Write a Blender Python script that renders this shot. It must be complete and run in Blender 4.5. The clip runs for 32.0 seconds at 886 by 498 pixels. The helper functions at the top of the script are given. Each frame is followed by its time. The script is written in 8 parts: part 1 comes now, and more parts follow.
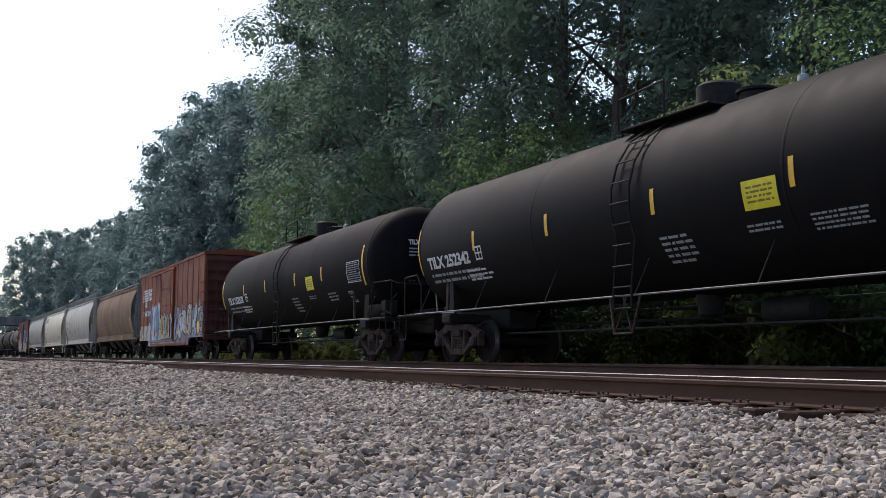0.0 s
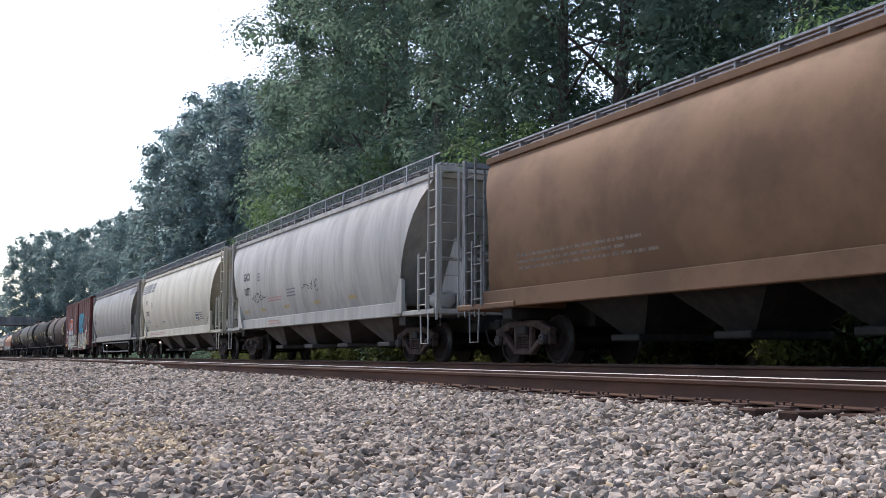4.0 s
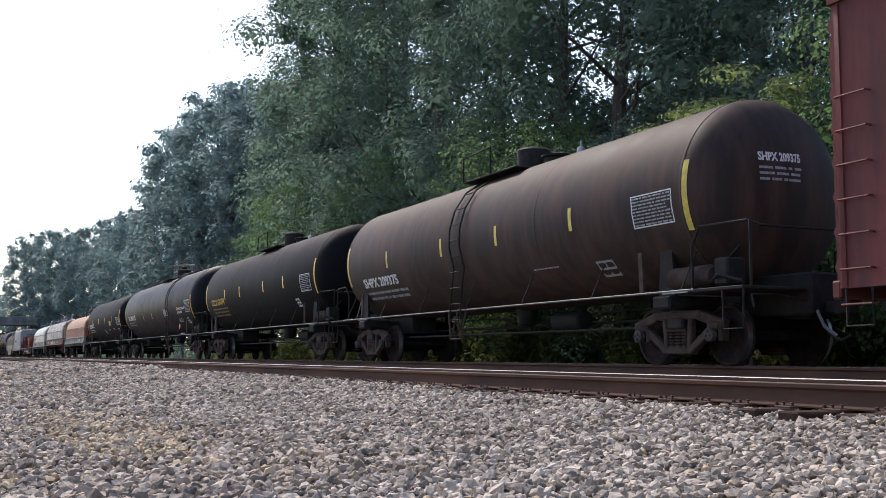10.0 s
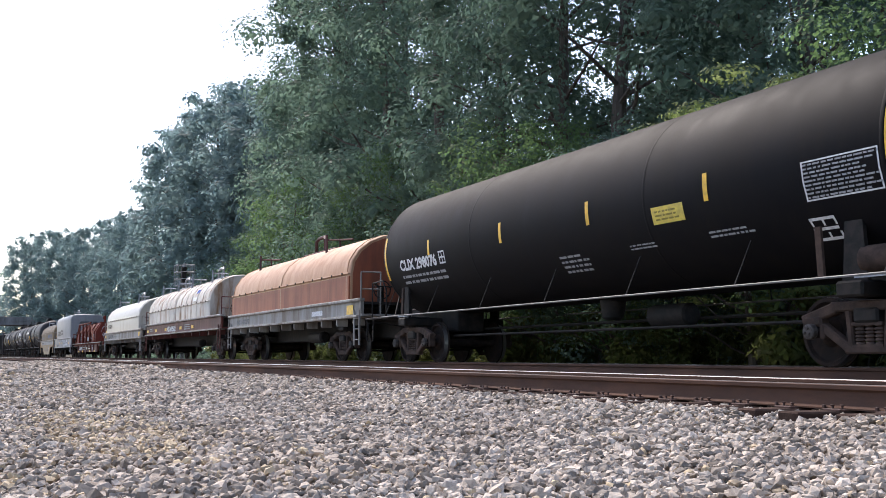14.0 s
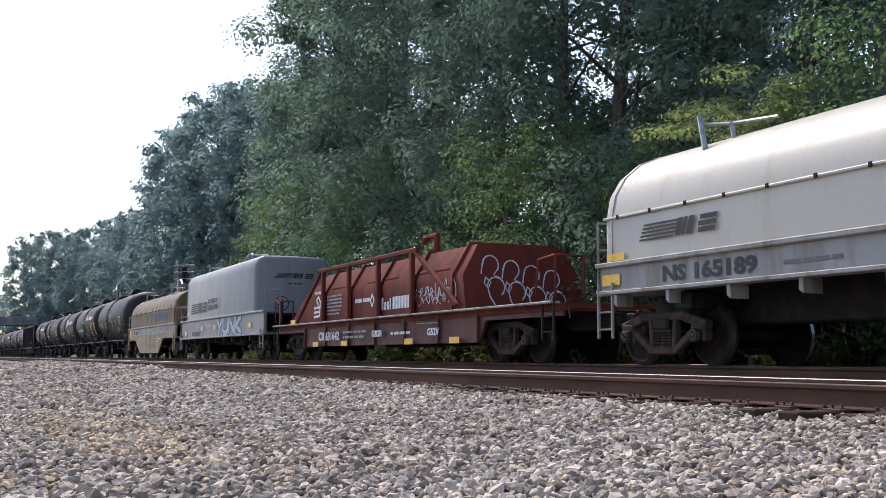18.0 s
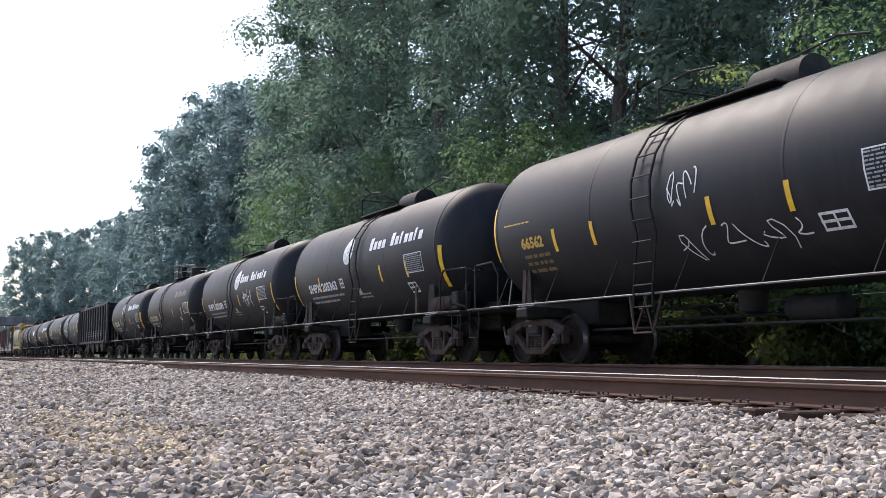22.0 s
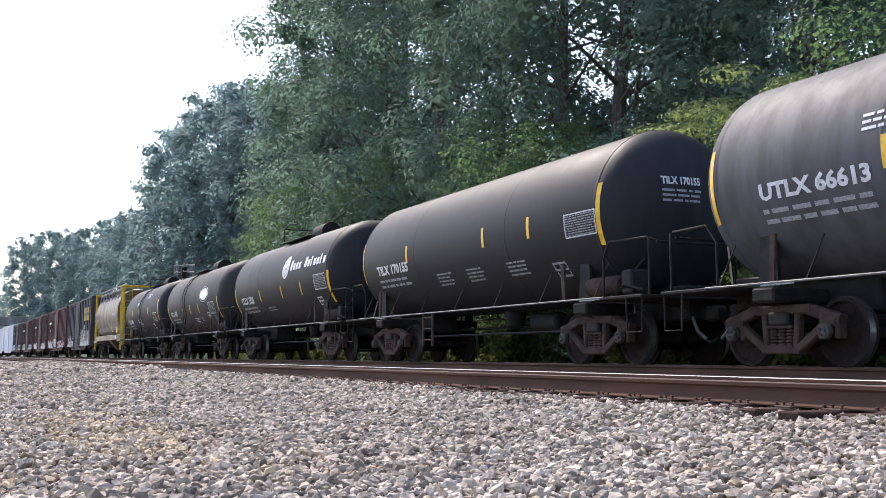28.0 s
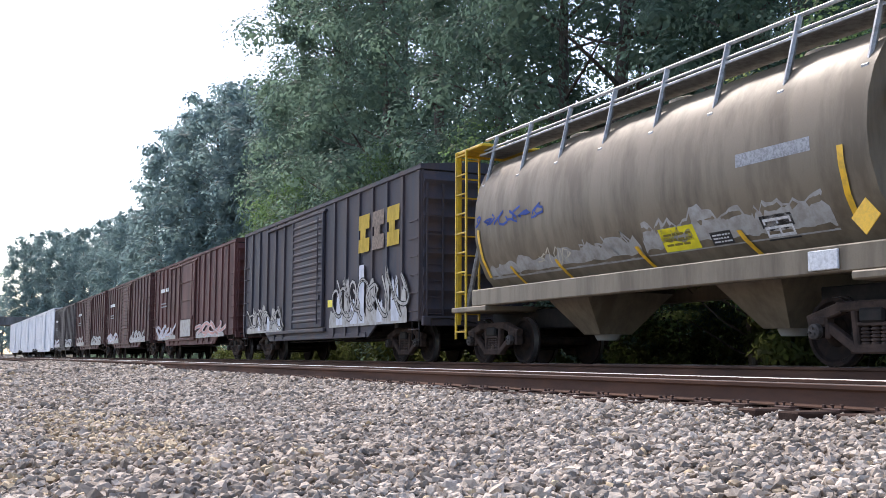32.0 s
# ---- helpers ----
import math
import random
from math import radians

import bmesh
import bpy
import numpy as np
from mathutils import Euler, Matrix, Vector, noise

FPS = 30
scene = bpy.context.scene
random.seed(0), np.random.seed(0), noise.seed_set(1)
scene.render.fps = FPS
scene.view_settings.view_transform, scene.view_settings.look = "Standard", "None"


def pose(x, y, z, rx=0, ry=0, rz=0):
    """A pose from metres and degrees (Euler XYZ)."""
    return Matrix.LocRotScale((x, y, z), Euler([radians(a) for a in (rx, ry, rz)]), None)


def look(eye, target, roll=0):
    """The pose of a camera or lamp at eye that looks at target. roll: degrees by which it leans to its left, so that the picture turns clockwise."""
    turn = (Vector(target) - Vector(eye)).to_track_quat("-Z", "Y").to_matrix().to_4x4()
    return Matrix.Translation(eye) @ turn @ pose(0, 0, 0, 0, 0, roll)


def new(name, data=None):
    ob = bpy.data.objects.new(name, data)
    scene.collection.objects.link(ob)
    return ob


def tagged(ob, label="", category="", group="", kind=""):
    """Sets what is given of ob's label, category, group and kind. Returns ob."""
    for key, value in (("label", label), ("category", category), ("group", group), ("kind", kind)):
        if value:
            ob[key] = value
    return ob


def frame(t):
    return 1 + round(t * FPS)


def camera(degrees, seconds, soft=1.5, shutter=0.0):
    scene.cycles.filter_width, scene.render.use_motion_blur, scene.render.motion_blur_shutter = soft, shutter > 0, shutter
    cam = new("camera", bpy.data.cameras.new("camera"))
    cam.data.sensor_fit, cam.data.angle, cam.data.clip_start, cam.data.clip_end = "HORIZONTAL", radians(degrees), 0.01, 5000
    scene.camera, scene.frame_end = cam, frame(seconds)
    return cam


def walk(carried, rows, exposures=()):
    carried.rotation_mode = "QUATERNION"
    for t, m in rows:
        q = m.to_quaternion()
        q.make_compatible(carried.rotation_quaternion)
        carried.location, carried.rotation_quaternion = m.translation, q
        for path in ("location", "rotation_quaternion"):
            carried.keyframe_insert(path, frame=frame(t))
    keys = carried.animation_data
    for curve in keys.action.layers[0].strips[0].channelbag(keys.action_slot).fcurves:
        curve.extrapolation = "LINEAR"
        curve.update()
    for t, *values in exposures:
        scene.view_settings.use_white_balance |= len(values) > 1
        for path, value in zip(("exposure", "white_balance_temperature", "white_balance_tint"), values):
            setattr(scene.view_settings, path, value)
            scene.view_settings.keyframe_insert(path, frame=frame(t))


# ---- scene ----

# ---- the camera: it stands still beside the line ----
EYE = Vector((0.0, 0.0, 0.098))
YAW, TILT, ROLL = 65.24, 5.86, 0.26
cam = camera(45.32, 32.0, soft=0.8)
STILL = pose(EYE.x, EYE.y, EYE.z, 90 + TILT, 0, YAW) @ pose(0, 0, 0, 0, 0, ROLL)
walk(cam, [(0.0, STILL), (32.0, STILL)],
     exposures=[(0.0, 0.4, 6650, 16), (1.0, 0.9, 6650, 16), (2.0, 1.15, 6650, 16), (3.0, 1.05, 6650, 16), (6.0, 0.7, 6650, 16), (8.0, 0.58, 6650, 16), (9.0, 0.6, 6650, 16), (10.0, 0.85, 6650, 16), (11.0, 1.1, 6650, 16), (14.0, 1.25, 6650, 16), (16.0, 1.12, 6650, 16), (18.0, 1.02, 6650, 16), (21.0, 1.15, 6650, 16), (23.0, 1.3, 6650, 16), (30.0, 1.4, 6650, 16), (32.0, 1.3, 6650, 16)])

# ---- daylight: a hazy bright sky, the sun veiled behind the wood ----
SUN_HIGH, SUN_TURN = 50.0, 266.0
world = bpy.data.worlds.new("world")
scene.world = world
world.use_nodes = True
wn = world.node_tree.nodes
sky = wn.new("ShaderNodeTexSky")
sky.sky_type, sky.sun_disc = "NISHITA", False
sky.sun_elevation, sky.sun_rotation = radians(SUN_HIGH), radians(SUN_TURN)
sky.air_density, sky.dust_density, sky.ozone_density = 1.0, 1.5, 1.5
wn["Background"].inputs["Strength"].default_value = 0.15
world.node_tree.links.new(sky.outputs["Color"], wn["Background"].inputs["Color"])
sun_data = bpy.data.lights.new("sun", "SUN")
sun_data.energy, sun_data.angle, sun_data.color = 2.2, radians(9), (1.0, 0.95, 0.86)
sun = new("sun", sun_data)
a, e = radians(SUN_TURN), radians(SUN_HIGH)
sun_way = Vector((math.sin(a) * math.cos(e), math.cos(a) * math.cos(e), math.sin(e)))
sun.matrix_world = look(sun_way * 60, (0, 0, 0))

# ---- the line: two tracks on a very wide bend ----
BEND = -9.0e-5       # curvature of the train's track, 1/m
TRAIN_Y = 11.25      # its centre line abreast of the camera
NEAR = 4.29          # the near track lies this far before it
NEAR_Z = -0.09       # and this much lower
SPEED = 15.19


def track(s, off=0.0, z=0.0):
    """The point s metres along the train's track, off metres before its centre line."""
    h = BEND * s
    return Vector((math.sin(h) / BEND + math.sin(h) * off, TRAIN_Y + (1 - math.cos(h)) / BEND - math.cos(h) * off, z))


def track_pose(s, off=0.0, z=0.0):
    p = track(s, off, z)
    return Matrix.Translation(p) @ Matrix.Rotation(BEND * s, 4, "Z")


# ---- materials ----
def material(name, base, rough=0.6, metal=0.0, other=None, scale=3.0, stretch=(1, 1, 1), low=0.42, high=0.62, fine=None,
             fine_scale=60.0, fine_mix=0.25, bump=0.0, bump_scale=120.0, random_mix=0.0, spec=0.5, coords="Object"):
    """Paint or stuff with stains of a second colour, a fine grain and a relief."""
    m = bpy.data.materials.new(name)
    m.use_nodes = True
    nt = m.node_tree
    n, l = nt.nodes, nt.links
    b = n["Principled BSDF"]
    b.inputs["Roughness"].default_value, b.inputs["Metallic"].default_value = rough, metal
    b.inputs["Specular IOR Level"].default_value = spec
    tc = n.new("ShaderNodeTexCoord")
    mp = n.new("ShaderNodeMapping")
    mp.inputs["Scale"].default_value = stretch
    l.new(tc.outputs[coords], mp.inputs["Vector"])
    big = n.new("ShaderNodeTexNoise")
    big.inputs["Scale"].default_value, big.inputs["Detail"].default_value, big.inputs["Roughness"].default_value = scale, 8, 0.65
    l.new(mp.outputs["Vector"], big.inputs["Vector"])
    ramp = n.new("ShaderNodeMapRange")
    ramp.inputs["From Min"].default_value, ramp.inputs["From Max"].default_value = low, high
    l.new(big.outputs["Fac"], ramp.inputs["Value"])
    mix = n.new("ShaderNodeMix")
    mix.data_type = "RGBA"
    mix.inputs["A"].default_value = (*base, 1)
    mix.inputs["B"].default_value = (*(other or [c * 0.8 for c in base]), 1)
    l.new(ramp.outputs["Result"], mix.inputs["Factor"])
    small = n.new("ShaderNodeTexNoise")
    small.inputs["Scale"].default_value, small.inputs["Detail"].default_value = fine_scale, 4
    l.new(tc.outputs[coords], small.inputs["Vector"])
    grain = n.new("ShaderNodeMix")
    grain.data_type = "RGBA"
    l.new(mix.outputs["Result"], grain.inputs["A"])
    grain.inputs["B"].default_value = (*(fine or [c * 0.55 for c in base]), 1)
    gm = n.new("ShaderNodeMapRange")
    gm.inputs["From Min"].default_value, gm.inputs["From Max"].default_value = 0.45, 0.75
    gm.inputs["To Max"].default_value = fine_mix
    l.new(small.outputs["Fac"], gm.inputs["Value"])
    l.new(gm.outputs["Result"], grain.inputs["Factor"])
    out = grain.outputs["Result"]
    if random_mix:
        info = n.new("ShaderNodeObjectInfo" if random_mix > 0 else "ShaderNodeNewGeometry")
        hsv = n.new("ShaderNodeHueSaturation")
        rr = n.new("ShaderNodeMapRange")
        rr.inputs["To Min"].default_value, rr.inputs["To Max"].default_value = 1 - abs(random_mix), 1 + abs(random_mix)
        l.new(info.outputs["Random" if random_mix > 0 else "Random Per Island"], rr.inputs["Value"])
        l.new(rr.outputs["Result"], hsv.inputs["Value"])
        l.new(out, hsv.inputs["Color"])
        out = hsv.outputs["Color"]
    l.new(out, b.inputs["Base Color"])
    vr = n.new("ShaderNodeMapRange")
    vr.inputs["To Min"].default_value, vr.inputs["To Max"].default_value = max(0.05, rough - 0.12), min(1, rough + 0.15)
    l.new(big.outputs["Fac"], vr.inputs["Value"])
    l.new(vr.outputs["Result"], b.inputs["Roughness"])
    if bump:
        bn = n.new("ShaderNodeTexNoise")
        bn.inputs["Scale"].default_value, bn.inputs["Detail"].default_value = bump_scale, 5
        l.new(tc.outputs[coords], bn.inputs["Vector"])
        bp = n.new("ShaderNodeBump")
        bp.inputs["Strength"].default_value, bp.inputs["Distance"].default_value = bump, 0.01
        l.new(bn.outputs["Fac"], bp.inputs["Height"])
        l.new(bp.outputs["Normal"], b.inputs["Normal"])
    return m


def paint(name, base, other, **kw):
    """Weathered vehicle paint: grime in streaks that run down."""
    kw.setdefault("stretch", (1, 1, 0.18))
    kw.setdefault("scale", 2.2)
    kw.setdefault("rough", 0.5)
    kw.setdefault("bump", 0.08)
    kw.setdefault("spec", 0.28)
    return material(name, base, other=other, **kw)


M = {}
M["black"] = paint("black_tank_paint", (0.0042, 0.0042, 0.0058), (0.0085, 0.0075, 0.0075), rough=0.66, spec=0.1)
M["gloss_black"] = paint("newer_black_tank_paint", (0.0045, 0.005, 0.007), (0.008, 0.008, 0.0095), rough=0.52, spec=0.14)
M["rust_black"] = paint("rust_dusted_black_tank_paint", (0.03, 0.02, 0.017), (0.068, 0.04, 0.031), rough=0.65, spec=0.2)
M["brown_black"] = paint("grimy_black_tank_paint", (0.030, 0.0275, 0.027), (0.052, 0.044, 0.039), rough=0.62, spec=0.22)
M["grey_tank"] = paint("grey_tank_paint", (0.085, 0.087, 0.095), (0.058, 0.056, 0.058), rough=0.62, spec=0.25)
M["under"] = material("dark_oily_underframe", (0.010, 0.0095, 0.009), rough=0.75, other=(0.028, 0.023, 0.02), scale=5, spec=0.25)
M["truck"] = material("rust_dusted_cast_steel", (0.075, 0.05, 0.04), rough=0.9, spec=0.12, other=(0.035, 0.026, 0.022), scale=4, bump=0.3, random_mix=0.2)
M["wheel"] = material("dull_wheel_steel", (0.014, 0.011, 0.010), rough=0.9, spec=0.1, other=(0.034, 0.022, 0.017), scale=6)
M["tread"] = material("polished_wheel_tread", (0.35, 0.34, 0.33), rough=0.32, metal=0.9)
M["cap"] = material("pale_bearing_cap", (0.075, 0.066, 0.06), rough=0.7, spec=0.2, other=(0.03, 0.024, 0.021), scale=20)
M["yellow"] = material("yellow_reflective_tape", (0.85, 0.48, 0.02), rough=0.45, other=(0.62, 0.36, 0.03), scale=8)
M["sign_yellow"] = material("yellow_placard", (0.85, 0.72, 0.02), rough=0.5)
M["white"] = material("white_lettering", (0.72, 0.72, 0.72), rough=0.6, other=(0.5, 0.5, 0.5), scale=14)
M["fresh_white"] = material("fresh_white_enamel", (0.86, 0.86, 0.86), rough=0.45, other=(0.8, 0.8, 0.8), scale=6)
M["dim_white"] = material("faded_white_lettering", (0.36, 0.37, 0.38), rough=0.7, other=(0.2, 0.2, 0.21), scale=30)
M["yellow_text"] = material("yellow_lettering", (0.62, 0.36, 0.05), rough=0.6, other=(0.42, 0.25, 0.05), scale=14)
M["black_text"] = material("black_lettering", (0.02, 0.02, 0.022), rough=0.6)
M["grey_text"] = material("grey_lettering", (0.13, 0.13, 0.14), rough=0.6)
M["red_text"] = material("faded_red_lettering", (0.5, 0.2, 0.17), rough=0.6)
M["gold_text"] = material("brown_placard_print", (0.22, 0.17, 0.02), rough=0.6)
M["yellow_dim"] = material("worn_yellow_lettering", (0.2, 0.13, 0.04), rough=0.7, other=(0.1, 0.07, 0.03), scale=30)
M["yellow_pale"] = material("pale_yellow_tape", (0.72, 0.55, 0.08), rough=0.5, other=(0.5, 0.38, 0.08), scale=9)
M["yellow_faded"] = material("faded_yellow_tape", (0.46, 0.33, 0.12), rough=0.6, other=(0.36, 0.29, 0.16), scale=7)
M["sign_pale"] = material("weathered_pale_placard", (0.52, 0.48, 0.24), rough=0.6, other=(0.35, 0.33, 0.24), scale=12)
M["cream_text"] = material("cream_lettering", (0.55, 0.5, 0.3), rough=0.6, other=(0.36, 0.32, 0.2), scale=20)
M["faint_rust"] = material("faint_rusty_lettering", (0.24, 0.17, 0.12), rough=0.7, other=(0.12, 0.09, 0.07), scale=12)
M["hazard"] = material("red_hazard_placard", (0.6, 0.06, 0.07), rough=0.5, other=(0.7, 0.5, 0.5), scale=18)
M["streak"] = material("dark_drip_stain", (0.2, 0.195, 0.19), rough=0.6, other=(0.3, 0.295, 0.29), scale=6)
M["g_fog2"] = material("pale_scraped_patch", (0.38, 0.37, 0.35), rough=0.6, other=(0.27, 0.25, 0.22), scale=5)
M["dust_black"] = paint("dusty_black_tank_paint", (0.0055, 0.005, 0.0055), (0.015, 0.011, 0.010), rough=0.7, spec=0.09, low=0.45, high=0.7)
M["orange_pale"] = paint("sun_bleached_orange_paint", (0.47, 0.28, 0.165), (0.37, 0.185, 0.098), rough=0.55)
# rear tanks: lens veil as well as dust is put into this paler black
M["dull_black"] = paint("weathered_black_paint_with_veil", (0.0135, 0.0135, 0.0165), (0.026, 0.024, 0.025), rough=0.58, spec=0.22, low=0.42, high=0.68)
M["oxide_red"] = paint("bright_red_oxide_paint", (0.15, 0.03, 0.02), (0.09, 0.025, 0.018), rough=0.75, spec=0.15)
M["oxide_dark"] = paint("red_brown_paint_and_shade", (0.115, 0.034, 0.028), (0.07, 0.026, 0.022), rough=0.6)
M["beige_hood"] = paint("sooty_beige_hood_paint", (0.225, 0.165, 0.103), (0.135, 0.092, 0.058), rough=0.58)
M["oxide"] = paint("red_oxide_boxcar_paint", (0.275, 0.075, 0.036), (0.17, 0.05, 0.029), rough=0.68, spec=0.25, stretch=(0.6, 1, 0.4))
M["maroon"] = paint("maroon_boxcar_paint", (0.155, 0.038, 0.034), (0.09, 0.03, 0.028), rough=0.68, spec=0.25)
M["red_brown"] = paint("weathered_red_brown_car_paint", (0.12, 0.045, 0.04), (0.07, 0.033, 0.03), rough=0.68)
M["brown"] = paint("dull_brown_car_paint", (0.105, 0.045, 0.04), (0.06, 0.033, 0.03), rough=0.66)
M["slate"] = paint("faded_blue_black_boxcar_paint", (0.045, 0.045, 0.058), (0.075, 0.058, 0.06), rough=0.66)
M["greybox"] = paint("grey_brown_paint_and_bay_shade", (0.11, 0.095, 0.09), (0.07, 0.055, 0.05), rough=0.7)
M["whitebox"] = paint("white_boxcar_paint", (0.72, 0.74, 0.78), (0.55, 0.57, 0.6), rough=0.5)
M["cream"] = paint("cream_hopper_paint", (0.57, 0.52, 0.405), (0.46, 0.405, 0.305), rough=0.45)
M["palegrey"] = paint("pale_grey_hopper_paint", (0.43, 0.405, 0.36), (0.32, 0.30, 0.265), rough=0.48)
M["dullgrey"] = paint("dull_grey_hopper_paint", (0.3, 0.284, 0.255), (0.225, 0.21, 0.19), rough=0.5)
M["rusthop"] = paint("rust_brown_hopper_paint", (0.22, 0.12, 0.062), (0.15, 0.083, 0.046), rough=0.7, spec=0.25, stretch=(0.5, 1, 0.5), scale=1.2)
M["bluegrey"] = paint("blue_grey_hopper_end_paint", (0.18, 0.235, 0.3), (0.1, 0.12, 0.145), rough=0.65, stretch=(1, 1, 0.6))
M["greypost"] = material("worn_pale_post_paint", (0.2, 0.205, 0.2), rough=0.65, other=(0.11, 0.1, 0.095), scale=4)
M["taupe"] = paint("grimy_taupe_hopper_paint", (0.205, 0.165, 0.115), (0.125, 0.098, 0.066), rough=0.5)
M["safety"] = material("yellow_ladder_paint", (0.72, 0.47, 0.02), rough=0.5, other=(0.5, 0.32, 0.04), scale=6)
M["galv"] = material("galvanised_grating", (0.33, 0.34, 0.35), rough=0.5, metal=0.5, other=(0.2, 0.2, 0.2), scale=8)
M["coilwhite"] = paint("white_coil_hood_paint", (0.41, 0.39, 0.34), (0.33, 0.285, 0.215), rough=0.42, low=0.52, high=0.75)
M["coilrust"] = paint("white_hood_paint_with_rust", (0.55, 0.51, 0.445), (0.28, 0.16, 0.085), rough=0.55, low=0.47, high=0.64)
M["orange"] = paint("weathered_orange_hood_paint", (0.32, 0.09, 0.042), (0.2, 0.062, 0.036), rough=0.55)
M["coilgrey"] = paint("grey_coil_hood_paint", (0.235, 0.243, 0.25), (0.205, 0.212, 0.218), rough=0.5)
M["sooty"] = paint("sooty_brown_hood_wall_paint", (0.2, 0.145, 0.085), (0.12, 0.082, 0.05), rough=0.65)
M["beige"] = paint("beige_coil_car_paint", (0.37, 0.275, 0.165), (0.2, 0.125, 0.07), rough=0.62, low=0.46, high=0.66)
M["wornblack"] = paint("scuffed_black_hopper_paint", (0.016, 0.015, 0.016), (0.055, 0.048, 0.046), rough=0.7, spec=0.2, low=0.45, high=0.68)
M["frame_white"] = paint("dirty_white_frame_paint", (0.31, 0.3, 0.28), (0.17, 0.135, 0.105), rough=0.65)
M["rail"] = material("rust_brown_rail_steel", (0.105, 0.053, 0.035), rough=0.9, spec=0.15, other=(0.062, 0.036, 0.027), scale=2.5, stretch=(0.2, 1, 1), bump=0.2)
M["rail_top"] = material("bright_worn_rail_head", (0.5, 0.5, 0.5), rough=0.38, metal=1.0, other=(0.5, 0.49, 0.48), scale=3)
M["rail_dull"] = material("glintless_rail_head", (0.12, 0.095, 0.085), rough=0.85, spec=0.25, other=(0.085, 0.06, 0.05), scale=3, stretch=(0.2, 1, 1))
M["tie"] = material("dark_weathered_timber_tie", (0.045, 0.026, 0.02), rough=0.95, spec=0.1, other=(0.07, 0.044, 0.034), scale=6, stretch=(6, 0.6, 3), bump=0.5, bump_scale=40, random_mix=0.3)
M["plate"] = material("rusty_tie_plate", (0.075, 0.036, 0.026), rough=0.9, other=(0.04, 0.024, 0.02), scale=12)
M["stone"] = material("crushed_grey_granite", (0.41, 0.346, 0.282), rough=0.92, other=(0.32, 0.26, 0.205), scale=0.9, fine=(0.17, 0.14, 0.118), fine_scale=70, fine_mix=0.5, random_mix=-0.6, bump=0.6, bump_scale=45, spec=0.3)
M["stone_tan"] = material("dusty_tan_crushed_stone", (0.47, 0.36, 0.225), rough=0.9, other=(0.39, 0.30, 0.2), scale=2, random_mix=-0.35)
M["bark"] = material("grey_brown_bark", (0.075, 0.06, 0.048), rough=0.95, other=(0.12, 0.10, 0.085), scale=4, stretch=(3, 3, 0.5), bump=0.6, bump_scale=20)
M["concrete"] = material("weathered_concrete", (0.24, 0.235, 0.23), rough=0.85, other=(0.13, 0.125, 0.12), scale=0.6, stretch=(1, 1, 0.3))

for key, colour in {"cyan": (0.05, 0.36, 0.48), "cream": (0.62, 0.57, 0.45), "pale": (0.6, 0.62, 0.66), "pink": (0.62, 0.36, 0.31), "orange": (0.62, 0.13, 0.05),
                    "sky": (0.20, 0.36, 0.56), "fog": (0.26, 0.25, 0.27), "ink": (0.015, 0.015, 0.02), "steel": (0.34, 0.38, 0.42), "navy": (0.05, 0.09, 0.30), "faded_blue": (0.13, 0.17, 0.28), "gold": (0.55, 0.38, 0.06)}.items():
    M["g_" + key] = material("sprayed_" + key + "_paint", colour, rough=0.75, spec=0.15, other=[c * 0.72 for c in colour], scale=3.5, stretch=(1, 1, 0.5))


def leaf_material(name, base, other, pale):
    m = bpy.data.materials.new(name)
    m.use_nodes = True
    n, l = m.node_tree.nodes, m.node_tree.links
    b = n["Principled BSDF"]
    geo = n.new("ShaderNodeNewGeometry")
    tc = n.new("ShaderNodeTexCoord")
    noi = n.new("ShaderNodeTexNoise")
    noi.inputs["Scale"].default_value, noi.inputs["Detail"].default_value = 0.45, 3
    l.new(tc.outputs["Object"], noi.inputs["Vector"])
    mr = n.new("ShaderNodeMapRange")
    mr.inputs["From Min"].default_value, mr.inputs["From Max"].default_value = 0.35, 0.65
    l.new(noi.outputs["Fac"], mr.inputs["Value"])
    mix = n.new("ShaderNodeMix")
    mix.data_type = "RGBA"
    mix.inputs["A"].default_value, mix.inputs["B"].default_value = (*base, 1), (*other, 1)
    l.new(mr.outputs["Result"], mix.inputs["Factor"])
    mix2 = n.new("ShaderNodeMix")
    mix2.data_type = "RGBA"
    l.new(mix.outputs["Result"], mix2.inputs["A"])
    mix2.inputs["B"].default_value = (*pale, 1)
    pw = n.new("ShaderNodeMath")
    pw.operation = "POWER"
    l.new(geo.outputs["Random Per Island"], pw.inputs[0])
    pw.inputs[1].default_value = 1.6
    tone = n.new("ShaderNodeMath")
    tone.operation = "MULTIPLY"
    l.new(pw.outputs[0], tone.inputs[0])
    tone.inputs[1].default_value = 0.35
    l.new(tone.outputs[0], mix2.inputs["Factor"])
    l.new(mix2.outputs["Result"], b.inputs["Base Color"])
    b.inputs["Roughness"].default_value = 0.6
    b.inputs["Specular IOR Level"].default_value = 0.14
    tr = n.new("ShaderNodeBsdfTranslucent")
    thin = n.new("ShaderNodeHueSaturation")
    thin.inputs["Value"].default_value, thin.inputs["Saturation"].default_value = 1.45, 1.05
    l.new(mix2.outputs["Result"], thin.inputs["Color"])
    l.new(thin.outputs["Color"], tr.inputs["Color"])
    ms = n.new("ShaderNodeMixShader")
    ms.inputs[0].default_value = 0.62
    l.new(b.outputs[0], ms.inputs[1])
    l.new(tr.outputs[0], ms.inputs[2])
    l.new(ms.outputs[0], n["Material Output"].inputs["Surface"])
    return m


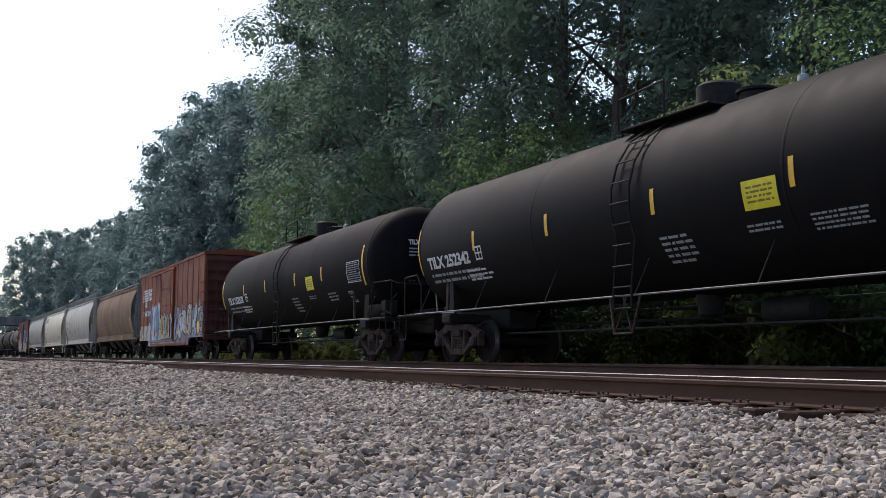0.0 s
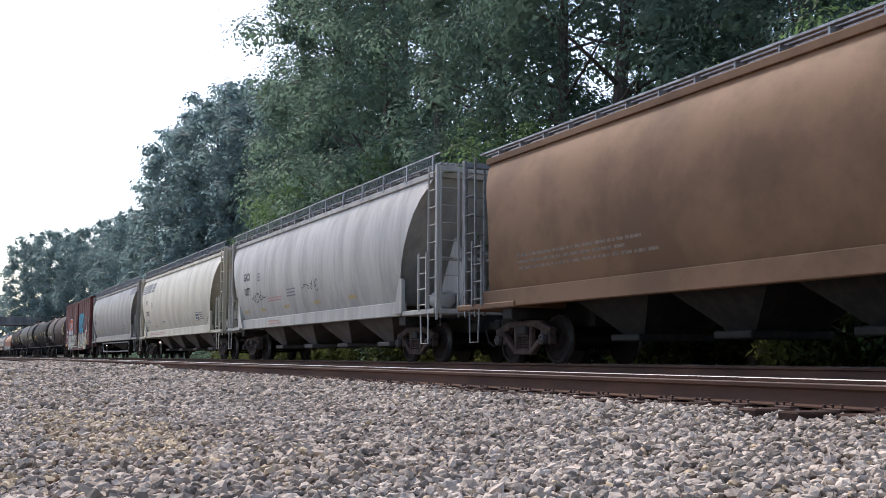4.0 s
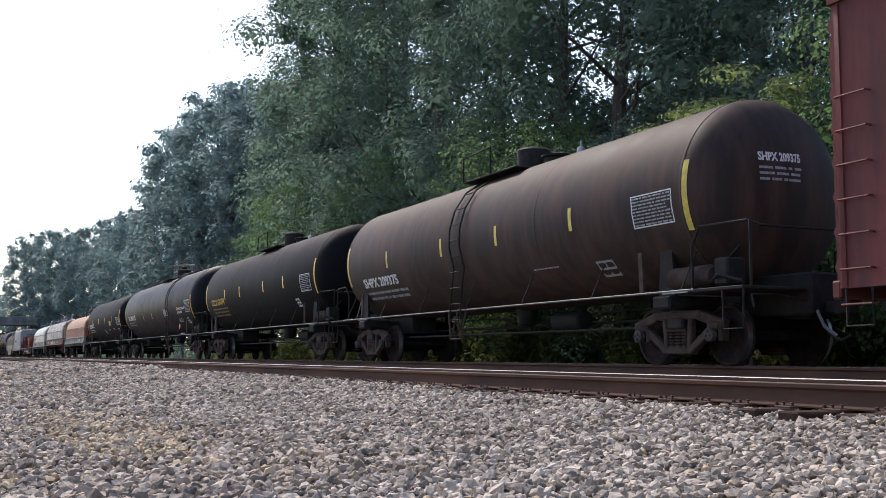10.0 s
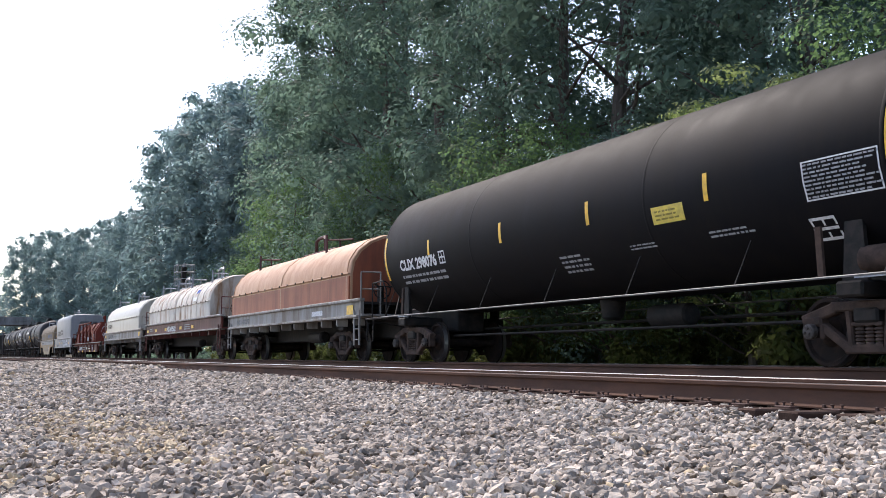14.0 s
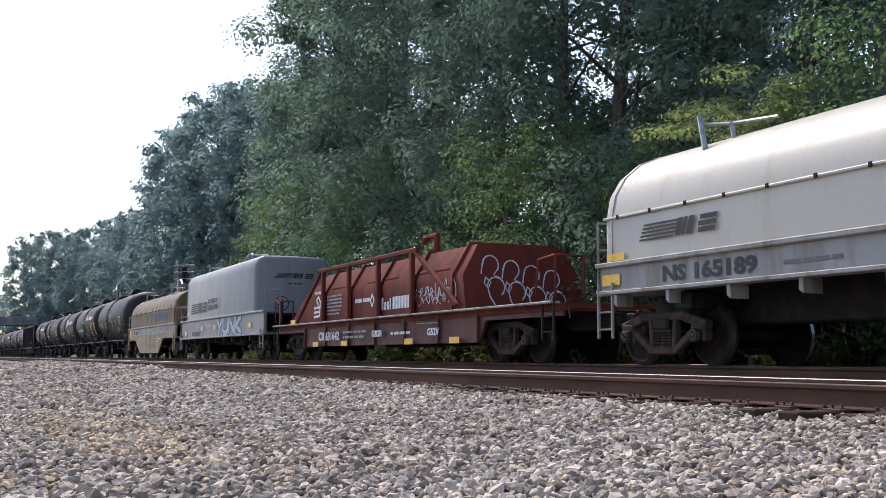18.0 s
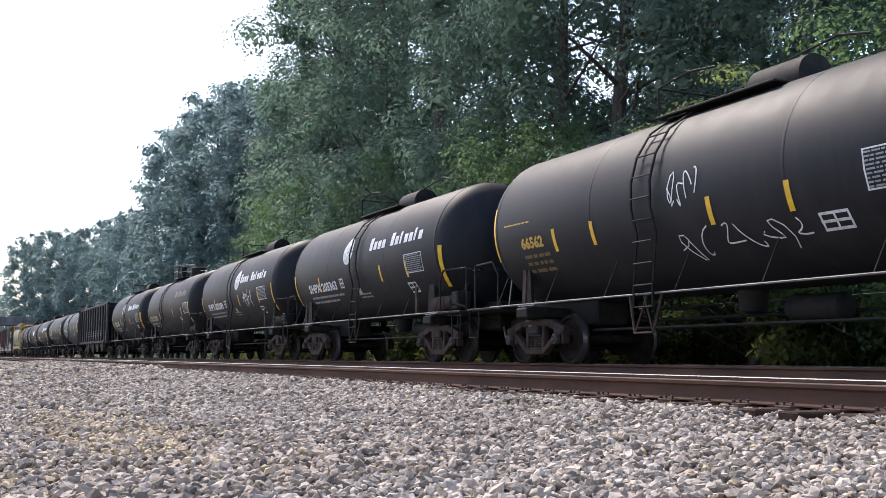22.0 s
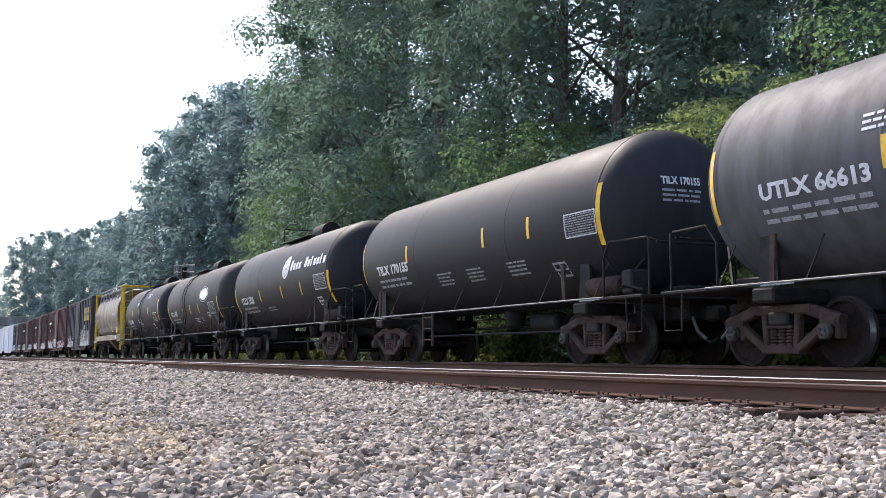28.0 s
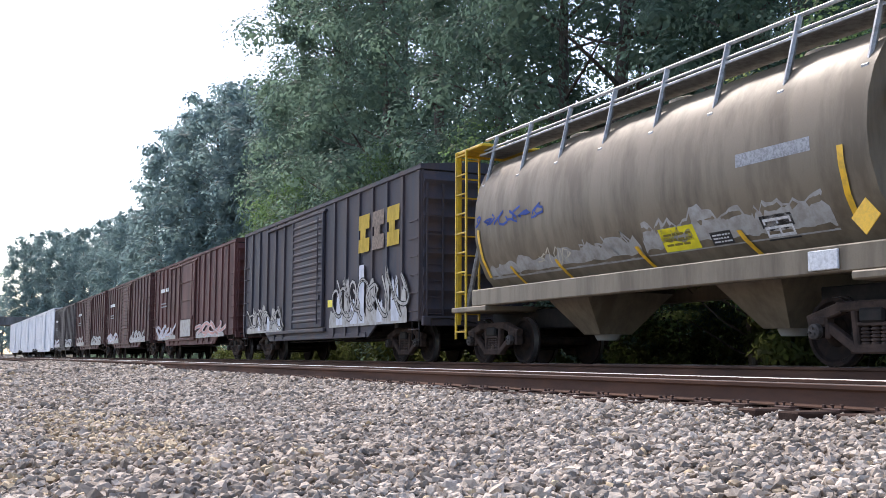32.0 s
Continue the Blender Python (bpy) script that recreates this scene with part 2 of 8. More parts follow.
M["leaf"] = leaf_material("oak_leaves", (0.07, 0.112, 0.086), (0.118, 0.175, 0.13), (0.15, 0.205, 0.15))
# far crowns: haze is put into the leaf colour, paler and bluer
M["leaf_haze"] = leaf_material("far_leaves_in_haze", (0.13, 0.19, 0.19), (0.15, 0.21, 0.205), (0.165, 0.225, 0.215))
M["leaf_bright"] = leaf_material("bright_leaves", (0.072, 0.125, 0.055), (0.09, 0.145, 0.062), (0.12, 0.17, 0.08))
M["leaf_pale"] = leaf_material("pale_tiered_leaves", (0.13, 0.18, 0.065), (0.17, 0.21, 0.085), (0.25, 0.26, 0.14))
M["rust_run"] = material("running_rust_stain", (0.15, 0.075, 0.04), rough=0.8, other=(0.24, 0.16, 0.1), scale=5, stretch=(1, 1, 0.2))
M["rod"] = material("pale_worn_handrail_steel", (0.14, 0.14, 0.145), rough=0.6, other=(0.09, 0.085, 0.08), scale=3)
M["weed"] = leaf_material("trackside_weeds", (0.06, 0.085, 0.028), (0.095, 0.105, 0.038), (0.15, 0.15, 0.065))


# ---- mesh code ----
class Geo:
    """Vertices and faces in the making."""

    def __init__(self):
        self.v, self.f = [], []

    def add(self, verts, faces):
        k = len(self.v)
        self.v += [tuple(p) for p in verts]
        self.f += [tuple(i + k for i in q) for q in faces]
        return self

    def box(self, x0, x1, y0, y1, z0, z1, c=0.0):
        c = min(c, (x1 - x0) * 0.45, (y1 - y0) * 0.45, (z1 - z0) * 0.45)
        if c <= 0:
            p = [(x, y, z) for x in (x0, x1) for y in (y0, y1) for z in (z0, z1)]
            return self.add(p, [(0, 1, 3, 2), (4, 6, 7, 5), (0, 4, 5, 1), (2, 3, 7, 6), (0, 2, 6, 4), (1, 5, 7, 3)])
        ring = lambda x, a: [(x, y0 + a, z0 + c), (x, y0 + a, z1 - c), (x, y0 + c, z1 - a), (x, y1 - c, z1 - a),
                             (x, y1 - a, z1 - c), (x, y1 - a, z0 + c), (x, y1 - c, z0 + a), (x, y0 + c, z0 + a)]
        return self.loft([ring(x0, c), ring(x0 + c, 0), ring(x1 - c, 0), ring(x1, c)])

    def loft(self, rings, caps=True, closed=True):
        k, n = len(self.v), len(rings[0])
        for r in rings:
            self.v += [tuple(p) for p in r]
        for i in range(len(rings) - 1):
            for j in range(n if closed else n - 1):
                a, b = k + i * n + j, k + i * n + (j + 1) % n
                self.f.append((a, b, b + n, a + n))
        if caps:
            self.f.append(tuple(reversed(range(k, k + n))))
            e = k + (len(rings) - 1) * n
            self.f.append(tuple(range(e, e + n)))
        return self

    def prism(self, outline, x0, x1):
        """An outline in y and z, drawn out along x."""
        return self.loft([[(x0, y, z) for y, z in outline], [(x1, y, z) for y, z in outline]])

    def slab(self, outline, y0, y1):
        """An outline in x and z, drawn out along y."""
        return self.loft([[(x, y1, z) for x, z in outline], [(x, y0, z) for x, z in outline]])

    def lathe(self, rows, centre, axis="x", n=24):
        """Rows of (place along the axis, radius)."""
        cx, cy, cz = centre
        rings = []
        for d, r in rows:
            ring = []
            for i in range(n):
                t = 2 * math.pi * i / n
                u, w = r * math.cos(t), r * math.sin(t)
                ring.append({"x": (cx + d, cy + u, cz + w), "y": (cx + w, cy + d, cz + u), "z": (cx + u, cy + w, cz + d)}[axis])
            rings.append(ring)
        return self.loft(rings)

    def tube(self, points, r, n=6):
        pts = [Vector(p) for p in points]
        rings = []
        for i, p in enumerate(pts):
            d = (pts[min(i + 1, len(pts) - 1)] - pts[max(i - 1, 0)]).normalized()
            u = d.orthogonal().normalized() if i == 0 else (u - d * u.dot(d)).normalized()
            w = d.cross(u)
            rr = r[i] if isinstance(r, (list, tuple)) else r
            rings.append([p + (u * math.cos(2 * math.pi * j / n) + w * math.sin(2 * math.pi * j / n)) * rr for j in range(n)])
        return self.loft(rings)

    def mesh(self, name, mat, sharp=35):
        me = bpy.data.meshes.new(name)
        me.from_pydata(self.v, [], self.f)
        me.materials.append(mat)
        me.polygons.foreach_set("use_smooth", [True] * len(me.polygons))
        me.update()
        me.set_sharp_from_angle(angle=radians(sharp))
        return me


def part(name, geo, mat=None, parent=None, label="", at=None):
    """One mesh object under a thing or a part; geo is a Geo or a finished mesh."""
    ob = new(name, geo.mesh(name, mat) if isinstance(geo, Geo) else geo)
    ob.parent = parent
    if at is not None:
        ob.matrix_basis = at
    return tagged(ob, label)


def thing(name, label, category, group="", m=None, kind=""):
    ob = new(name)
    ob.empty_display_size = 0.3
    if m is not None:
        ob.matrix_basis = m
    return tagged(ob, label, category, group, kind)

# ---- ground: one sheet from the near side of the line to the horizon ----
# the rise beyond -5.5 is an added bank to block sky under the train
PROFILE = [(-3000, 3.0), (-400, 3.0), (-60, 1.6), (-22, 1.0), (-12, 0.7), (-8.5, 0.1), (-5.5, -0.62), (-3.4, -0.55), (-2.1, -0.24), (-1.5, -0.215), (1.5, -0.215),
           (2.2, -0.30), (2.8, -0.325), (4.6, -0.325), (5.1, -0.352), (5.5, -0.352), (5.75, -0.355), (6.6, -0.435), (8.0, -0.5), (11.3, -0.55), (14, -0.58), (60, -0.8), (400, -1.5), (3000, -1.5)]


def ground_height(off):
    for (a, za), (b, zb) in zip(PROFILE, PROFILE[1:]):
        if a <= off <= b:
            return za + (zb - za) * (off - a) / (b - a)
    return 0.0


def build_ground():
    offs = [o for o, _ in PROFILE] + [-15, -12, -7, 4.2, 0, 7.2, 9, 10, 12.5, 20, 30, -35]
    offs = sorted(set(offs))
    ss = [-3000, -1500, -800, -500, -350, -250] + list(range(-200, 41, 4)) + [80, 160, 400, 1000, 3000]
    g = Geo()
    for s in ss:
        for o in offs:
            far = min(1, max(0, (abs(o) - 6) / 10))
            z = ground_height(o) + 0.25 * far * noise.noise((s * 0.05, o * 0.05, 3))
            if abs(s) > 450:
                p = track(math.copysign(450, s), o, z)
                p.x += s - math.copysign(450, s)
            else:
                p = track(s, o, z)
            g.v.append(tuple(p))
    n = len(offs)
    for i in range(len(ss) - 1):
        for j in range(n - 1):
            a = i * n + j
            g.f.append((a, a + 1, a + n + 1, a + n))
    m = bpy.data.materials.new("gravel_and_earth")
    m.use_nodes = True
    nn, l = m.node_tree.nodes, m.node_tree.links
    b = nn["Principled BSDF"]
    b.inputs["Roughness"].default_value = 0.95
    tc = nn.new("ShaderNodeTexCoord")
    vor = nn.new("ShaderNodeTexVoronoi")
    vor.inputs["Scale"].default_value = 19
    l.new(tc.outputs["Object"], vor.inputs["Vector"])
    noi = nn.new("ShaderNodeTexNoise")
    noi.inputs["Scale"].default_value, noi.inputs["Detail"].default_value = 0.35, 6
    l.new(tc.outputs["Object"], noi.inputs["Vector"])
    # the shade in gaps between the stones is put into these dark tones
    ramp = nn.new("ShaderNodeValToRGB")
    ramp.color_ramp.elements[0].color, ramp.color_ramp.elements[1].color = (0.05, 0.042, 0.036, 1), (0.2, 0.17, 0.143, 1)
    sep = nn.new("ShaderNodeSeparateColor")
    l.new(vor.outputs["Color"], sep.inputs["Color"])
    l.new(sep.outputs["Red"], ramp.inputs["Fac"])
    earth = nn.new("ShaderNodeMix")
    earth.data_type = "RGBA"
    l.new(ramp.outputs["Color"], earth.inputs["A"])
    earth.inputs["B"].default_value = (0.13, 0.108, 0.088, 1)
    mr = nn.new("ShaderNodeMapRange")
    mr.inputs["From Min"].default_value, mr.inputs["From Max"].default_value = 0.45, 0.8
    l.new(noi.outputs["Fac"], mr.inputs["Value"])
    l.new(mr.outputs["Result"], earth.inputs["Factor"])
    pos = nn.new("ShaderNodeSeparateXYZ")
    l.new(tc.outputs["Object"], pos.inputs["Vector"])
    wood = nn.new("ShaderNodeMapRange")
    wood.inputs["From Min"].default_value, wood.inputs["From Max"].default_value = 14.2, 15.6
    l.new(pos.outputs["Y"], wood.inputs["Value"])
    floor_mix = nn.new("ShaderNodeMix")
    floor_mix.data_type = "RGBA"
    l.new(wood.outputs["Result"], floor_mix.inputs["Factor"])
    l.new(earth.outputs["Result"], floor_mix.inputs["A"])
    floor_mix.inputs["B"].default_value = (0.05, 0.042, 0.026, 1)
    l.new(floor_mix.outputs["Result"], b.inputs["Base Color"])
    bp = nn.new("ShaderNodeBump")
    bp.inputs["Strength"].default_value, bp.inputs["Distance"].default_value = 0.8, 0.03
    l.new(vor.outputs["Distance"], bp.inputs["Height"])
    l.new(bp.outputs["Normal"], b.inputs["Normal"])
    ob = new("ground", g.mesh("ground", m))
    return tagged(ob, "grey crushed stone ballast fading into woodland earth", "ground", kind="structure")


ground = build_ground()


def block():
    """The corners and triangles of a rough lump."""
    g = (1 + 5 ** 0.5) / 2
    v = np.array([(-1, g, 0), (1, g, 0), (-1, -g, 0), (1, -g, 0), (0, -1, g), (0, 1, g), (0, -1, -g), (0, 1, -g), (g, 0, -1), (g, 0, 1), (-g, 0, -1), (-g, 0, 1)]) / 1.75
    f = [(0, 11, 5), (0, 5, 1), (0, 1, 7), (0, 7, 10), (0, 10, 11), (1, 5, 9), (5, 11, 4), (11, 10, 2), (10, 7, 6), (7, 1, 8),
         (3, 9, 4), (3, 4, 2), (3, 2, 6), (3, 6, 8), (3, 8, 9), (4, 9, 5), (2, 4, 11), (6, 2, 10), (8, 6, 7), (9, 8, 1)]
    return v, np.array(f)


def turn_matrices(rng, n):
    q = rng.normal(size=(n, 4))
    q /= np.linalg.norm(q, axis=1)[:, None]
    w, x, y, z = q.T
    return np.stack([1 - 2 * (y * y + z * z), 2 * (x * y - z * w), 2 * (x * z + y * w), 2 * (x * y + z * w), 1 - 2 * (x * x + z * z), 2 * (y * z - x * w),
                     2 * (x * z - y * w), 2 * (y * z + x * w), 1 - 2 * (x * x + y * y)], 1).reshape(n, 3, 3)


def build_stones(name, places, sizes, mat, label, seed, flat=0.82):
    """Broken stones: one angular lump each."""
    rng = np.random.default_rng(seed)
    v, f = block()
    n = len(places)
    corners = len(v)
    shape = v[None] * (0.72 + 0.45 * rng.random((n, corners, 1))) + 0.17 * rng.normal(size=(n, corners, 3))
    shape *= (0.68 + 0.62 * rng.random((n, 1, 3)))
    shape = np.einsum("nij,nkj->nki", turn_matrices(rng, n), shape)
    shape[:, :, 2] *= flat
    pts = places[:, None, :] + shape * sizes[:, None, None]
    faces = (f[None] + corners * np.arange(n)[:, None, None]).reshape(-1, 3)
    me = bpy.data.meshes.new(name)
    me.vertices.add(n * corners)
    me.vertices.foreach_set("co", pts.reshape(-1))
    me.loops.add(len(faces) * 3)
    me.loops.foreach_set("vertex_index", faces.reshape(-1).astype(np.int32))
    me.polygons.add(len(faces))
    me.polygons.foreach_set("loop_start", np.arange(0, len(faces) * 3, 3, dtype=np.int32))
    me.polygons.foreach_set("use_smooth", [False] * len(me.polygons))
    me.update(calc_edges=True)
    me.materials.append(mat)
    return tagged(new(name, me), label, "gravel", kind="stuff")


def scatter_stones():
    rng = np.random.default_rng(7)
    grey, tan = [], []
    for x0, x1, gap, size in ((-8, -2.2, 0.036, 0.0255), (-13, -8, 0.038, 0.0265), (-21, -13, 0.05, 0.034), (-34, -21, 0.075, 0.046), (-75, -34, 0.14, 0.075)):
        xs, ys = np.arange(x0, x1, gap), np.arange(0.15, 6.35, gap)
        gx, gy = np.meshgrid(xs, ys)
        gx = gx.ravel() + rng.uniform(-0.5, 0.5, gx.size) * gap
        gy = gy.ravel() + rng.uniform(-0.5, 0.5, gy.size) * gap
        seen = (gy > -gx * 0.02 - 0.1) & (gy < -gx * 1.16 + 0.6) & (np.hypot(gx, gy) > 3.2)
        gx, gy = gx[seen], gy[seen]
        lift = rng.random(gx.size)
        for x, y, r in zip(gx, gy, lift):
            off = TRAIN_Y + BEND * x * x / 2 - y
            if off < 5.12 and abs((off - 3.58)) < 1.4:
                continue
            z = ground_height(off)
            calm = min(1, max(0.3, (off - 5.2) / 0.6))
            bump = calm * (0.035 * noise.noise((x * 1.3, y * 1.3, 0)) + 0.02 * noise.noise((x * 4, y * 4, 5)))
            if 5.45 < off < 6.0 and -6.62 < x < -5.45:
                bump -= 0.07 * (1 - abs(off - 5.72) / 0.28) * (0.7 + noise.noise((x * 5, y * 5, 1)))
            crest = 0.04 * math.exp(-((off - 5.85) / 0.2) ** 2) * (0.5 + noise.noise((x * 0.9, 0, 9)))
            patch = ((x + 9.2) / 3.0) ** 2 + ((y - 1.15) / 0.55) ** 2 + 0.8 * noise.noise((x * 2, y * 3, 2))
            patch2 = ((x + 6.1) / 0.8) ** 2 + ((y - 0.15) / 0.25) ** 2 + 0.8 * noise.noise((x * 2, y * 3, 4))
            k = size * (0.68 + 0.75 * r ** 2.0)
            row = (x, y, z + bump + crest + size * rng.uniform(-0.4, 1.6), k)
            (tan if (min(patch, patch2) < 1 and rng.random() < 0.62) or rng.random() < (0.16 if x < -5 and y < 2.2 else 0.04) else grey).append(row)
    # a looser cover over the rest of the bank round the camera
    for x in np.arange(-19, 5, 0.12):
        for y in np.arange(-2.2, 6.1, 0.12):
            if (y > -x * 0.02 - 0.1) and (y < -x * 1.16 + 0.6) and math.hypot(x, y) > 3.2 or math.hypot(x, y) < 0.5:
                continue
            px, py = x + rng.uniform(-0.06, 0.06), y + rng.uniform(-0.06, 0.06)
            grey.append((px, py, ground_height(TRAIN_Y - py) + 0.01, rng.uniform(0.035, 0.06)))
    grey, tan = np.array(grey), np.array(tan)
    build_stones("ballast_stones", grey[:, :3], grey[:, 3], M["stone"], "loose angular grey ballast stones beside the track", 1)
    build_stones("tan_stones", tan[:, :3], tan[:, 3] * 0.85, M["stone_tan"], "dusty tan stones and dry litter in the ballast", 2)


scatter_stones()

# ---- the two tracks ----
RAIL = [(-0.076, -0.187), (0.076, -0.187), (0.076, -0.176), (0.02, -0.160), (0.010, -0.145), (0.009, -0.055), (0.020, -0.043), (0.0375, -0.036), (0.0375, -0.008), (0.030, -0.0015),
        (0.016, 0.0), (-0.016, 0.0), (-0.030, -0.0015), (-0.0375, -0.008), (-0.0375, -0.036), (-0.020, -0.043), (-0.009, -0.055), (-0.010, -0.145), (-0.02, -0.160), (-0.076, -0.176)]


def build_rail(parent, off, dz, top_mat):
    stations = list(range(-420, -60, 15)) + list(range(-60, 45, 5)) + [80, 140]
    body, head = Geo(), Geo()
    body.loft([[track(s, off - y, z + dz) for y, z in RAIL] for s in stations])
    top = [(-0.0345, -0.0065), (-0.03, -0.0002), (-0.018, 0.0022), (0, 0.003), (0.018, 0.0022), (0.03, -0.0002), (0.0345, -0.0065), (0.02, -0.004), (-0.02, -0.004)]
    head.loft([[track(s, off - y, z + dz) for y, z in top] for s in stations])
    r = part("rail", body, M["rail"], parent)
    part("worn_head", head, top_mat, r, "worn running surface")


def build_track(off, dz, label, rng, near):
    t = thing("railway_track", label, "railway track", "tracks")
    for side in (-0.755, 0.755):
        # the nearer head's missing sky glint is put into a dull matt colour
        build_rail(t, off + side, dz, M["rail_dull"] if side > 0 else M["rail_top"])
    tie = Geo().box(-0.115, 0.115, -1.3, 1.3, -0.37, -0.192, 0.012).mesh("tie", M["tie"])
    tie_plate = Geo().box(-0.09, 0.09, -0.165, 0.165, -0.198, -0.181, 0.004)
    for sx in (-0.05, 0.045):
        for sy in (-0.095, 0.095):
            tie_plate.box(sx - 0.008, sx + 0.008, sy - 0.008, sy + 0.008, -0.183, -0.158, 0.003)
            tie_plate.box(sx - 0.015, sx + 0.015, sy - 0.017, sy + 0.017, -0.160, -0.149, 0.005)
    tie_plate = tie_plate.mesh("tie_plate", M["plate"])
    anchor = Geo().box(-0.012, 0.012, -0.1, 0.1, -0.21, -0.17, 0.004).box(-0.012, 0.012, -0.105, -0.078, -0.21, -0.155, 0.004).mesh("rail_anchor", M["plate"])
    s = -46.0
    while s < 3:
        m = track_pose(s, off + rng.uniform(-0.04, 0.04), dz + rng.uniform(-0.012, 0.004)) @ Matrix.Rotation(rng.uniform(-0.02, 0.02), 4, "Z")
        part("tie", tie, parent=t, at=m)
        if near and s > -34:
            for side in (-0.755, 0.755):
                part("tie_plate", tie_plate, parent=t, at=track_pose(s, off + side, dz))
            part("rail_anchor", anchor, parent=t, at=track_pose(s - 0.14, off + 0.755, dz))
        s += 0.53 + rng.uniform(-0.03, 0.03)
    rest = Geo()
    s = -46.5
    while s > -230:
        p = track(s, off)
        rest.box(p.x - 0.115, p.x + 0.115, p.y - 1.3, p.y + 1.3, dz - 0.37, dz - 0.19)
        s -= 0.53
    tagged(part("far_ties", rest, M["tie"], t), kind="stuff")
    return t


rng = random.Random(5)
build_track(NEAR, NEAR_Z, "empty near track with rust-brown rails and dark timber ties", rng, True)
build_track(0.0, 0.0, "far track under the freight train, rails on timber ties", rng, False)


# ---- the wood behind the line ----
def leaves(centres, radii, count, size, seed, squash=0.7, droop=0.0):
    """Many small folded leaf blades round clump centres: vertices and faces as arrays."""
    rs = np.random.default_rng(seed)
    which = rs.choice(len(centres), count)
    d = rs.normal(size=(count, 3))
    d /= np.linalg.norm(d, axis=1)[:, None]
    d *= (rs.random((count, 1)) ** 0.3)
    d[:, 2] *= squash
    pos = centres[which] + d * radii[which][:, None]
    up = rs.normal(size=(count, 3)) * 0.42 + np.array([0, 0, 0.4]) + d * 1.1
    up /= np.linalg.norm(up, axis=1)[:, None]
    side = np.cross(up, rs.normal(size=(count, 3)))
    side /= np.linalg.norm(side, axis=1)[:, None]
    along = np.cross(side, up)
    k = size * (0.6 + 0.8 * rs.random((count, 1)))
    w = k * (0.34 + 0.2 * rs.random((count, 1)))
    pts = np.stack([pos - along * k * 0.5, pos + side * w * 0.5 - along * k * 0.05 - up * w * 0.12, pos + along * k * 0.5 - up * k * droop, pos - side * w * 0.5 - along * k * 0.05 - up * w * 0.12], 1)
    return pts


def leaf_mesh(name, pts, mat):
    n = len(pts)
    me = bpy.data.meshes.new(name)
    me.vertices.add(n * 4)
    me.vertices.foreach_set("co", pts.reshape(-1))
    me.loops.add(n * 4)
    me.loops.foreach_set("vertex_index", np.arange(n * 4, dtype=np.int32))
    me.polygons.add(n)
    me.polygons.foreach_set("loop_start", np.arange(0, n * 4, 4, dtype=np.int32))
    me.polygons.foreach_set("use_smooth", [False] * len(me.polygons))
    me.update(calc_edges=True)
    me.materials.append(mat)
    return me


def clump_leaves(centres, radii, count, size, seed, squash, droop, stray=0.06, core=0.07, big=1.6):
    """Leaf blades over the domes of many clumps, each leaf turned outwards, with a few stray sprigs past the domes."""
    rs = np.random.default_rng(seed)
    odds = radii ** 2
    which = rs.choice(len(centres), count, p=odds / odds.sum())
    d = rs.normal(size=(count, 3))
    d[:, 2] += 0.35
    d /= np.linalg.norm(d, axis=1)[:, None]
    far = 0.62 + 0.38 * rs.random((count, 1)) ** 0.6
    far = np.where(rs.random((count, 1)) < stray, 1.0 + 0.4 * rs.random((count, 1)), far)
    deep = rs.random((count, 1)) < core
    far = np.where(deep, 0.3 + 0.35 * rs.random((count, 1)), far)
    lumps = 1 + 0.22 * np.sin(d[:, :1] * 7 + which[:, None]) * np.sin(d[:, 1:2] * 6 + 2.0 * which[:, None]) + 0.12 * np.sin(d[:, 2:3] * 11 + which[:, None])
    pos = d * far * lumps
    pos[:, 2] *= squash
    pos = centres[which] + pos * radii[which][:, None]
    up = rs.normal(size=(count, 3)) * 0.13 + np.array([0, 0, 0.4]) + d * 1.0
    up /= np.linalg.norm(up, axis=1)[:, None]
    side = np.cross(up, rs.normal(size=(count, 3)))
    side /= np.linalg.norm(side, axis=1)[:, None]
    along = np.cross(side, up)
    k = size * (0.6 + 0.8 * rs.random((count, 1))) * np.where(deep, big, 1.0)
    w = k * (0.5 + 0.25 * rs.random((count, 1)))
    return np.stack([pos - along * k * 0.5, pos + side * w * 0.5 - along * k * 0.05 - up * w * 0.12, pos + along * k * 0.5 - up * k * droop, pos - side * w * 0.5 - along * k * 0.05 - up * w * 0.12], 1)


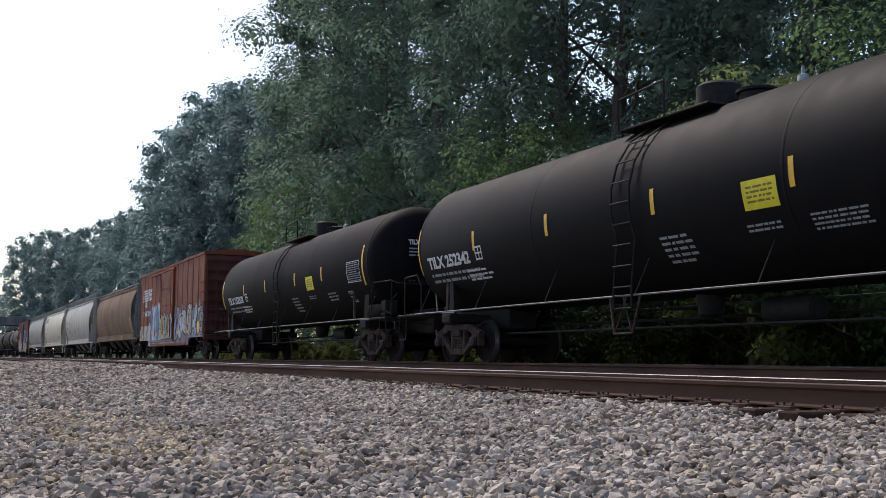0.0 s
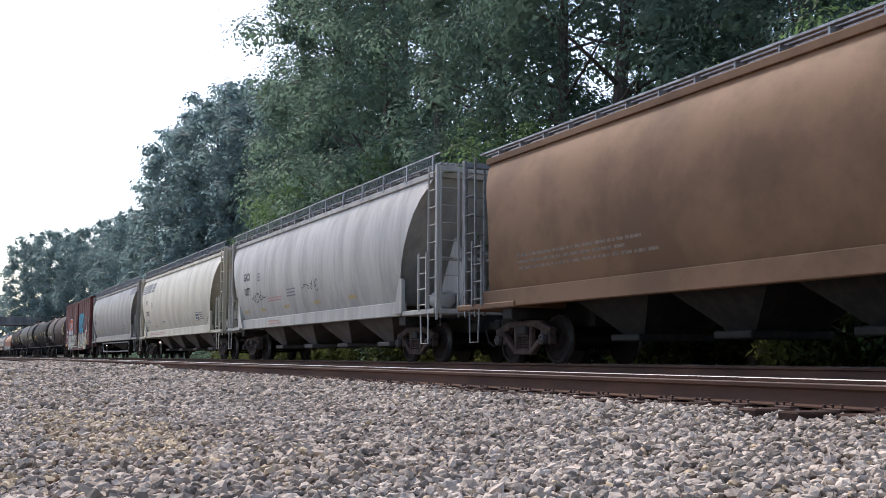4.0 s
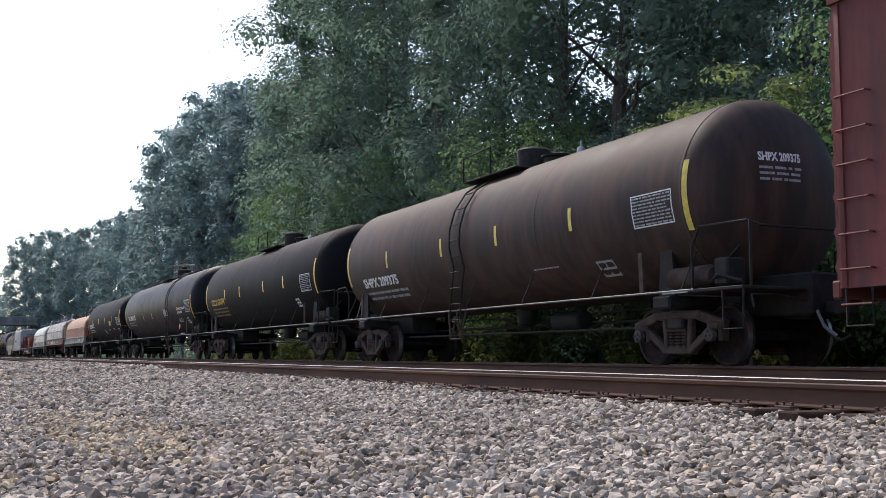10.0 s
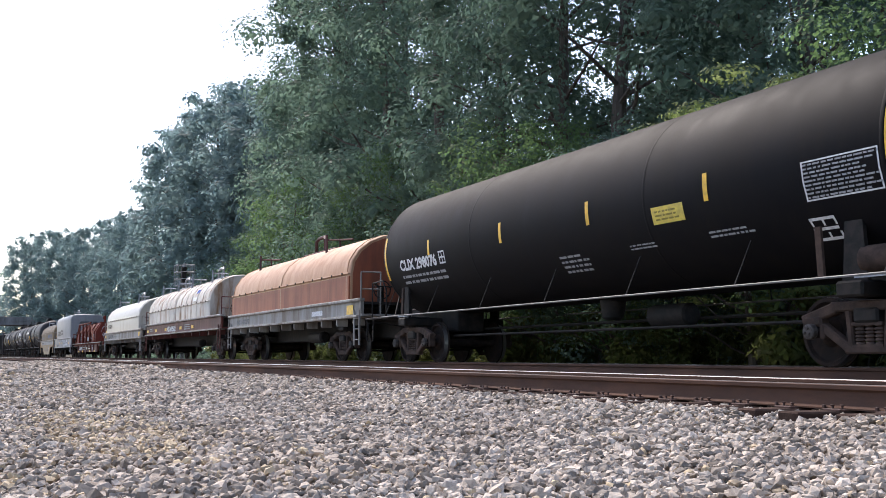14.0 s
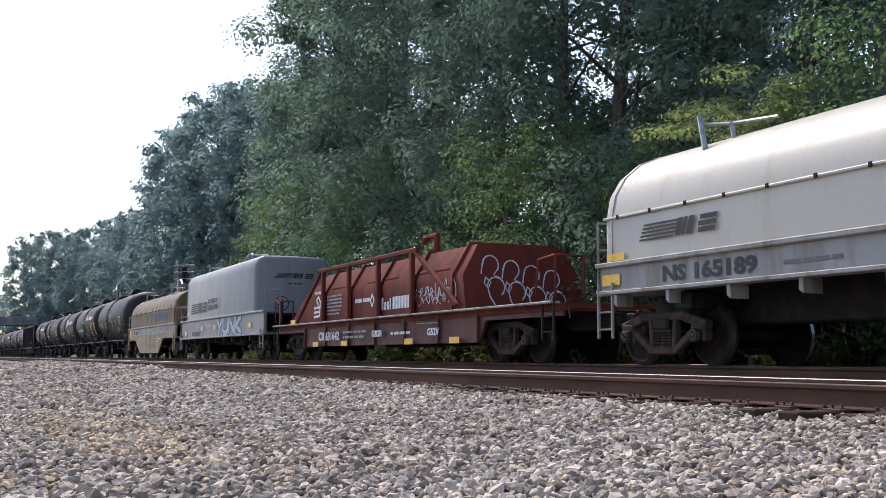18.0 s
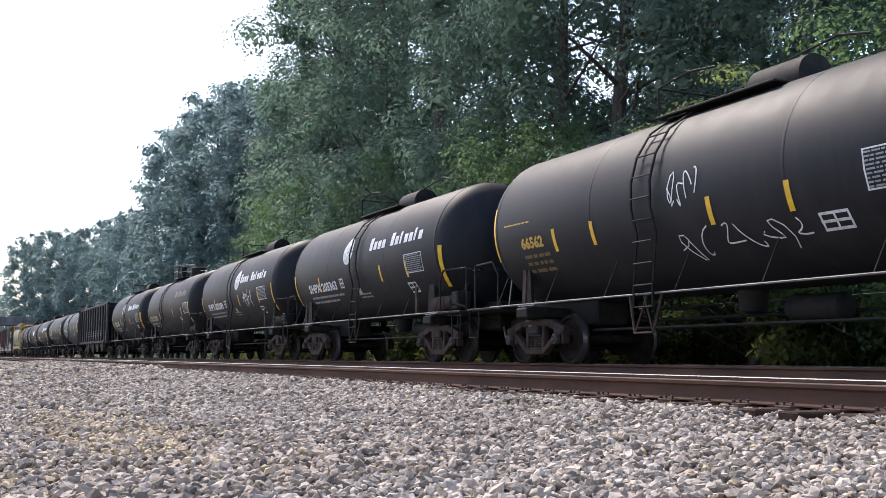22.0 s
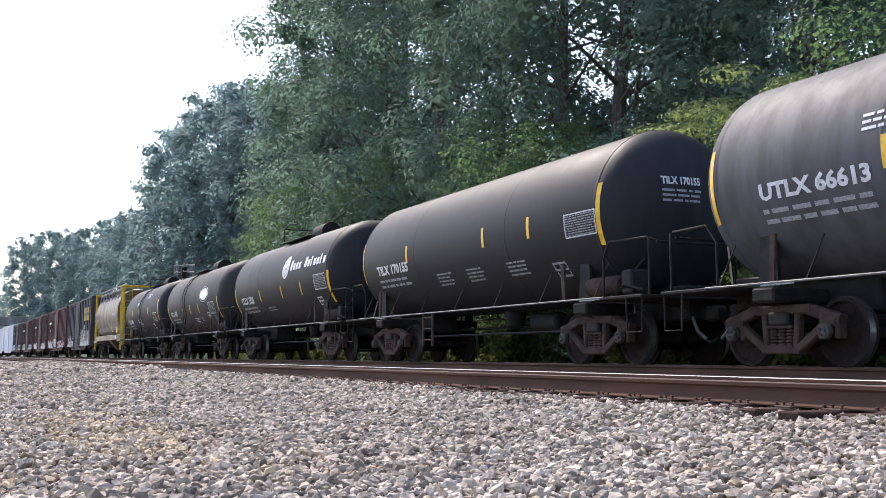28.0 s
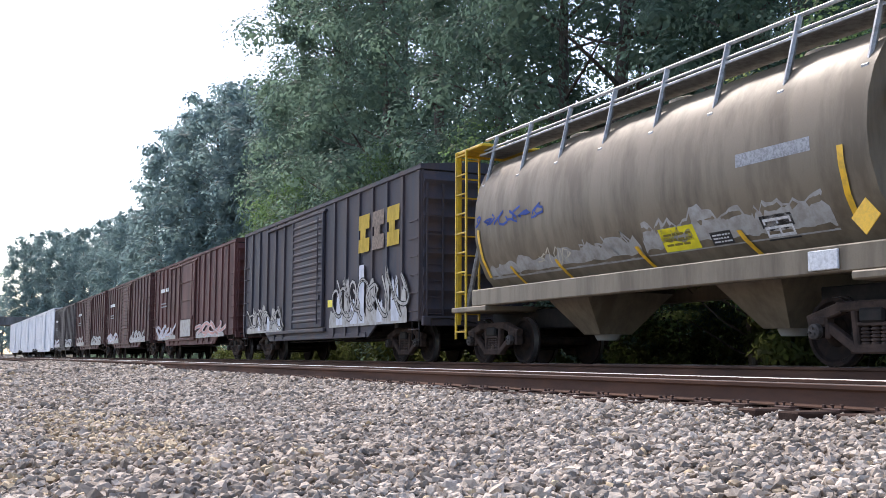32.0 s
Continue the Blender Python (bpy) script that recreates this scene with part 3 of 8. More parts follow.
def make_tree(height, spread, low, count, leaf, seed, mat, tiers=False, clumps=70, fat=0.27, squash=0.72, peak=None):
    """Meshes of one tree: a bent trunk with limbs that end in clumps, and a crown of those clumps with gaps between."""
    rs = np.random.default_rng(seed)
    wood = Geo()
    lean = rs.uniform(-0.03, 0.03, 2)
    spine = [Vector((lean[0] * z + 0.14 * math.sin(z * 0.5 + seed), lean[1] * z + 0.12 * math.cos(z * 0.4 + seed), z - 0.4)) for z in np.linspace(0, height * 0.9, 9)]
    r0 = height * 0.0125 + 0.03
    wood.tube(spine, [r0 * (1 - 0.85 * i / 8) * (1.35 if i == 0 else 1) for i in range(9)], 8)
    centres, radii = [], []
    for i in range(clumps):
        f = (i + 0.5) / clumps
        z = height * (low + (0.96 - low) * f)
        turn = i * 2.39996 + rs.uniform(-0.4, 0.4)
        if tiers:
            z = height * (low + (0.95 - low) * (round(f * 7) / 7)) + rs.normal() * 0.05
            reach = spread * (1 - 0.35 * f) * rs.uniform(0.25, 1.0)
        else:
            shape = math.sqrt(max(0.04, 1 - abs(2 * f - 0.85) ** 2.2 / 1.4))
            if peak:
                shape = max(0.3, 1 - 1.5 * abs(f - peak))
            reach = spread * shape * rs.uniform(0.62, 0.95) * (1 + 0.12 * math.sin(3 * turn + seed))
            if rs.random() < 0.25:
                reach *= 0.5
        size = spread * fat * rs.uniform(0.65, 1.25)
        c = Vector((math.cos(turn) * reach, math.sin(turn) * reach, z)) + Vector((lean[0] * z, lean[1] * z, rs.normal() * 0.3))
        centres.append(tuple(c))
        radii.append(size)
        if i % 2 == 0:
            g = max(0.05, min(0.98, (c.z - 0.35 * reach) / (height * 0.9)))
            base = spine[int(g * 8)].lerp(spine[min(8, int(g * 8) + 1)], g * 8 - int(g * 8))
            mid = base.lerp(c, 0.5) + Vector((rs.uniform(-0.3, 0.3), rs.uniform(-0.3, 0.3), rs.uniform(-0.4, 0.2)))
            r = r0 * 0.36 * (1.1 - g)
            wood.tube([base, mid, c], [r, r * 0.6, r * 0.2], 5)
    pts = clump_leaves(np.array(centres), np.array(radii), count, leaf, seed + 50, 0.25 if tiers else squash, 0.15, core=0.1 if height > 20 else 0.05, big=2.1 if height > 20 else 1.3)
    return wood.mesh("trunk", M["bark"]), leaf_mesh("crown", pts, mat)


TREES = {
    "oak_a": make_tree(26, 5.2, 0.22, 24000, 0.17, 1, M["leaf"], clumps=66, fat=0.26),
    "oak_b": make_tree(25, 4.8, 0.18, 24000, 0.17, 2, M["leaf"], clumps=70, fat=0.26),
    "oak_c": make_tree(24, 5.6, 0.26, 24000, 0.17, 3, M["leaf"], clumps=66, fat=0.25),
    "oak_d": make_tree(34, 7.4, 0.2, 46000, 0.2, 9, M["leaf"], clumps=150, fat=0.15, peak=0.72),
    "far_a": make_tree(22, 5.0, 0.1, 11000, 0.33, 4, M["leaf_haze"], clumps=84, fat=0.25),
    "far_b": make_tree(22, 5.6, 0.12, 11000, 0.33, 5, M["leaf_haze"], clumps=90, fat=0.23),
    "low_a": make_tree(9, 3.2, 0.12, 11000, 0.125, 6, M["leaf_bright"], clumps=60, fat=0.26),
    "low_b": make_tree(7.5, 3.0, 0.1, 9500, 0.13, 7, M["leaf"], clumps=56, fat=0.27),
    "pale": make_tree(7.5, 3.0, 0.1, 12000, 0.105, 10, M["leaf_pale"], clumps=56, fat=0.26),
    "tiered": make_tree(7.0, 2.9, 0.3, 13000, 0.1, 8, M["leaf_pale"], True, clumps=70, fat=0.22),
}


def plant(kind, x, y, height, full, label, turn, group="trees of the wood"):
    trunk, crown = TREES[kind]
    k = height / full
    z = ground_height(TRAIN_Y + BEND * x * x / 2 - y)
    t = thing("tree", label, "tree", group, Matrix.Translation((x, y, z)) @ Matrix.Rotation(turn, 4, "Z") @ Matrix.Scale(k, 4))
    part("trunk", trunk, parent=t)
    part("crown", crown, parent=t)
    return t


def ray_place(px, dist):
    """A place on the ground dist metres off, px steps across the view (0 to 1568 from edge to edge)."""
    ang = radians(90 - YAW) + math.atan((px - 784) / 1878)
    return -dist * math.cos(ang), dist * math.sin(ang)


def build_wood():
    rs = random.Random(11)
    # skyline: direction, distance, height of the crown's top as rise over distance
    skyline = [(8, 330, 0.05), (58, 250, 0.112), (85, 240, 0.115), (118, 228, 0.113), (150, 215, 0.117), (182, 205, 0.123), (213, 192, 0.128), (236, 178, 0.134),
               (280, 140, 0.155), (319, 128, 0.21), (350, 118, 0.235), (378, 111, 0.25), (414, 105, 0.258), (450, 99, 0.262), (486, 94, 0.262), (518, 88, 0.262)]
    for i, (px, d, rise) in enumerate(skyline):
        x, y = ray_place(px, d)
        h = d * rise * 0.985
        plant(("far_a", "far_b")[i % 2], x, y, h, 22, "tall leafy deciduous tree in a dense far wood, leaves haze-pale", rs.uniform(0, 6.28))
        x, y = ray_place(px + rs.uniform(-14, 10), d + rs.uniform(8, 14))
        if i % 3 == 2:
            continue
        plant(("far_b", "far_a")[i % 2], x, y, h * rs.uniform(0.86, 0.97), 22, "tall leafy deciduous tree in a dense far wood, leaves haze-pale", rs.uniform(0, 6.28))
    near = [(612, 62, 34), (575, 72, 25), (690, 50, 26), (790, 43, 25), (890, 38, 24), (1000, 34, 23), (1100, 31, 23), (1350, 29, 21), (1450, 27, 21), (1590, 25, 20)]
    for i, (px, d, h) in enumerate(near):
        x, y = ray_place(px, d)
        plant("oak_d" if i == 0 else ("oak_a", "oak_b", "oak_c")[i % 3], x, y, h, 34 if i == 0 else 25, "tall oak with a dark-green crown at the edge of the wood", rs.uniform(0, 6.28))
        x, y = ray_place(px + rs.uniform(-40, 40), d + rs.uniform(7, 12))
        if i < 4 or i == 8:
            plant(("oak_b", "oak_c", "oak_a")[i % 3], x, y, h * rs.uniform(0.85, 1.1), 25, "tall oak standing deeper in the wood", rs.uniform(0, 6.28))
    for px, d, h in ((1185, 41, 23), (1270, 47, 22)):
        x, y = ray_place(px, d)
        plant("oak_b", x, y, h, 25, "tall oak standing deeper in the wood", rs.uniform(0, 6.28))
    under = [("low_a", 520, 62, 11), ("low_b", 600, 52, 9), ("low_a", 690, 45, 9.5), ("low_b", 780, 38, 7.5), ("low_a", 905, 30, 7.3), ("low_a", 990, 27.5, 6.7), ("low_b", 1090, 25.5, 6.0), ("low_a", 1180, 24.5, 5.6),
             ("pale", 1290, 24.5, 5.0), ("pale", 1385, 24, 5.0), ("tiered", 1322, 21.5, 6.1), ("tiered", 1400, 22.5, 6.0), ("low_b", 1450, 23, 6.6), ("low_a", 1625, 20.5, 7.6), ("low_b", 1270, 25, 5.8), ("low_b", 660, 56, 12), ("low_b", 740, 50, 11), ("low_b", 830, 46, 10), ("low_b", 940, 43, 9.5), ("low_b", 1050, 40, 8.6), ("low_b", 1130, 38, 9.0), ("low_b", 1195, 39, 9.4), ("low_b", 1265, 36, 8.8), ("low_b", 1370, 35, 7.6), ("low_b", 1480, 33, 8), ("low_a", 480, 78, 10), ("low_b", 420, 95, 10), ("low_a", 350, 112, 10), ("low_a", 270, 140, 10)]
    for kind, px, d, h in under:
        x, y = ray_place(px, d)
        label = {"low_a": "young tree with bright green leaves before the wood", "low_b": "low dark-green tree under the tall oaks", "tiered": "small tree with pale leaves in flat tiers", "pale": "small bushy tree with pale yellow-green leaves"}[kind]
        plant(kind, x, y, h, {"low_a": 9, "low_b": 7.5, "tiered": 7.0, "pale": 7.5}[kind], label, rs.uniform(0, 6.28), "understorey trees")


build_wood()


def build_bushes():
    rs = np.random.default_rng(21)
    rnd = random.Random(3)
    shapes = []
    for k in range(3):
        c = np.stack([rs.uniform(-1.1, 1.1, 26), rs.uniform(-0.7, 0.7, 26), rs.uniform(0.1, 1.25, 26)], 1)
        pts = leaves(c, rs.uniform(0.2, 0.42, 26), 2600, 0.13, 60 + k, 0.8, 0.2)
        stems = Geo()
        for q in c[:12]:
            stems.tube([(q[0] * 0.3, q[1] * 0.3, -0.1), tuple(q * 0.7), tuple(q)], [0.012, 0.008, 0.003], 4)
        shapes.append((stems.mesh("stalk", M["bark"]), leaf_mesh("foliage", pts, M["weed"])))
    s = -4.0
    i = 0
    while s > -62:
        stems, fol = shapes[i % 3]
        off = rnd.uniform(-4.3, -3.3)
        k = rnd.uniform(0.95, 1.5) if s > -36 else rnd.uniform(0.75, 1.25)
        p = track(s, off, ground_height(off))
        b = thing("bush", "green trackside bush of weeds and brambles at the wood's edge", "bush", "trackside bushes", Matrix.Translation(p) @ Matrix.Rotation(rnd.uniform(0, 6.28), 4, "Z") @ Matrix.Scale(k, 4))
        part("stalk", stems, parent=b)
        part("foliage", fol, parent=b)
        s -= rnd.uniform(1.0, 1.9)
        i += 1
    # the dense thicket behind, one mass
    c = []
    for k in range(2000):
        s = rnd.uniform(-150, 6) if k % 3 == 0 else rnd.uniform(-48, 4)
        off = rnd.uniform(-9.5, -4.6)
        q = track(s, off)
        c.append((q.x, q.y, ground_height(off) + rnd.uniform(0.1, 3.2) * (0.4 + 0.6 * (-off - 4.5) / 5)))
    pts = leaves(np.array(c), rs.uniform(0.5, 1.0, len(c)), 85000, 0.24, 91, 0.8, 0.2)
    tagged(new("thicket", leaf_mesh("thicket", pts, M["leaf"])), "dense dark undergrowth along the wood's edge", "undergrowth", kind="stuff")


build_bushes()


def build_overpass():
    """The road bridge far down the line, and the pier beside the track."""
    b = thing("road_overpass", "low concrete road overpass across the tracks far away", "bridge")
    c = track(-236)
    part("deck", Geo().box(c.x - 4.5, c.x + 4.5, c.y - 40, c.y + 40, 6.3, 7.1, 0.05), M["concrete"], b)
    for x in (c.x - 4.4, c.x + 4.4):
        part("parapet", Geo().box(x - 0.15, x + 0.15, c.y - 40, c.y + 40, 7.1, 8.0, 0.04), M["concrete"], b)
    for y in (-16, 5.5, 20):
        part("pier", Geo().box(c.x - 3.5, c.x + 3.5, c.y + y - 0.5, c.y + y + 0.5, -0.8, 6.3, 0.08), M["concrete"], b)


build_overpass()


def build_signal():
    """A signal mast with a caged platform behind the train."""
    x, y = ray_place(325, 62)
    t = thing("signal_mast", "grey steel signal mast with a caged ladder platform", "railway signal", m=Matrix.Translation((x, y, ground_height(TRAIN_Y + BEND * x * x / 2 - y))))
    part("mast", Geo().lathe([(0, 0.11), (5.6, 0.09)], (0, 0, 0), "z", 10), M["galv"], t)
    part("platform", Geo().box(-0.55, 0.55, -0.45, 0.45, 4.3, 4.35, 0.01), M["galv"], t)
    cage = Geo()
    for z in (4.7, 5.1, 5.5):
        cage.tube([(-0.55, -0.45, z), (0.55, -0.45, z), (0.55, 0.45, z), (-0.55, 0.45, z), (-0.55, -0.45, z)], 0.025, 5)
    for px_, py_ in ((-0.55, -0.45), (0.55, -0.45), (0.55, 0.45), (-0.55, 0.45), (0, -0.45), (0, 0.45)):
        cage.tube([(px_, py_, 4.3), (px_, py_, 5.5)], 0.025, 5)
    part("cage", cage, M["galv"], t)
    part("signal_head", Geo().box(-0.2, 0.2, -0.16, 0.1, 4.5, 5.4, 0.04), M["under"], t)
    ladder = Geo()
    for dx in (-0.2, 0.2):
        ladder.tube([(dx, -0.3, 0), (dx, -0.3, 4.3)], 0.02, 5)
    for k in range(12):
        ladder.tube([(-0.2, -0.3, 0.35 * k + 0.2), (0.2, -0.3, 0.35 * k + 0.2)], 0.014, 4)
    part("ladder", ladder, M["galv"], t)


build_signal()

# ---- running gear, shared by all cars ----
def hand_wheel(x, y, z, r=0.28, g=None):
    """A brake wheel's rim, hub and spokes in a plane across the track."""
    g = g or Geo()
    g.tube([(x, y + r * math.cos(k * math.pi / 9), z + r * math.sin(k * math.pi / 9)) for k in range(19)], 0.018, 5)
    for k in range(3):
        t = k * math.pi / 3 + 0.3
        g.tube([(x, y - r * math.cos(t), z - r * math.sin(t)), (x - 0.03, y, z), (x, y + r * math.cos(t), z + r * math.sin(t))], 0.011, 4)
    return g.lathe([(-0.08, 0.03), (0.02, 0.04)], (x, y, z), "x", 8)


def wheel_mesh(side):
    """One wheel on its axle end, with a bright worn tread."""
    rows = [(0.685, 0.487), (0.715, 0.49), (0.722, 0.462), (0.815, 0.452), (0.82, 0.40), (0.775, 0.37), (0.755, 0.2), (0.80, 0.16), (0.82, 0.10)]
    me = Geo().lathe([(side * d, r) for d, r in rows], (0, 0, 0), "y", 40).mesh("wheel", M["wheel"], 30)
    me.materials.append(M["tread"])
    for p in me.polygons[80:120]:
        p.material_index = 1
    return me


def cap_mesh(side):
    g = Geo().lathe([(side * 1.09, 0.105), (side * 1.16, 0.10), (side * 1.175, 0.075)], (0, 0, 0), "y", 16)
    for k in range(3):
        t = 2.094 * k
        g.lathe([(side * 1.175, 0.02), (side * 1.195, 0.018)], (0.045 * math.cos(t), 0, 0.045 * math.sin(t)), "y", 6)
    return g.mesh("bearing_cap", M["cap"], 30)


def bar(g, x0, z0, x1, z1, wide, y0, y1):
    """A flat bar in the side frame's plane."""
    d = Vector((x1 - x0, z1 - z0)).normalized()
    n = Vector((-d.y, d.x)) * wide / 2
    c = min(0.02, wide * 0.25)
    a, b = Vector((x0, z0)), Vector((x1, z1))
    ring = lambda y, k: [(q.x, y, q.y) for q in (a - n * k, b - n * k, b + n * k, a + n * k)]
    g.loft([ring(y1, 1 - 2 * c / wide), ring(y1 - c, 1), ring(y0 + c, 1), ring(y0, 1 - 2 * c / wide)])


def side_frame_mesh():
    g = Geo()
    y0, y1 = -0.07, 0.07
    bar(g, -1.08, 0.60, -0.52, 0.755, 0.15, y0, y1)
    bar(g, -0.58, 0.765, 0.58, 0.765, 0.13, y0 - 0.004, y1 + 0.004)
    bar(g, 1.08, 0.60, 0.52, 0.755, 0.15, y0, y1)
    bar(g, -0.76, 0.52, -0.30, 0.225, 0.12, y0 + 0.006, y1 - 0.006)
    bar(g, 0.76, 0.52, 0.30, 0.225, 0.12, y0 + 0.006, y1 - 0.006)
    bar(g, -0.36, 0.22, 0.36, 0.22, 0.10, y0 + 0.002, y1 - 0.002)
    for s in (-1, 1):
        bar(g, s * 0.27, 0.20, s * 0.32, 0.74, 0.10, y0 + 0.01, y1 - 0.01)
        g.box(s * 0.889 - 0.15, s * 0.889 + 0.15, y0 - 0.02, y1 + 0.02, 0.52, 0.66, 0.03)
        g.box(s * 0.889 + (0.10 if s > 0 else -0.19), s * 0.889 + (0.19 if s > 0 else -0.10), y0 - 0.008, y1 + 0.008, 0.36, 0.56, 0.02)
        g.box(s * 0.889 + (-0.19 if s > 0 else 0.10), s * 0.889 + (-0.10 if s > 0 else 0.19), y0 - 0.008, y1 + 0.008, 0.36, 0.56, 0.02)
    return g.mesh("side_frame", M["truck"], 30)


def spring_mesh():
    g = Geo()
    for x in (-0.155, 0.0, 0.155):
        rows = []
        for k in range(6):
            z = 0.275 + 0.045 * k
            rows += [(z, 0.045), (z + 0.011, 0.068), (z + 0.030, 0.068)]
        g.lathe(rows, (x, 0, 0), "z", 10)
    g.box(-0.24, 0.24, -0.07, 0.07, 0.255, 0.285).box(-0.24, 0.24, -0.07, 0.07, 0.52, 0.56)
    return g.mesh("spring", M["truck"], 60)


def bolster_mesh():
    g = Geo().box(-0.2, 0.2, -1.1, 1.1, 0.55, 0.74, 0.03).box(-0.26, 0.26, -0.3, 0.3, 0.72, 0.86, 0.03)
    for s in (-1, 1):
        g.box(s * 0.40 - 0.07, s * 0.40 + 0.07, -0.95, 0.95, 0.34, 0.46, 0.02)
        g.tube([(s * 0.42, -0.8, 0.42), (s * 0.2, -0.3, 0.3), (s * 0.2, 0.3, 0.3), (s * 0.42, 0.8, 0.42)], 0.03, 5)
    return g.mesh("truck", M["under"], 30)


def coupler_mesh():
    g = Geo().box(-0.75, 0.1, -0.09, 0.09, 0.74, 0.92, 0.02).box(0.05, 0.3, -0.15, 0.13, 0.70, 0.96, 0.04).box(0.22, 0.37, -0.17, -0.07, 0.72, 0.94, 0.03)
    g.box(-0.85, -0.3, -0.22, 0.22, 0.68, 1.0, 0.03)
    g.tube([(-0.1, -0.25, 0.72), (0.15, -0.3, 0.45), (0.34, -0.28, 0.36), (0.42, -0.2, 0.42)], 0.022, 6)
    g.tube([(-0.2, -0.2, 0.9), (-0.25, -0.9, 1.0), (-0.2, -1.35, 0.98), (-0.12, -1.38, 0.8)], 0.018, 5)
    return g.mesh("coupler", M["under"], 30)


AXLE = Geo().lathe([(-1.13, 0.05), (-1.12, 0.085), (1.12, 0.085), (1.13, 0.05)], (0, 0, 0), "y", 12).mesh("wheelset", M["wheel"], 30)
WHEEL, CAPS = [wheel_mesh(-1), wheel_mesh(1)], [cap_mesh(-1), cap_mesh(1)]
SIDE, SPRING, BOLSTER, COUPLER = side_frame_mesh(), spring_mesh(), bolster_mesh(), coupler_mesh()
CARS = []      # (car, s of its centre at the start)
WHEELS = []    # (wheelset, its car's s at the start, its place on the car)


def running_gear(car, s, length, pins):
    for x in pins:
        t = part("truck", BOLSTER, parent=car, at=pose(x, 0, 0), label="cast steel freight truck with roller bearings")
        for y in (-1.0, 1.0):
            part("side_frame", SIDE, parent=t, at=pose(0, y, 0))
            part("coil_spring", SPRING, parent=t, at=pose(0, y, 0))
        for dx in (-0.889, 0.889):
            w = part("wheelset", AXLE, parent=car, at=pose(x + dx, 0, 0.457))
            WHEELS.append((w, s, x + dx))
            for k in (0, 1):
                part("wheel", WHEEL[k], parent=w)
                part("bearing_cap", CAPS[k], parent=w, label="pale grease-marked roller bearing cap")
    for e in (-1, 1):
        part("coupler", COUPLER, parent=car, at=Matrix.Translation((e * (length / 2 - 0.33), 0, 0)) @ Matrix.Rotation(0 if e > 0 else math.pi, 4, "Z"))


def car_thing(name, label, category, front, rear, pin=None):
    """A car between its two couplers, given as metres along the track at the start. Returns the car, its centre and length."""
    s, length = (front + rear) / 2, front - rear
    car = thing(name, label, category, "cars of the freight train", track_pose(s))
    CARS.append((car, s))
    pin = pin if pin is not None else length / 2 - 2.35
    pins = pin if isinstance(pin, tuple) else (-pin, pin)
    running_gear(car, s, length, pins)
    return car, length, (pins[1] - pins[0]) / 2


# ---- marks on a car's near side ----
def flat_side(y):
    return lambda u, z, lift: (u, y - lift, z)


def round_side(radius, zc, limit=99.0, head=1.0):
    """The near side of a tank; past limit it follows the curve of the heads."""
    def f(u, z, lift):
        k = max(0.0, min(0.97, (abs(u) - limit) / head))
        r = radius * math.sqrt(1 - k * k)
        a = math.asin(max(-0.999, min(0.999, (z - zc) / r)))
        return (max(-limit - 0.97 * head, min(limit + 0.97 * head, u)), -(r + lift) * math.cos(a), zc + (r + lift) * math.sin(a))
    return f


def profile_side(outline):
    """outline: rows of (y, z) of the near side from the bottom up."""
    def f(u, z, lift):
        for (ya, za), (yb, zb) in zip(outline, outline[1:]):
            if za <= z <= zb:
                k = (z - za) / (zb - za)
                n = Vector((zb - za, yb - ya)).normalized()
                return (u, -(ya + (yb - ya) * k) - lift * n.x, z - lift * n.y)
        return (u, -outline[-1][0] - lift, z)
    return f


def quad_mark(g, side, u0, u1, z0, z1, lift=0.006, steps=4, slant=0.0):
    k = len(g.v)
    for i in range(steps + 1):
        z = z0 + (z1 - z0) * i / steps
        o = slant * i / steps
        g.v += [side(u0 + o, z, lift), side(u1 + o, z, lift)]
    for i in range(steps):
        a = k + 2 * i
        g.f.append((a, a + 1, a + 3, a + 2))
    return g


TEXTS = {}
LIMITS = {}     # how far a tank's straight shell reaches from its middle
SLIPS = {}      # how far its marks are moved along it


def text_shape(text):
    if text not in TEXTS:
        cu = bpy.data.curves.new("t", "FONT")
        cu.body, cu.size, cu.resolution_u, cu.offset = text, 1.0, 2, 0.042
        ob = bpy.data.objects.new("t", cu)
        scene.collection.objects.link(ob)
        me = bpy.data.meshes.new_from_object(ob.evaluated_get(bpy.context.evaluated_depsgraph_get()))
        v = [tuple(p.co)[:2] for p in me.vertices]
        f = [tuple(p.vertices) for p in me.polygons]
        bpy.data.objects.remove(ob)
        TEXTS[text] = (v, f, max([p[0] for p in v] + [0.1]), max([p[1] for p in v] + [0.1]))
    return TEXTS[text]


def lettering(car, side, text, u0, u1, z0, high, mat, name="lettering", lift=0.007):
    """text from u0 to u1, its foot at z0, its capitals high metres tall."""
    v, f, w, h = text_shape(text)
    g = Geo()
    g.add([side(u0 + x / w * (u1 - u0), z0 + y / h * high, lift) for x, y in v], f)
    return part(name, g, mat, car)


def bars(car, side, u0, u1, z0, z1, rows, mat, seed, name="small_lettering"):
    """A block of writing too small to read: rows of short bars."""
    r = random.Random(seed)
    g = Geo()
    step = (z1 - z0) / rows
    for i in range(rows):
        u, end = u0, u1 - r.random() * 0.25 * (u1 - u0)
        zb = z0 + i * step + step * 0.2
        while u < end:
            w = min(r.uniform(0.6, 2.6) * step * 1.1, u1 - u)
            quad_mark(g, side, u, u + w, zb, zb + step * 0.45, 0.006, 1)
            u += w + step * r.uniform(0.25, 0.6)
    return tagged(part(name, g, mat, car), kind="stuff")


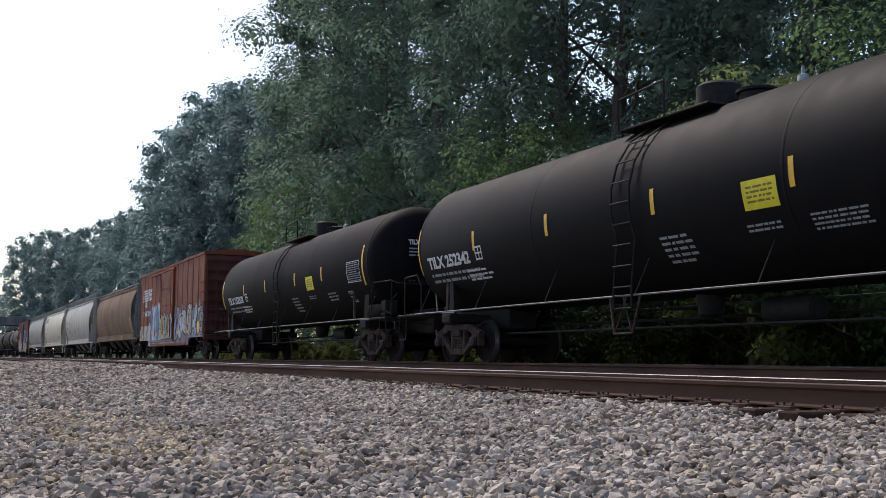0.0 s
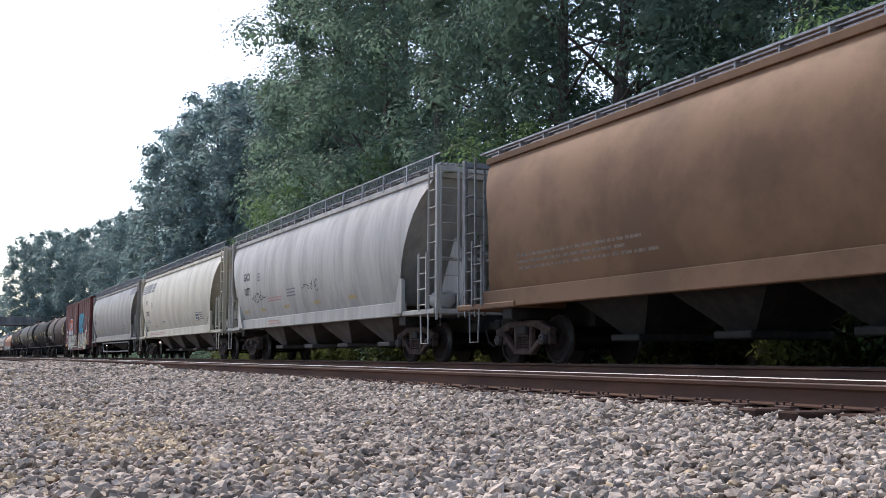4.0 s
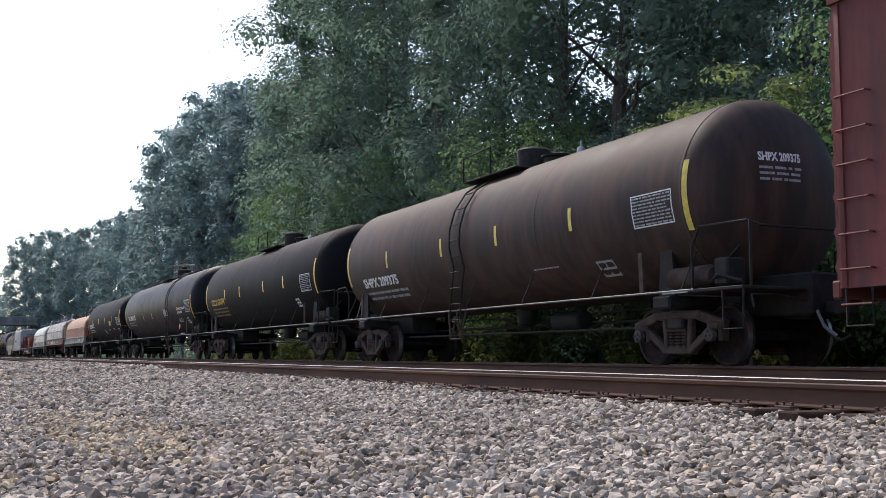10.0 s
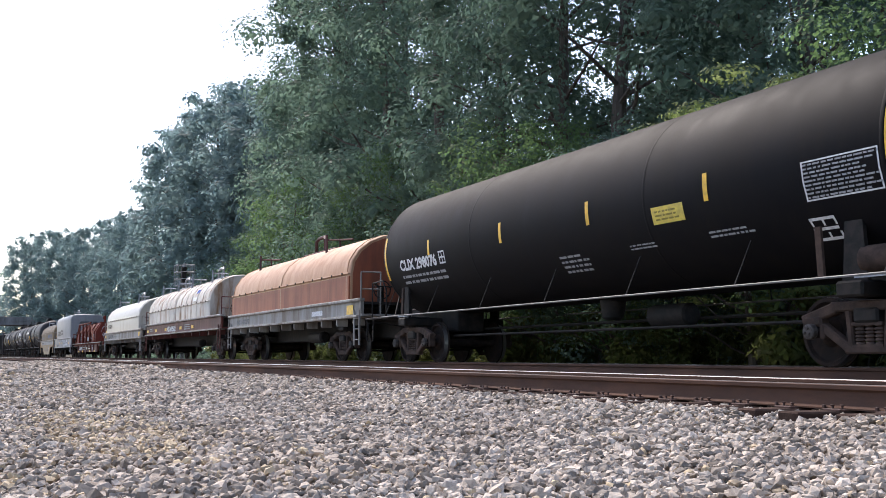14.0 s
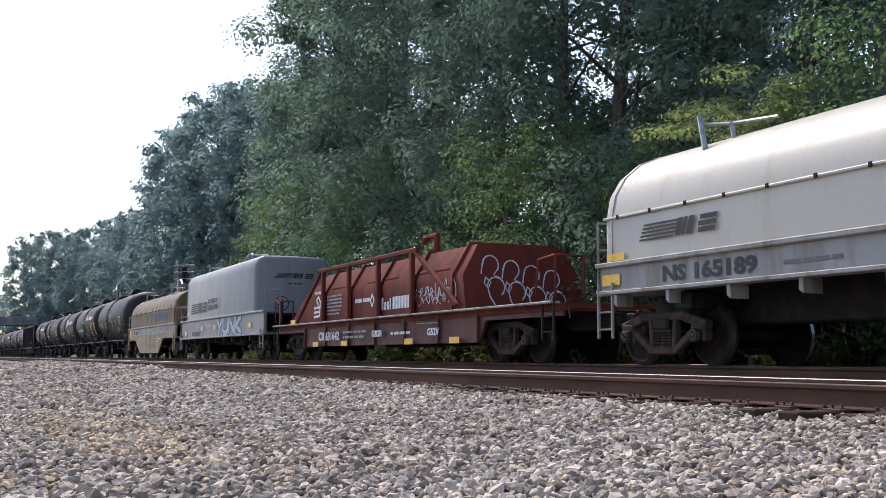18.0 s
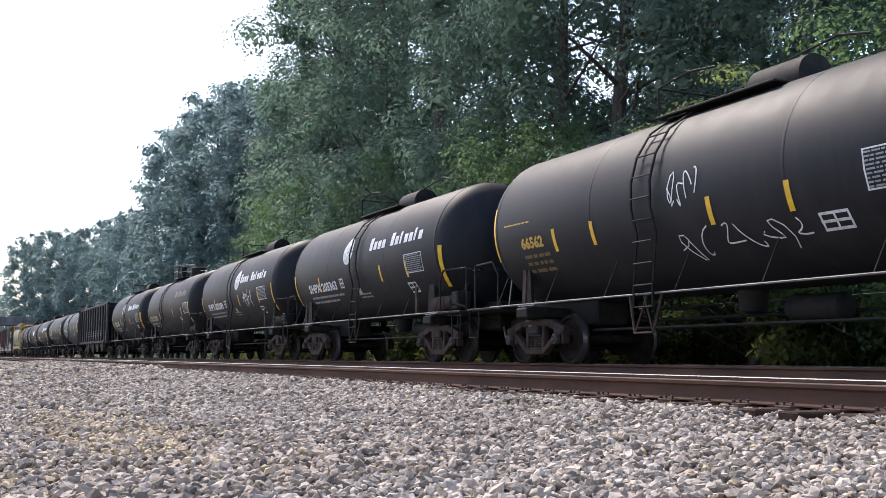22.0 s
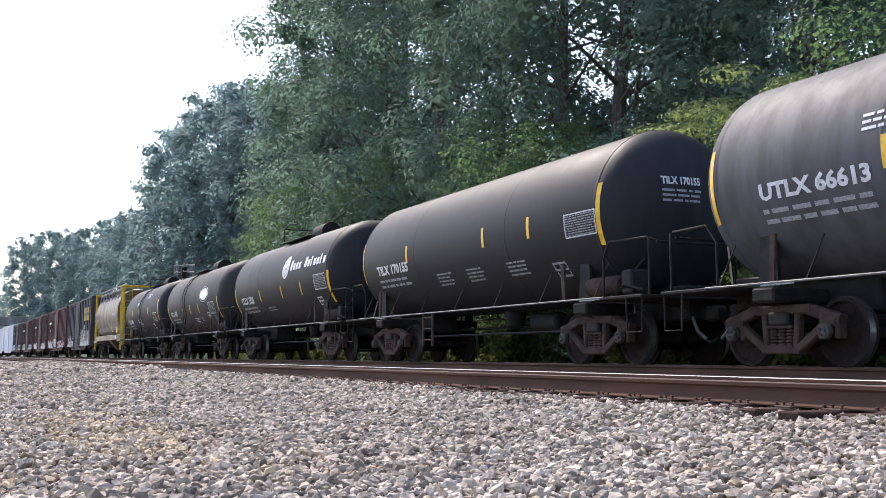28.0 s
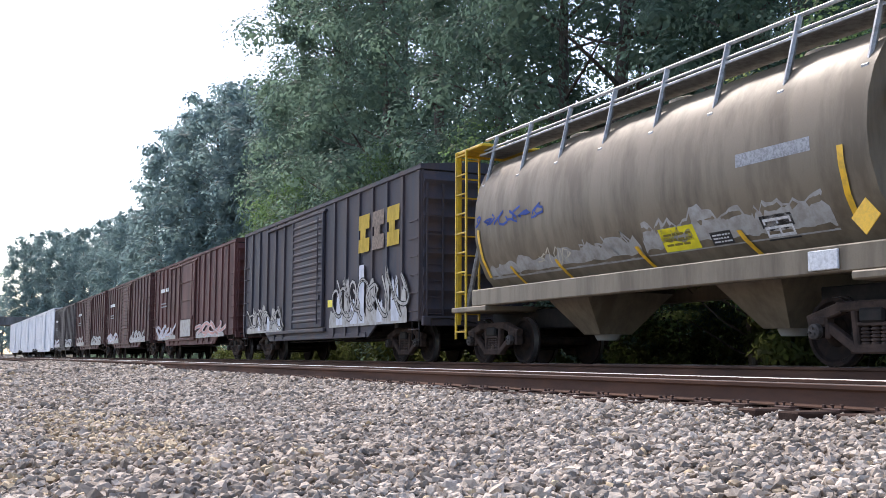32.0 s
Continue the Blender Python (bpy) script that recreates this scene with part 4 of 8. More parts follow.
def stroke(g, side, points, width, lift):
    """A painted line with round ends along points (u, z)."""
    p = [Vector(q) for q in points]
    dense = []
    for a, b in zip(p, p[1:]):
        n = max(1, int((b - a).length / 0.14))
        dense += [a.lerp(b, i / n) for i in range(n)]
    dense.append(p[-1])
    k = len(g.v)
    for i, q in enumerate(dense):
        d = (dense[min(i + 1, len(dense) - 1)] - dense[max(i - 1, 0)])
        d = d.normalized() if d.length > 1e-6 else Vector((1, 0))
        n = Vector((-d.y, d.x)) * width / 2
        g.v += [side(q.x + n.x, q.y + n.y, lift), side(q.x - n.x, q.y - n.y, lift)]
    for i in range(len(dense) - 1):
        a = k + 2 * i
        g.f.append((a, a + 1, a + 3, a + 2))
    for q in (dense[0], dense[-1]):
        k = len(g.v)
        for i in range(8):
            t = i * math.pi / 4
            g.v.append(side(q.x + math.cos(t) * width / 2, q.y + math.sin(t) * width / 2, lift * 1.02))
        g.f.append(tuple(range(k, k + 8)))
    return g


def loop(r, cu, cz, w, h, n=22):
    """A wandering line inside a box round (cu, cz): what a spray can draws when it writes nothing."""
    a, b, q = r.uniform(0, 6.28), r.uniform(0, 6.28), r.choice((1.0, 1.4, 1.9))
    out = []
    for j in range(n + 1):
        t = j / n
        out.append((cu + w * (0.55 * (t - 0.5) + 0.34 * math.sin(a + 6.28 * q * t)), cz + h * 0.46 * math.sin(b + 5.1 * q * t) * (0.75 + 0.25 * math.sin(a * 3 + 3 * t))))
    return out


def graffiti(car, side, u0, u1, z0, z1, count, fill, edge, seed, fat=0.3, edge_w=0.09, shine=None, name="graffiti_form", label="", lift=0.008):
    """Fat sprayed loops, crowded into one another, that spell nothing: an edge under a fill."""
    r = random.Random(seed)
    w, h = (u1 - u0) / count, z1 - z0
    fat_m = fat * 0.72 * min(w, h)
    for i in range(count):
        pts = loop(r, u0 + w * (i + 0.5), (z0 + z1) / 2, w * 1.35, h - fat_m)
        up = 0.0012 * (i % 2)
        if edge is not None:
            part(name, stroke(Geo(), side, pts, fat_m + edge_w, lift + up), edge, car)
        part(name, stroke(Geo(), side, pts, fat_m, lift + 0.003 + up), fill[i % len(fill)] if isinstance(fill, list) else fill, car, label)
        if shine:
            part(name, stroke(Geo(), side, [(x - fat_m * 0.15, z + fat_m * 0.2) for x, z in pts[5:10]], fat_m * 0.16, lift + 0.007), shine, car)
        if edge is not None:
            inner = [(x + r.uniform(-0.2, 0.2) * fat_m, z + r.uniform(-0.2, 0.2) * fat_m) for x, z in pts[11:19:2]]
            part(name, stroke(Geo(), side, inner, edge_w * 0.4, lift + 0.006), edge, car)


LETTERS = {
    "Y": [[(0, 1), (0.5, 0.45), (1, 1)], [(0.5, 0.45), (0.35, 0)]],
    "U": [[(0, 1), (0.05, 0.2), (0.3, 0), (0.7, 0), (0.95, 0.2), (1, 1)]],
    "N": [[(0, 0), (0.06, 1), (0.9, 0), (1, 1)]],
    "K": [[(0, 0), (0.06, 1)], [(0.9, 1), (0.12, 0.45), (1, 0)]],
    "E": [[(0.95, 1), (0.1, 0.95), (0, 0), (1, 0.05)], [(0.05, 0.5), (0.8, 0.52)]],
    "R": [[(0, 0), (0.06, 1), (0.8, 0.95), (0.85, 0.6), (0.12, 0.48), (1, 0)]],
    "S": [[(1, 0.9), (0.4, 1), (0.05, 0.75), (0.5, 0.5), (0.95, 0.25), (0.6, 0), (0, 0.1)]],
    "O": [[(0.5, 1), (0.05, 0.75), (0.05, 0.25), (0.5, 0), (0.95, 0.25), (0.95, 0.75), (0.5, 1)]],
    "T": [[(0, 1), (1, 0.95)], [(0.5, 0.97), (0.45, 0)]],
    "I": [[(0.5, 1), (0.45, 0)]],
}


def fat_letters(car, side, text, u0, u1, z0, z1, fill, edge, fat=0.16, edge_w=0.07, seed=1, shine=None, label=""):
    """Sprayed letters: fat fills over a wider edge, crowded together and a little out of true."""
    r = random.Random(seed)
    w = (u1 - u0) / len(text)
    for i, c in enumerate(text):
        lean, dz, up = r.uniform(-0.06, 0.12), r.uniform(-0.04, 0.04) * (z1 - z0), 0.0012 * (i % 2)
        lines = [[(u0 + w * (i + 0.06 + 0.86 * x + lean * y), z0 + fat / 2 + dz + (z1 - z0 - fat) * y) for x, y in line] for line in LETTERS[c]]
        for line in lines:
            part("graffiti_edge", stroke(Geo(), side, line, fat + edge_w, 0.008 + up), edge, car)
        for line in lines:
            part("graffiti_letter", stroke(Geo(), side, line, fat, 0.0115 + up), fill[i % len(fill)] if isinstance(fill, list) else fill, car, label)
        if shine:
            part("graffiti_shine", stroke(Geo(), side, [(x - fat * 0.2, z + fat * 0.15) for x, z in lines[0][:2]], fat * 0.16, 0.0145), shine, car)


def scribble(car, side, u0, u1, z0, z1, count, mat, seed, width=0.03, name="scrawl"):
    r = random.Random(seed)
    g = Geo()
    w, h = (u1 - u0) / count, z1 - z0
    for i in range(count):
        a, b, q = r.uniform(0, 6.28), r.uniform(0, 6.28), r.choice((1, 2, 2, 3))
        pts = []
        for j in range(13):
            t = j / 12
            pts.append((u0 + w * (i + 0.5 + 0.75 * (t - 0.5) + 0.3 * math.sin(a + 6.28 * q * t)), z0 + h * (0.5 + 0.42 * math.sin(b + 4.4 * q * t) * (0.6 + 0.4 * math.sin(a * 3 + 3 * t)))))
        stroke(g, side, pts[:r.randint(8, 13)], width * 0.7, 0.012)
    return part(name, g, mat, car)


def frame_box(car, side, u0, u1, z0, z1, mat, t=0.035, name="stencil_box", slant=0.0):
    g = Geo()
    for a, b, c, d in ((u0, u1, z0, z0 + t), (u0, u1, z1 - t, z1), (u0, u0 + t, z0, z1), (u1 - t, u1, z0, z1), ((u0 + u1) / 2 - t / 2, (u0 + u1) / 2 + t / 2, z0, z1), (u0, u1, (z0 + z1) / 2 - t / 2, (z0 + z1) / 2 + t / 2)):
        quad_mark(g, side, a, b, c, d, 0.007, 1)
    return part(name, g, mat, car)


def disc(g, side, u, z, ru, rz, lift, turn=0.0, point=0.0, n=28):
    """An ellipse, or with point a leaf drawn out at one end, in rings that follow the surface."""
    k = len(g.v)
    g.v.append(side(u, z, lift))
    rings = 6 if n > 8 else 2
    for q in range(1, rings + 1):
        for i in range(n):
            t = 2 * math.pi * i / n
            r = (1 + point * max(0, math.cos(t - 0.9)) ** 6) * q / rings
            x, y = math.cos(t) * ru * r, math.sin(t) * rz * r
            g.v.append(side(u + x * math.cos(turn) - y * math.sin(turn), z + x * math.sin(turn) + y * math.cos(turn), lift))
    for i in range(n):
        a, b = 1 + i, 1 + (i + 1) % n
        g.f.append((k, k + a, k + b))
        for q in range(rings - 1):
            o = k + q * n
            g.f.append((o + a, o + a + n, o + b + n, o + b))
    return g


def leaf_emblem(car, side, u, z, ru=0.36, rz=0.33):
    """A white leaf-shaped emblem: veins fan upwards from its heart, and curved lines ring the foot."""
    part("emblem", disc(Geo(), side, u, z, ru, rz, 0.007, 0.35, 0.22), M["white"], car)
    g = Geo()
    hu, hz = u - ru * 0.05, z - rz * 0.12
    for k in range(7):
        t = 0.25 + 0.36 * k
        tip = (u + ru * 0.92 * math.cos(t), z + rz * 0.95 * math.sin(t))
        bend = ((hu + tip[0]) / 2 + 0.1 * ru * math.sin(t) * (1 if k < 4 else -1), (hz + tip[1]) / 2 + 0.12 * rz)
        stroke(g, side, [(hu, hz), bend, tip], 0.009, 0.01)
    for k in range(5):
        zz = hz - rz * (0.06 + 0.15 * k)
        w = ru * 0.9 * math.sqrt(max(0.02, 1 - ((zz - z) / rz) ** 2))
        stroke(g, side, [(u - w, zz + 0.06), (hu, zz - 0.015), (u + w, zz + 0.08)], 0.009, 0.01)
    part("emblem_veins", g, M["grey_text"], car)


def wordmark(car, side, u0, u1, z0, z1, mat, pattern, lean=0.12, name="wordmark"):
    """A brand word as plain slanted blocks, one for each letter, tall or low."""
    w = (u1 - u0) / len(pattern)
    for i, c in enumerate(pattern):
        if c != " ":
            h = (z1 - z0) * {"T": 1.0, "s": 0.66, "d": 0.92}[c]
            k = 0.42 if c == "d" else 0.74
            part(name, quad_mark(Geo(), side, u0 + i * w, u0 + (i + k) * w, z0, z0 + h, 0.008, 3, lean * h), mat, car)


def rail_emblem(car, side, u0, u1, z0, z1, mat, lean=0.3):
    """Speed stripes before two groups of heavy slanted blocks, a railway's emblem in plain shapes."""
    m = u0 + (u1 - u0) * 0.46
    n, h, w = 5, z1 - z0, u1 - m
    for k in range(n):
        a = z0 + h * (k + 0.15) / n
        part("emblem_stripe", quad_mark(Geo(), side, u0 + lean * 0.1 * k, m + lean * 0.12 * k, a, a + h / n * 0.6, 0.007, 1), mat, car)
    for x, t in ((0.02, 0.13), (0.17, 0.09), (0.29, 0.13)):
        part("emblem_block", quad_mark(Geo(), side, m + w * x, m + w * (x + t), z0 + 0.04 * h, z1 - 0.02 * h, 0.008, 2, lean * h), mat, car)
    for k in range(3):
        a = z0 + h * (0.04 + 0.33 * k)
        part("emblem_block", quad_mark(Geo(), side, m + w * (0.55 - 0.02 * (k == 1)) + lean * h * 0.33 * k, m + w * 0.92 + lean * h * 0.33 * k, a, a + h * 0.25, 0.008, 1, lean * h * 0.25), mat, car)


def panel(car, side, u0, u1, z0, z1, mat, name="placard", steps=4, slant=0.0, label=""):
    if name == "reflective_strip" and car.name in LIMITS:
        end, slip = LIMITS[car.name] + 0.1, SLIPS[car.name]
        k = max(-end - slip, min(end - slip, u0)) - u0
        u0, u1 = u0 + k, u1 + k
    return part(name, quad_mark(Geo(), side, u0, u1, z0, z1, 0.02 if name == "reflective_strip" else 0.0055, steps, slant), mat, car, label)


def sprayed_field(car, side, u0, u1, z0, z1, mat, seed, n=26, name="sprayed_field", lift=0.0055, even=0.5):
    """A ragged sprayed ground of colour, one sheet."""
    r = random.Random(seed)
    g = Geo()
    n *= 3
    for i in range(n + 1):
        u = u0 + (u1 - u0) * i / n
        h = (z1 - z0) * min(1, even + 0.9 * abs(noise.noise((u * 1.3, seed, 0))) + 0.25 * r.random())
        if i in (0, n):
            h *= 0.5
        for k in range(4):
            g.v.append(side(u + r.uniform(-0.02, 0.02), z0 + h * k / 3, lift))
    for i in range(n):
        for k in range(3):
            q = 4 * i + k
            g.f.append((q, q + 4, q + 5, q + 1))
    return part(name, g, mat, car)


def ladder_geo(x0, x1, y0, y1, z0, z1, step=0.38, r=0.016, g=None):
    """Two rails from (x0, y0) and (x1, y1) with rungs."""
    g = g or Geo()
    for x, y in ((x0, y0), (x1, y1)):
        g.box(x - 0.022, x + 0.022, y - 0.022, y + 0.022, z0, z1, 0.005)
    z = z0 + 0.15
    while z < z1:
        g.tube([(x0, y0, z), (x1, y1, z)], r, 5)
        z += step
    return g


# ---- tank cars ----
BRACKETS = {}


def tank_car(name, label, front, rear, radius, zc, mat, ladder_u=0.0, dome="house", pin=None, slip=0.0, over=1.5, dome_u=0.0):
    """dome_u: how far forward the top works sit. slip: how far the marks sit behind the places given for them."""
    car, length, pin = car_thing(name, label, "tank car", front, rear, pin)
    half = length / 2 - 0.85 if slip == 0 else pin + over
    rows = []
    head = radius * 0.52
    LIMITS[car.name] = half - head
    for i in range(9):
        k = math.sin(math.pi / 2 * i / 8)
        rows.append((-half + head * (1 - math.sqrt(1 - k * k)), radius * k))
    rows[0] = (-half, 0.03)
    full = rows + [(-half * 0.33, radius), (half * 0.33, radius)] + [(-d, r) for d, r in reversed(rows)]
    shell = part("shell", Geo().lathe(full, (0, 0, zc), "x", 48), mat, car)
    for x in (-half + head, -half * 0.36, half * 0.36, half - head):
        seam = Geo().lathe([(x - 0.03, radius + 0.001), (x - 0.02, radius + 0.004), (x + 0.02, radius + 0.004), (x + 0.03, radius + 0.001)], (0, 0, zc), "x", 48)
        part("seam_band", seam, mat, car)
    # stub sills, bolsters with saddles, and the long side rods
    for e in (-1, 1):
        g = Geo().box(min(e * (pin - 1.1), e * (length / 2 - 0.45)), max(e * (pin - 1.1), e * (length / 2 - 0.45)), -0.35, 0.35, 0.72, zc - radius * 0.86, 0.03)
        g.box(e * pin - 0.22, e * pin + 0.22, -1.35, 1.35, 0.86, 1.06, 0.03)
        for y in (-1, 1):
            g.slab([(e * pin - 0.2, 1.0), (e * pin + 0.2, 1.0), (e * pin + 0.14, zc - radius * 0.55), (e * pin - 0.14, zc - radius * 0.55)], y * 1.2 - 0.03, y * 1.2 + 0.03)
        part("stub_sill", g, M["under"], car)
        pl = Geo().box(e * (half - 0.2) - 0.75, e * (half - 0.2) + 0.75, -1.5, 1.5, 1.06, 1.11, 0.01)
        part("end_platform", pl, M["under"], car)
        rail = Geo()
        x = e * (half + 0.1)
        for y in (-1.42, 1.42):
            rail.tube([(x - e * 0.75, y * 0.985, 1.1), (x - e * 0.75, y * 0.985, 1.75), (x - e * 0.55, y, 2.02), (x + e * 0.35, y * 0.93, 2.02), (x + e * 0.45, y * 0.8, 1.95), (x + e * 0.45, y * 0.2, 1.95)], 0.02, 6)
            rail.tube([(x + e * 0.42, y * 0.93, 1.1), (x + e * 0.42, y * 0.93, 2.02)], 0.02, 6)
        rail.tube([(x + e * 0.45, -1.2, 1.95), (x + e * 0.45, 1.2, 1.95)], 0.02, 6)
        part("end_handrail", rail, M["under"], car)
        part("sill_step", Geo().tube([(x - e * 0.02, -1.46, 1.1), (x, -1.46, 0.52), (x + e * 0.4, -1.46, 0.52), (x + e * 0.42, -1.46, 1.1)], 0.016, 5), M["under"], car)
        k = e * (pin + (0.25 if e > 0 else -0.15))
        panel(car, flat_side(-1.5), k, k + 0.62, 1.065, 1.105, M["dim_white"], "safety_stencil", 1)
        post = Geo().slab([(e * (pin - 0.32) - 0.05, 1.1), (e * (pin - 0.32) + 0.05, 1.1), (e * (pin - 0.36) + 0.05, 1.75), (e * (pin - 0.36) - 0.05, 1.75)], -1.47, -1.43)
        part("jacking_pad", post, M["truck"], car)
        brace = Geo().tube([(e * (pin + 0.75), -1.2, 1.12), (e * (half - 0.25), -0.85, 1.75)], 0.025, 5)
        part("head_brace", brace, M["under"], car)
        part("hose", Geo().tube([(e * (length / 2 - 0.42), -0.28, 0.78), (e * (length / 2 - 0.25), -0.32, 0.55), (e * (length / 2 - 0.05), -0.3, 0.42)], 0.025, 5), M["rod"], car, "grey air hose with a bright coupling")
    part("brake_cylinder", Geo().lathe([(-0.5, 0.1), (-0.44, 0.17), (0.4, 0.17), (0.48, 0.12)], (pin + 0.55, -1.14, 1.32), "x", 16), M["truck"], car, "round dusty brake cylinder on the end platform")
    valve = Geo().box(pin + 1.2, pin + 1.5, -1.3, -0.95, 1.15, 1.55, 0.03).tube([(pin + 1.0, -1.2, 1.2), (pin + 1.35, -1.34, 1.3), (pin + 1.7, -1.2, 1.2)], 0.03, 5)
    part("brake_valve", valve, M["under"], car)
    rod = Geo()
    for y in (-1.5, 1.5):
        rod.tube([(-half + 0.5, y, 1.10), (half - 0.5, y, 1.10)], 0.017, 6)
        for k in range(7):
            x = -half + 0.8 + (2 * half - 1.6) * k / 6
            key = (round(zc, 3), round(radius, 3), y > 0)
            if key not in BRACKETS:
                BRACKETS[key] = Geo().tube([(0, y, 1.10), (0.12, y * 0.86, zc - radius * 0.62)], 0.012, 4).mesh("handrail_bracket", M["under"])
            part("handrail_bracket", BRACKETS[key], parent=car, at=pose(x, 0, 0))
    part("side_handrail", rod, M["rod"], car, "thin pale steel side handrail")
    g = Geo().lathe([(-0.55, 0.16), (-0.5, 0.2), (0.5, 0.2), (0.55, 0.16)], (half * 0.18, 0.2, 0.86), "x", 14)
    g.tube([(-pin + 1, 0.4, 0.8), (pin - 1, 0.4, 0.8)], 0.03, 5).tube([(-pin + 1.2, -0.5, 0.62), (pin - 1.2, -0.5, 0.62)], 0.025, 5)
    part("brake_rigging", g, M["under"], car)
    part("bottom_outlet", Geo().lathe([(zc - radius - 0.35, 0.13), (zc - radius - 0.3, 0.2), (zc - radius + 0.1, 0.26)], (0, 0, 0), "z", 14), M["under"], car)
    # top works
    top = zc + radius
    if dome in ("house", "walk"):
        part("top_platform", Geo().box(-1.2, 1.2, -0.95, 0.95, top - 0.14, top - 0.1, 0.01), M["under"], car)
        part("fittings_housing", Geo().lathe([(top - 0.1, 0.36), (top + 0.42, 0.36), (top + 0.47, 0.3)], (0.3, 0, 0), "z", 20), M["under"], car)
        part("manway", Geo().lathe([(top - 0.1, 0.28), (top + 0.14, 0.28), (top + 0.16, 0.33), (top + 0.2, 0.33), (top + 0.23, 0.2)], (1.1, 0.1, 0), "z", 16), M["under"], car)
    if dome == "house":
        for y in (-0.95, 0.95):
            part("safety_rail", Geo().tube([(-1.2, y, top - 0.12), (-1.2, y, top + 0.42), (0.1, y, top + 0.48), (0.1, y, top - 0.12)], 0.02, 6), M["under"], car)
        part("vent_valve", Geo().lathe([(top - 0.02, 0.1), (top + 0.16, 0.08), (top + 0.18, 0.03), (top + 0.3, 0.02)], (2.2, 0, 0), "z", 12), M["galv"], car)
    if dome == "long":
        part("top_platform", Geo().box(dome_u - 1.3, dome_u + 1.5, -0.85, 0.85, top - 0.12, top - 0.08, 0.01), M["under"], car)
        part("fittings_housing", Geo().lathe([(-0.57, 0.22), (-0.55, 0.34), (0.55, 0.34), (0.57, 0.22)], (dome_u + 0.9, 0, top + 0.06), "x", 20), M["grey_tank"] if mat is M["grey_tank"] else M["under"], car)
        g = Geo().tube([(dome_u - 1.25, -0.8, top - 0.1), (dome_u - 1.25, -0.8, top + 0.4), (dome_u - 0.5, -0.8, top + 0.5), (dome_u + 0.2, -0.8, top + 0.42)], 0.02, 6)
        part("safety_rail", g, M["under"], car)
        part("safety_rail", Geo().tube([(0.2, 0.5, top), (0.2, 0.5, top + 0.62), (1.4, 0.5, top + 0.75), (2.0, 0.5, top + 0.62)], 0.02, 6), M["under"], car)
        part("safety_rail", Geo().tube([(-1.25, 0.8, top - 0.1), (-1.25, 0.8, top + 0.4), (-1.25, -0.8, top + 0.4)], 0.02, 6), M["under"], car)
    if dome == "walk":
        g = Geo().box(-half * 0.55, half * 0.55, -0.34, -0.3, top + 0.02, top + 0.1, 0.01).box(-half * 0.55, half * 0.55, -0.3, 0.3, top + 0.02, top + 0.05, 0.01)
        part("top_walkway", g, M["under"], car)
        g = Geo().tube([(half * 0.5, -0.3, top + 0.1), (half * 0.42, -0.3, top + 0.75), (-half * 0.3, -0.3, top + 0.75)], 0.02, 6)
        part("walkway_rail", g, M["under"], car)
    if ladder_u is not None:
        g = Geo()
        f = round_side(radius + 0.05, zc)
        for x in (ladder_u - 0.25, ladder_u + 0.25):
            g.tube([(x, -1.53, 0.9), (x, -1.53, 1.2)] + [f(x, zc - 0.6 + (radius + 0.55) * 0.2 * k, 0.02) for k in range(7)], 0.02, 5)
        for k in range(10):
            z = 0.9 + k * 0.34
            p0, p1 = ((ladder_u - 0.25, -1.53, z), (ladder_u + 0.25, -1.53, z)) if z < zc - 0.3 else (f(ladder_u - 0.25, min(z, top - 0.1), 0.02), f(ladder_u + 0.25, min(z, top - 0.1), 0.02))
            g.tube([p0, p1], 0.014, 5)
        part("centre_ladder", g, M["under"], car)
        u = ladder_u
        foot = Geo().tube([(u - 0.42, -1.48, 1.1), (u - 0.24, -1.52, 0.5), (u + 0.24, -1.52, 0.5), (u + 0.42, -1.48, 1.1)], 0.024, 5)
        foot.tube([(u - 0.24, -1.52, 0.5), (u + 0.05, -1.48, 1.1)], 0.018, 5).tube([(u + 0.24, -1.52, 0.5), (u - 0.05, -1.48, 1.1)], 0.018, 5)
        part("step_frame", foot, M["truck"], car)
    def head_side(u, z, lift):
        rho = min(0.98, math.hypot(u, z - zc) / radius)
        return (half - head + head * math.sqrt(1 - rho * rho) + lift, u, z)

    round_shell = round_side(radius, zc, half - head, head)
    SLIPS[car.name] = slip
    return car, length, lambda u, z, lift: round_shell(u + slip, z, lift), head_side


def stripes(car, side, places, z0=2.35, z1=2.85, mat=None, tall=None):
    """Reflective strips on the shell; tall ones mark the ends."""
    end, slip = LIMITS[car.name] + 0.1, SLIPS[car.name]
    tall = [max(-end - slip, min(end - slip, u)) for u in tall or ()]
    for u in places:
        part("reflective_strip", quad_mark(Geo(), side, u - 0.05, u + 0.05, z0, z1), mat or M["yellow"], car)
    for u in tall or ():
        part("reflective_strip", quad_mark(Geo(), side, u - 0.05, u + 0.05, 2.0, 3.05, steps=8), mat or M["yellow"], car)


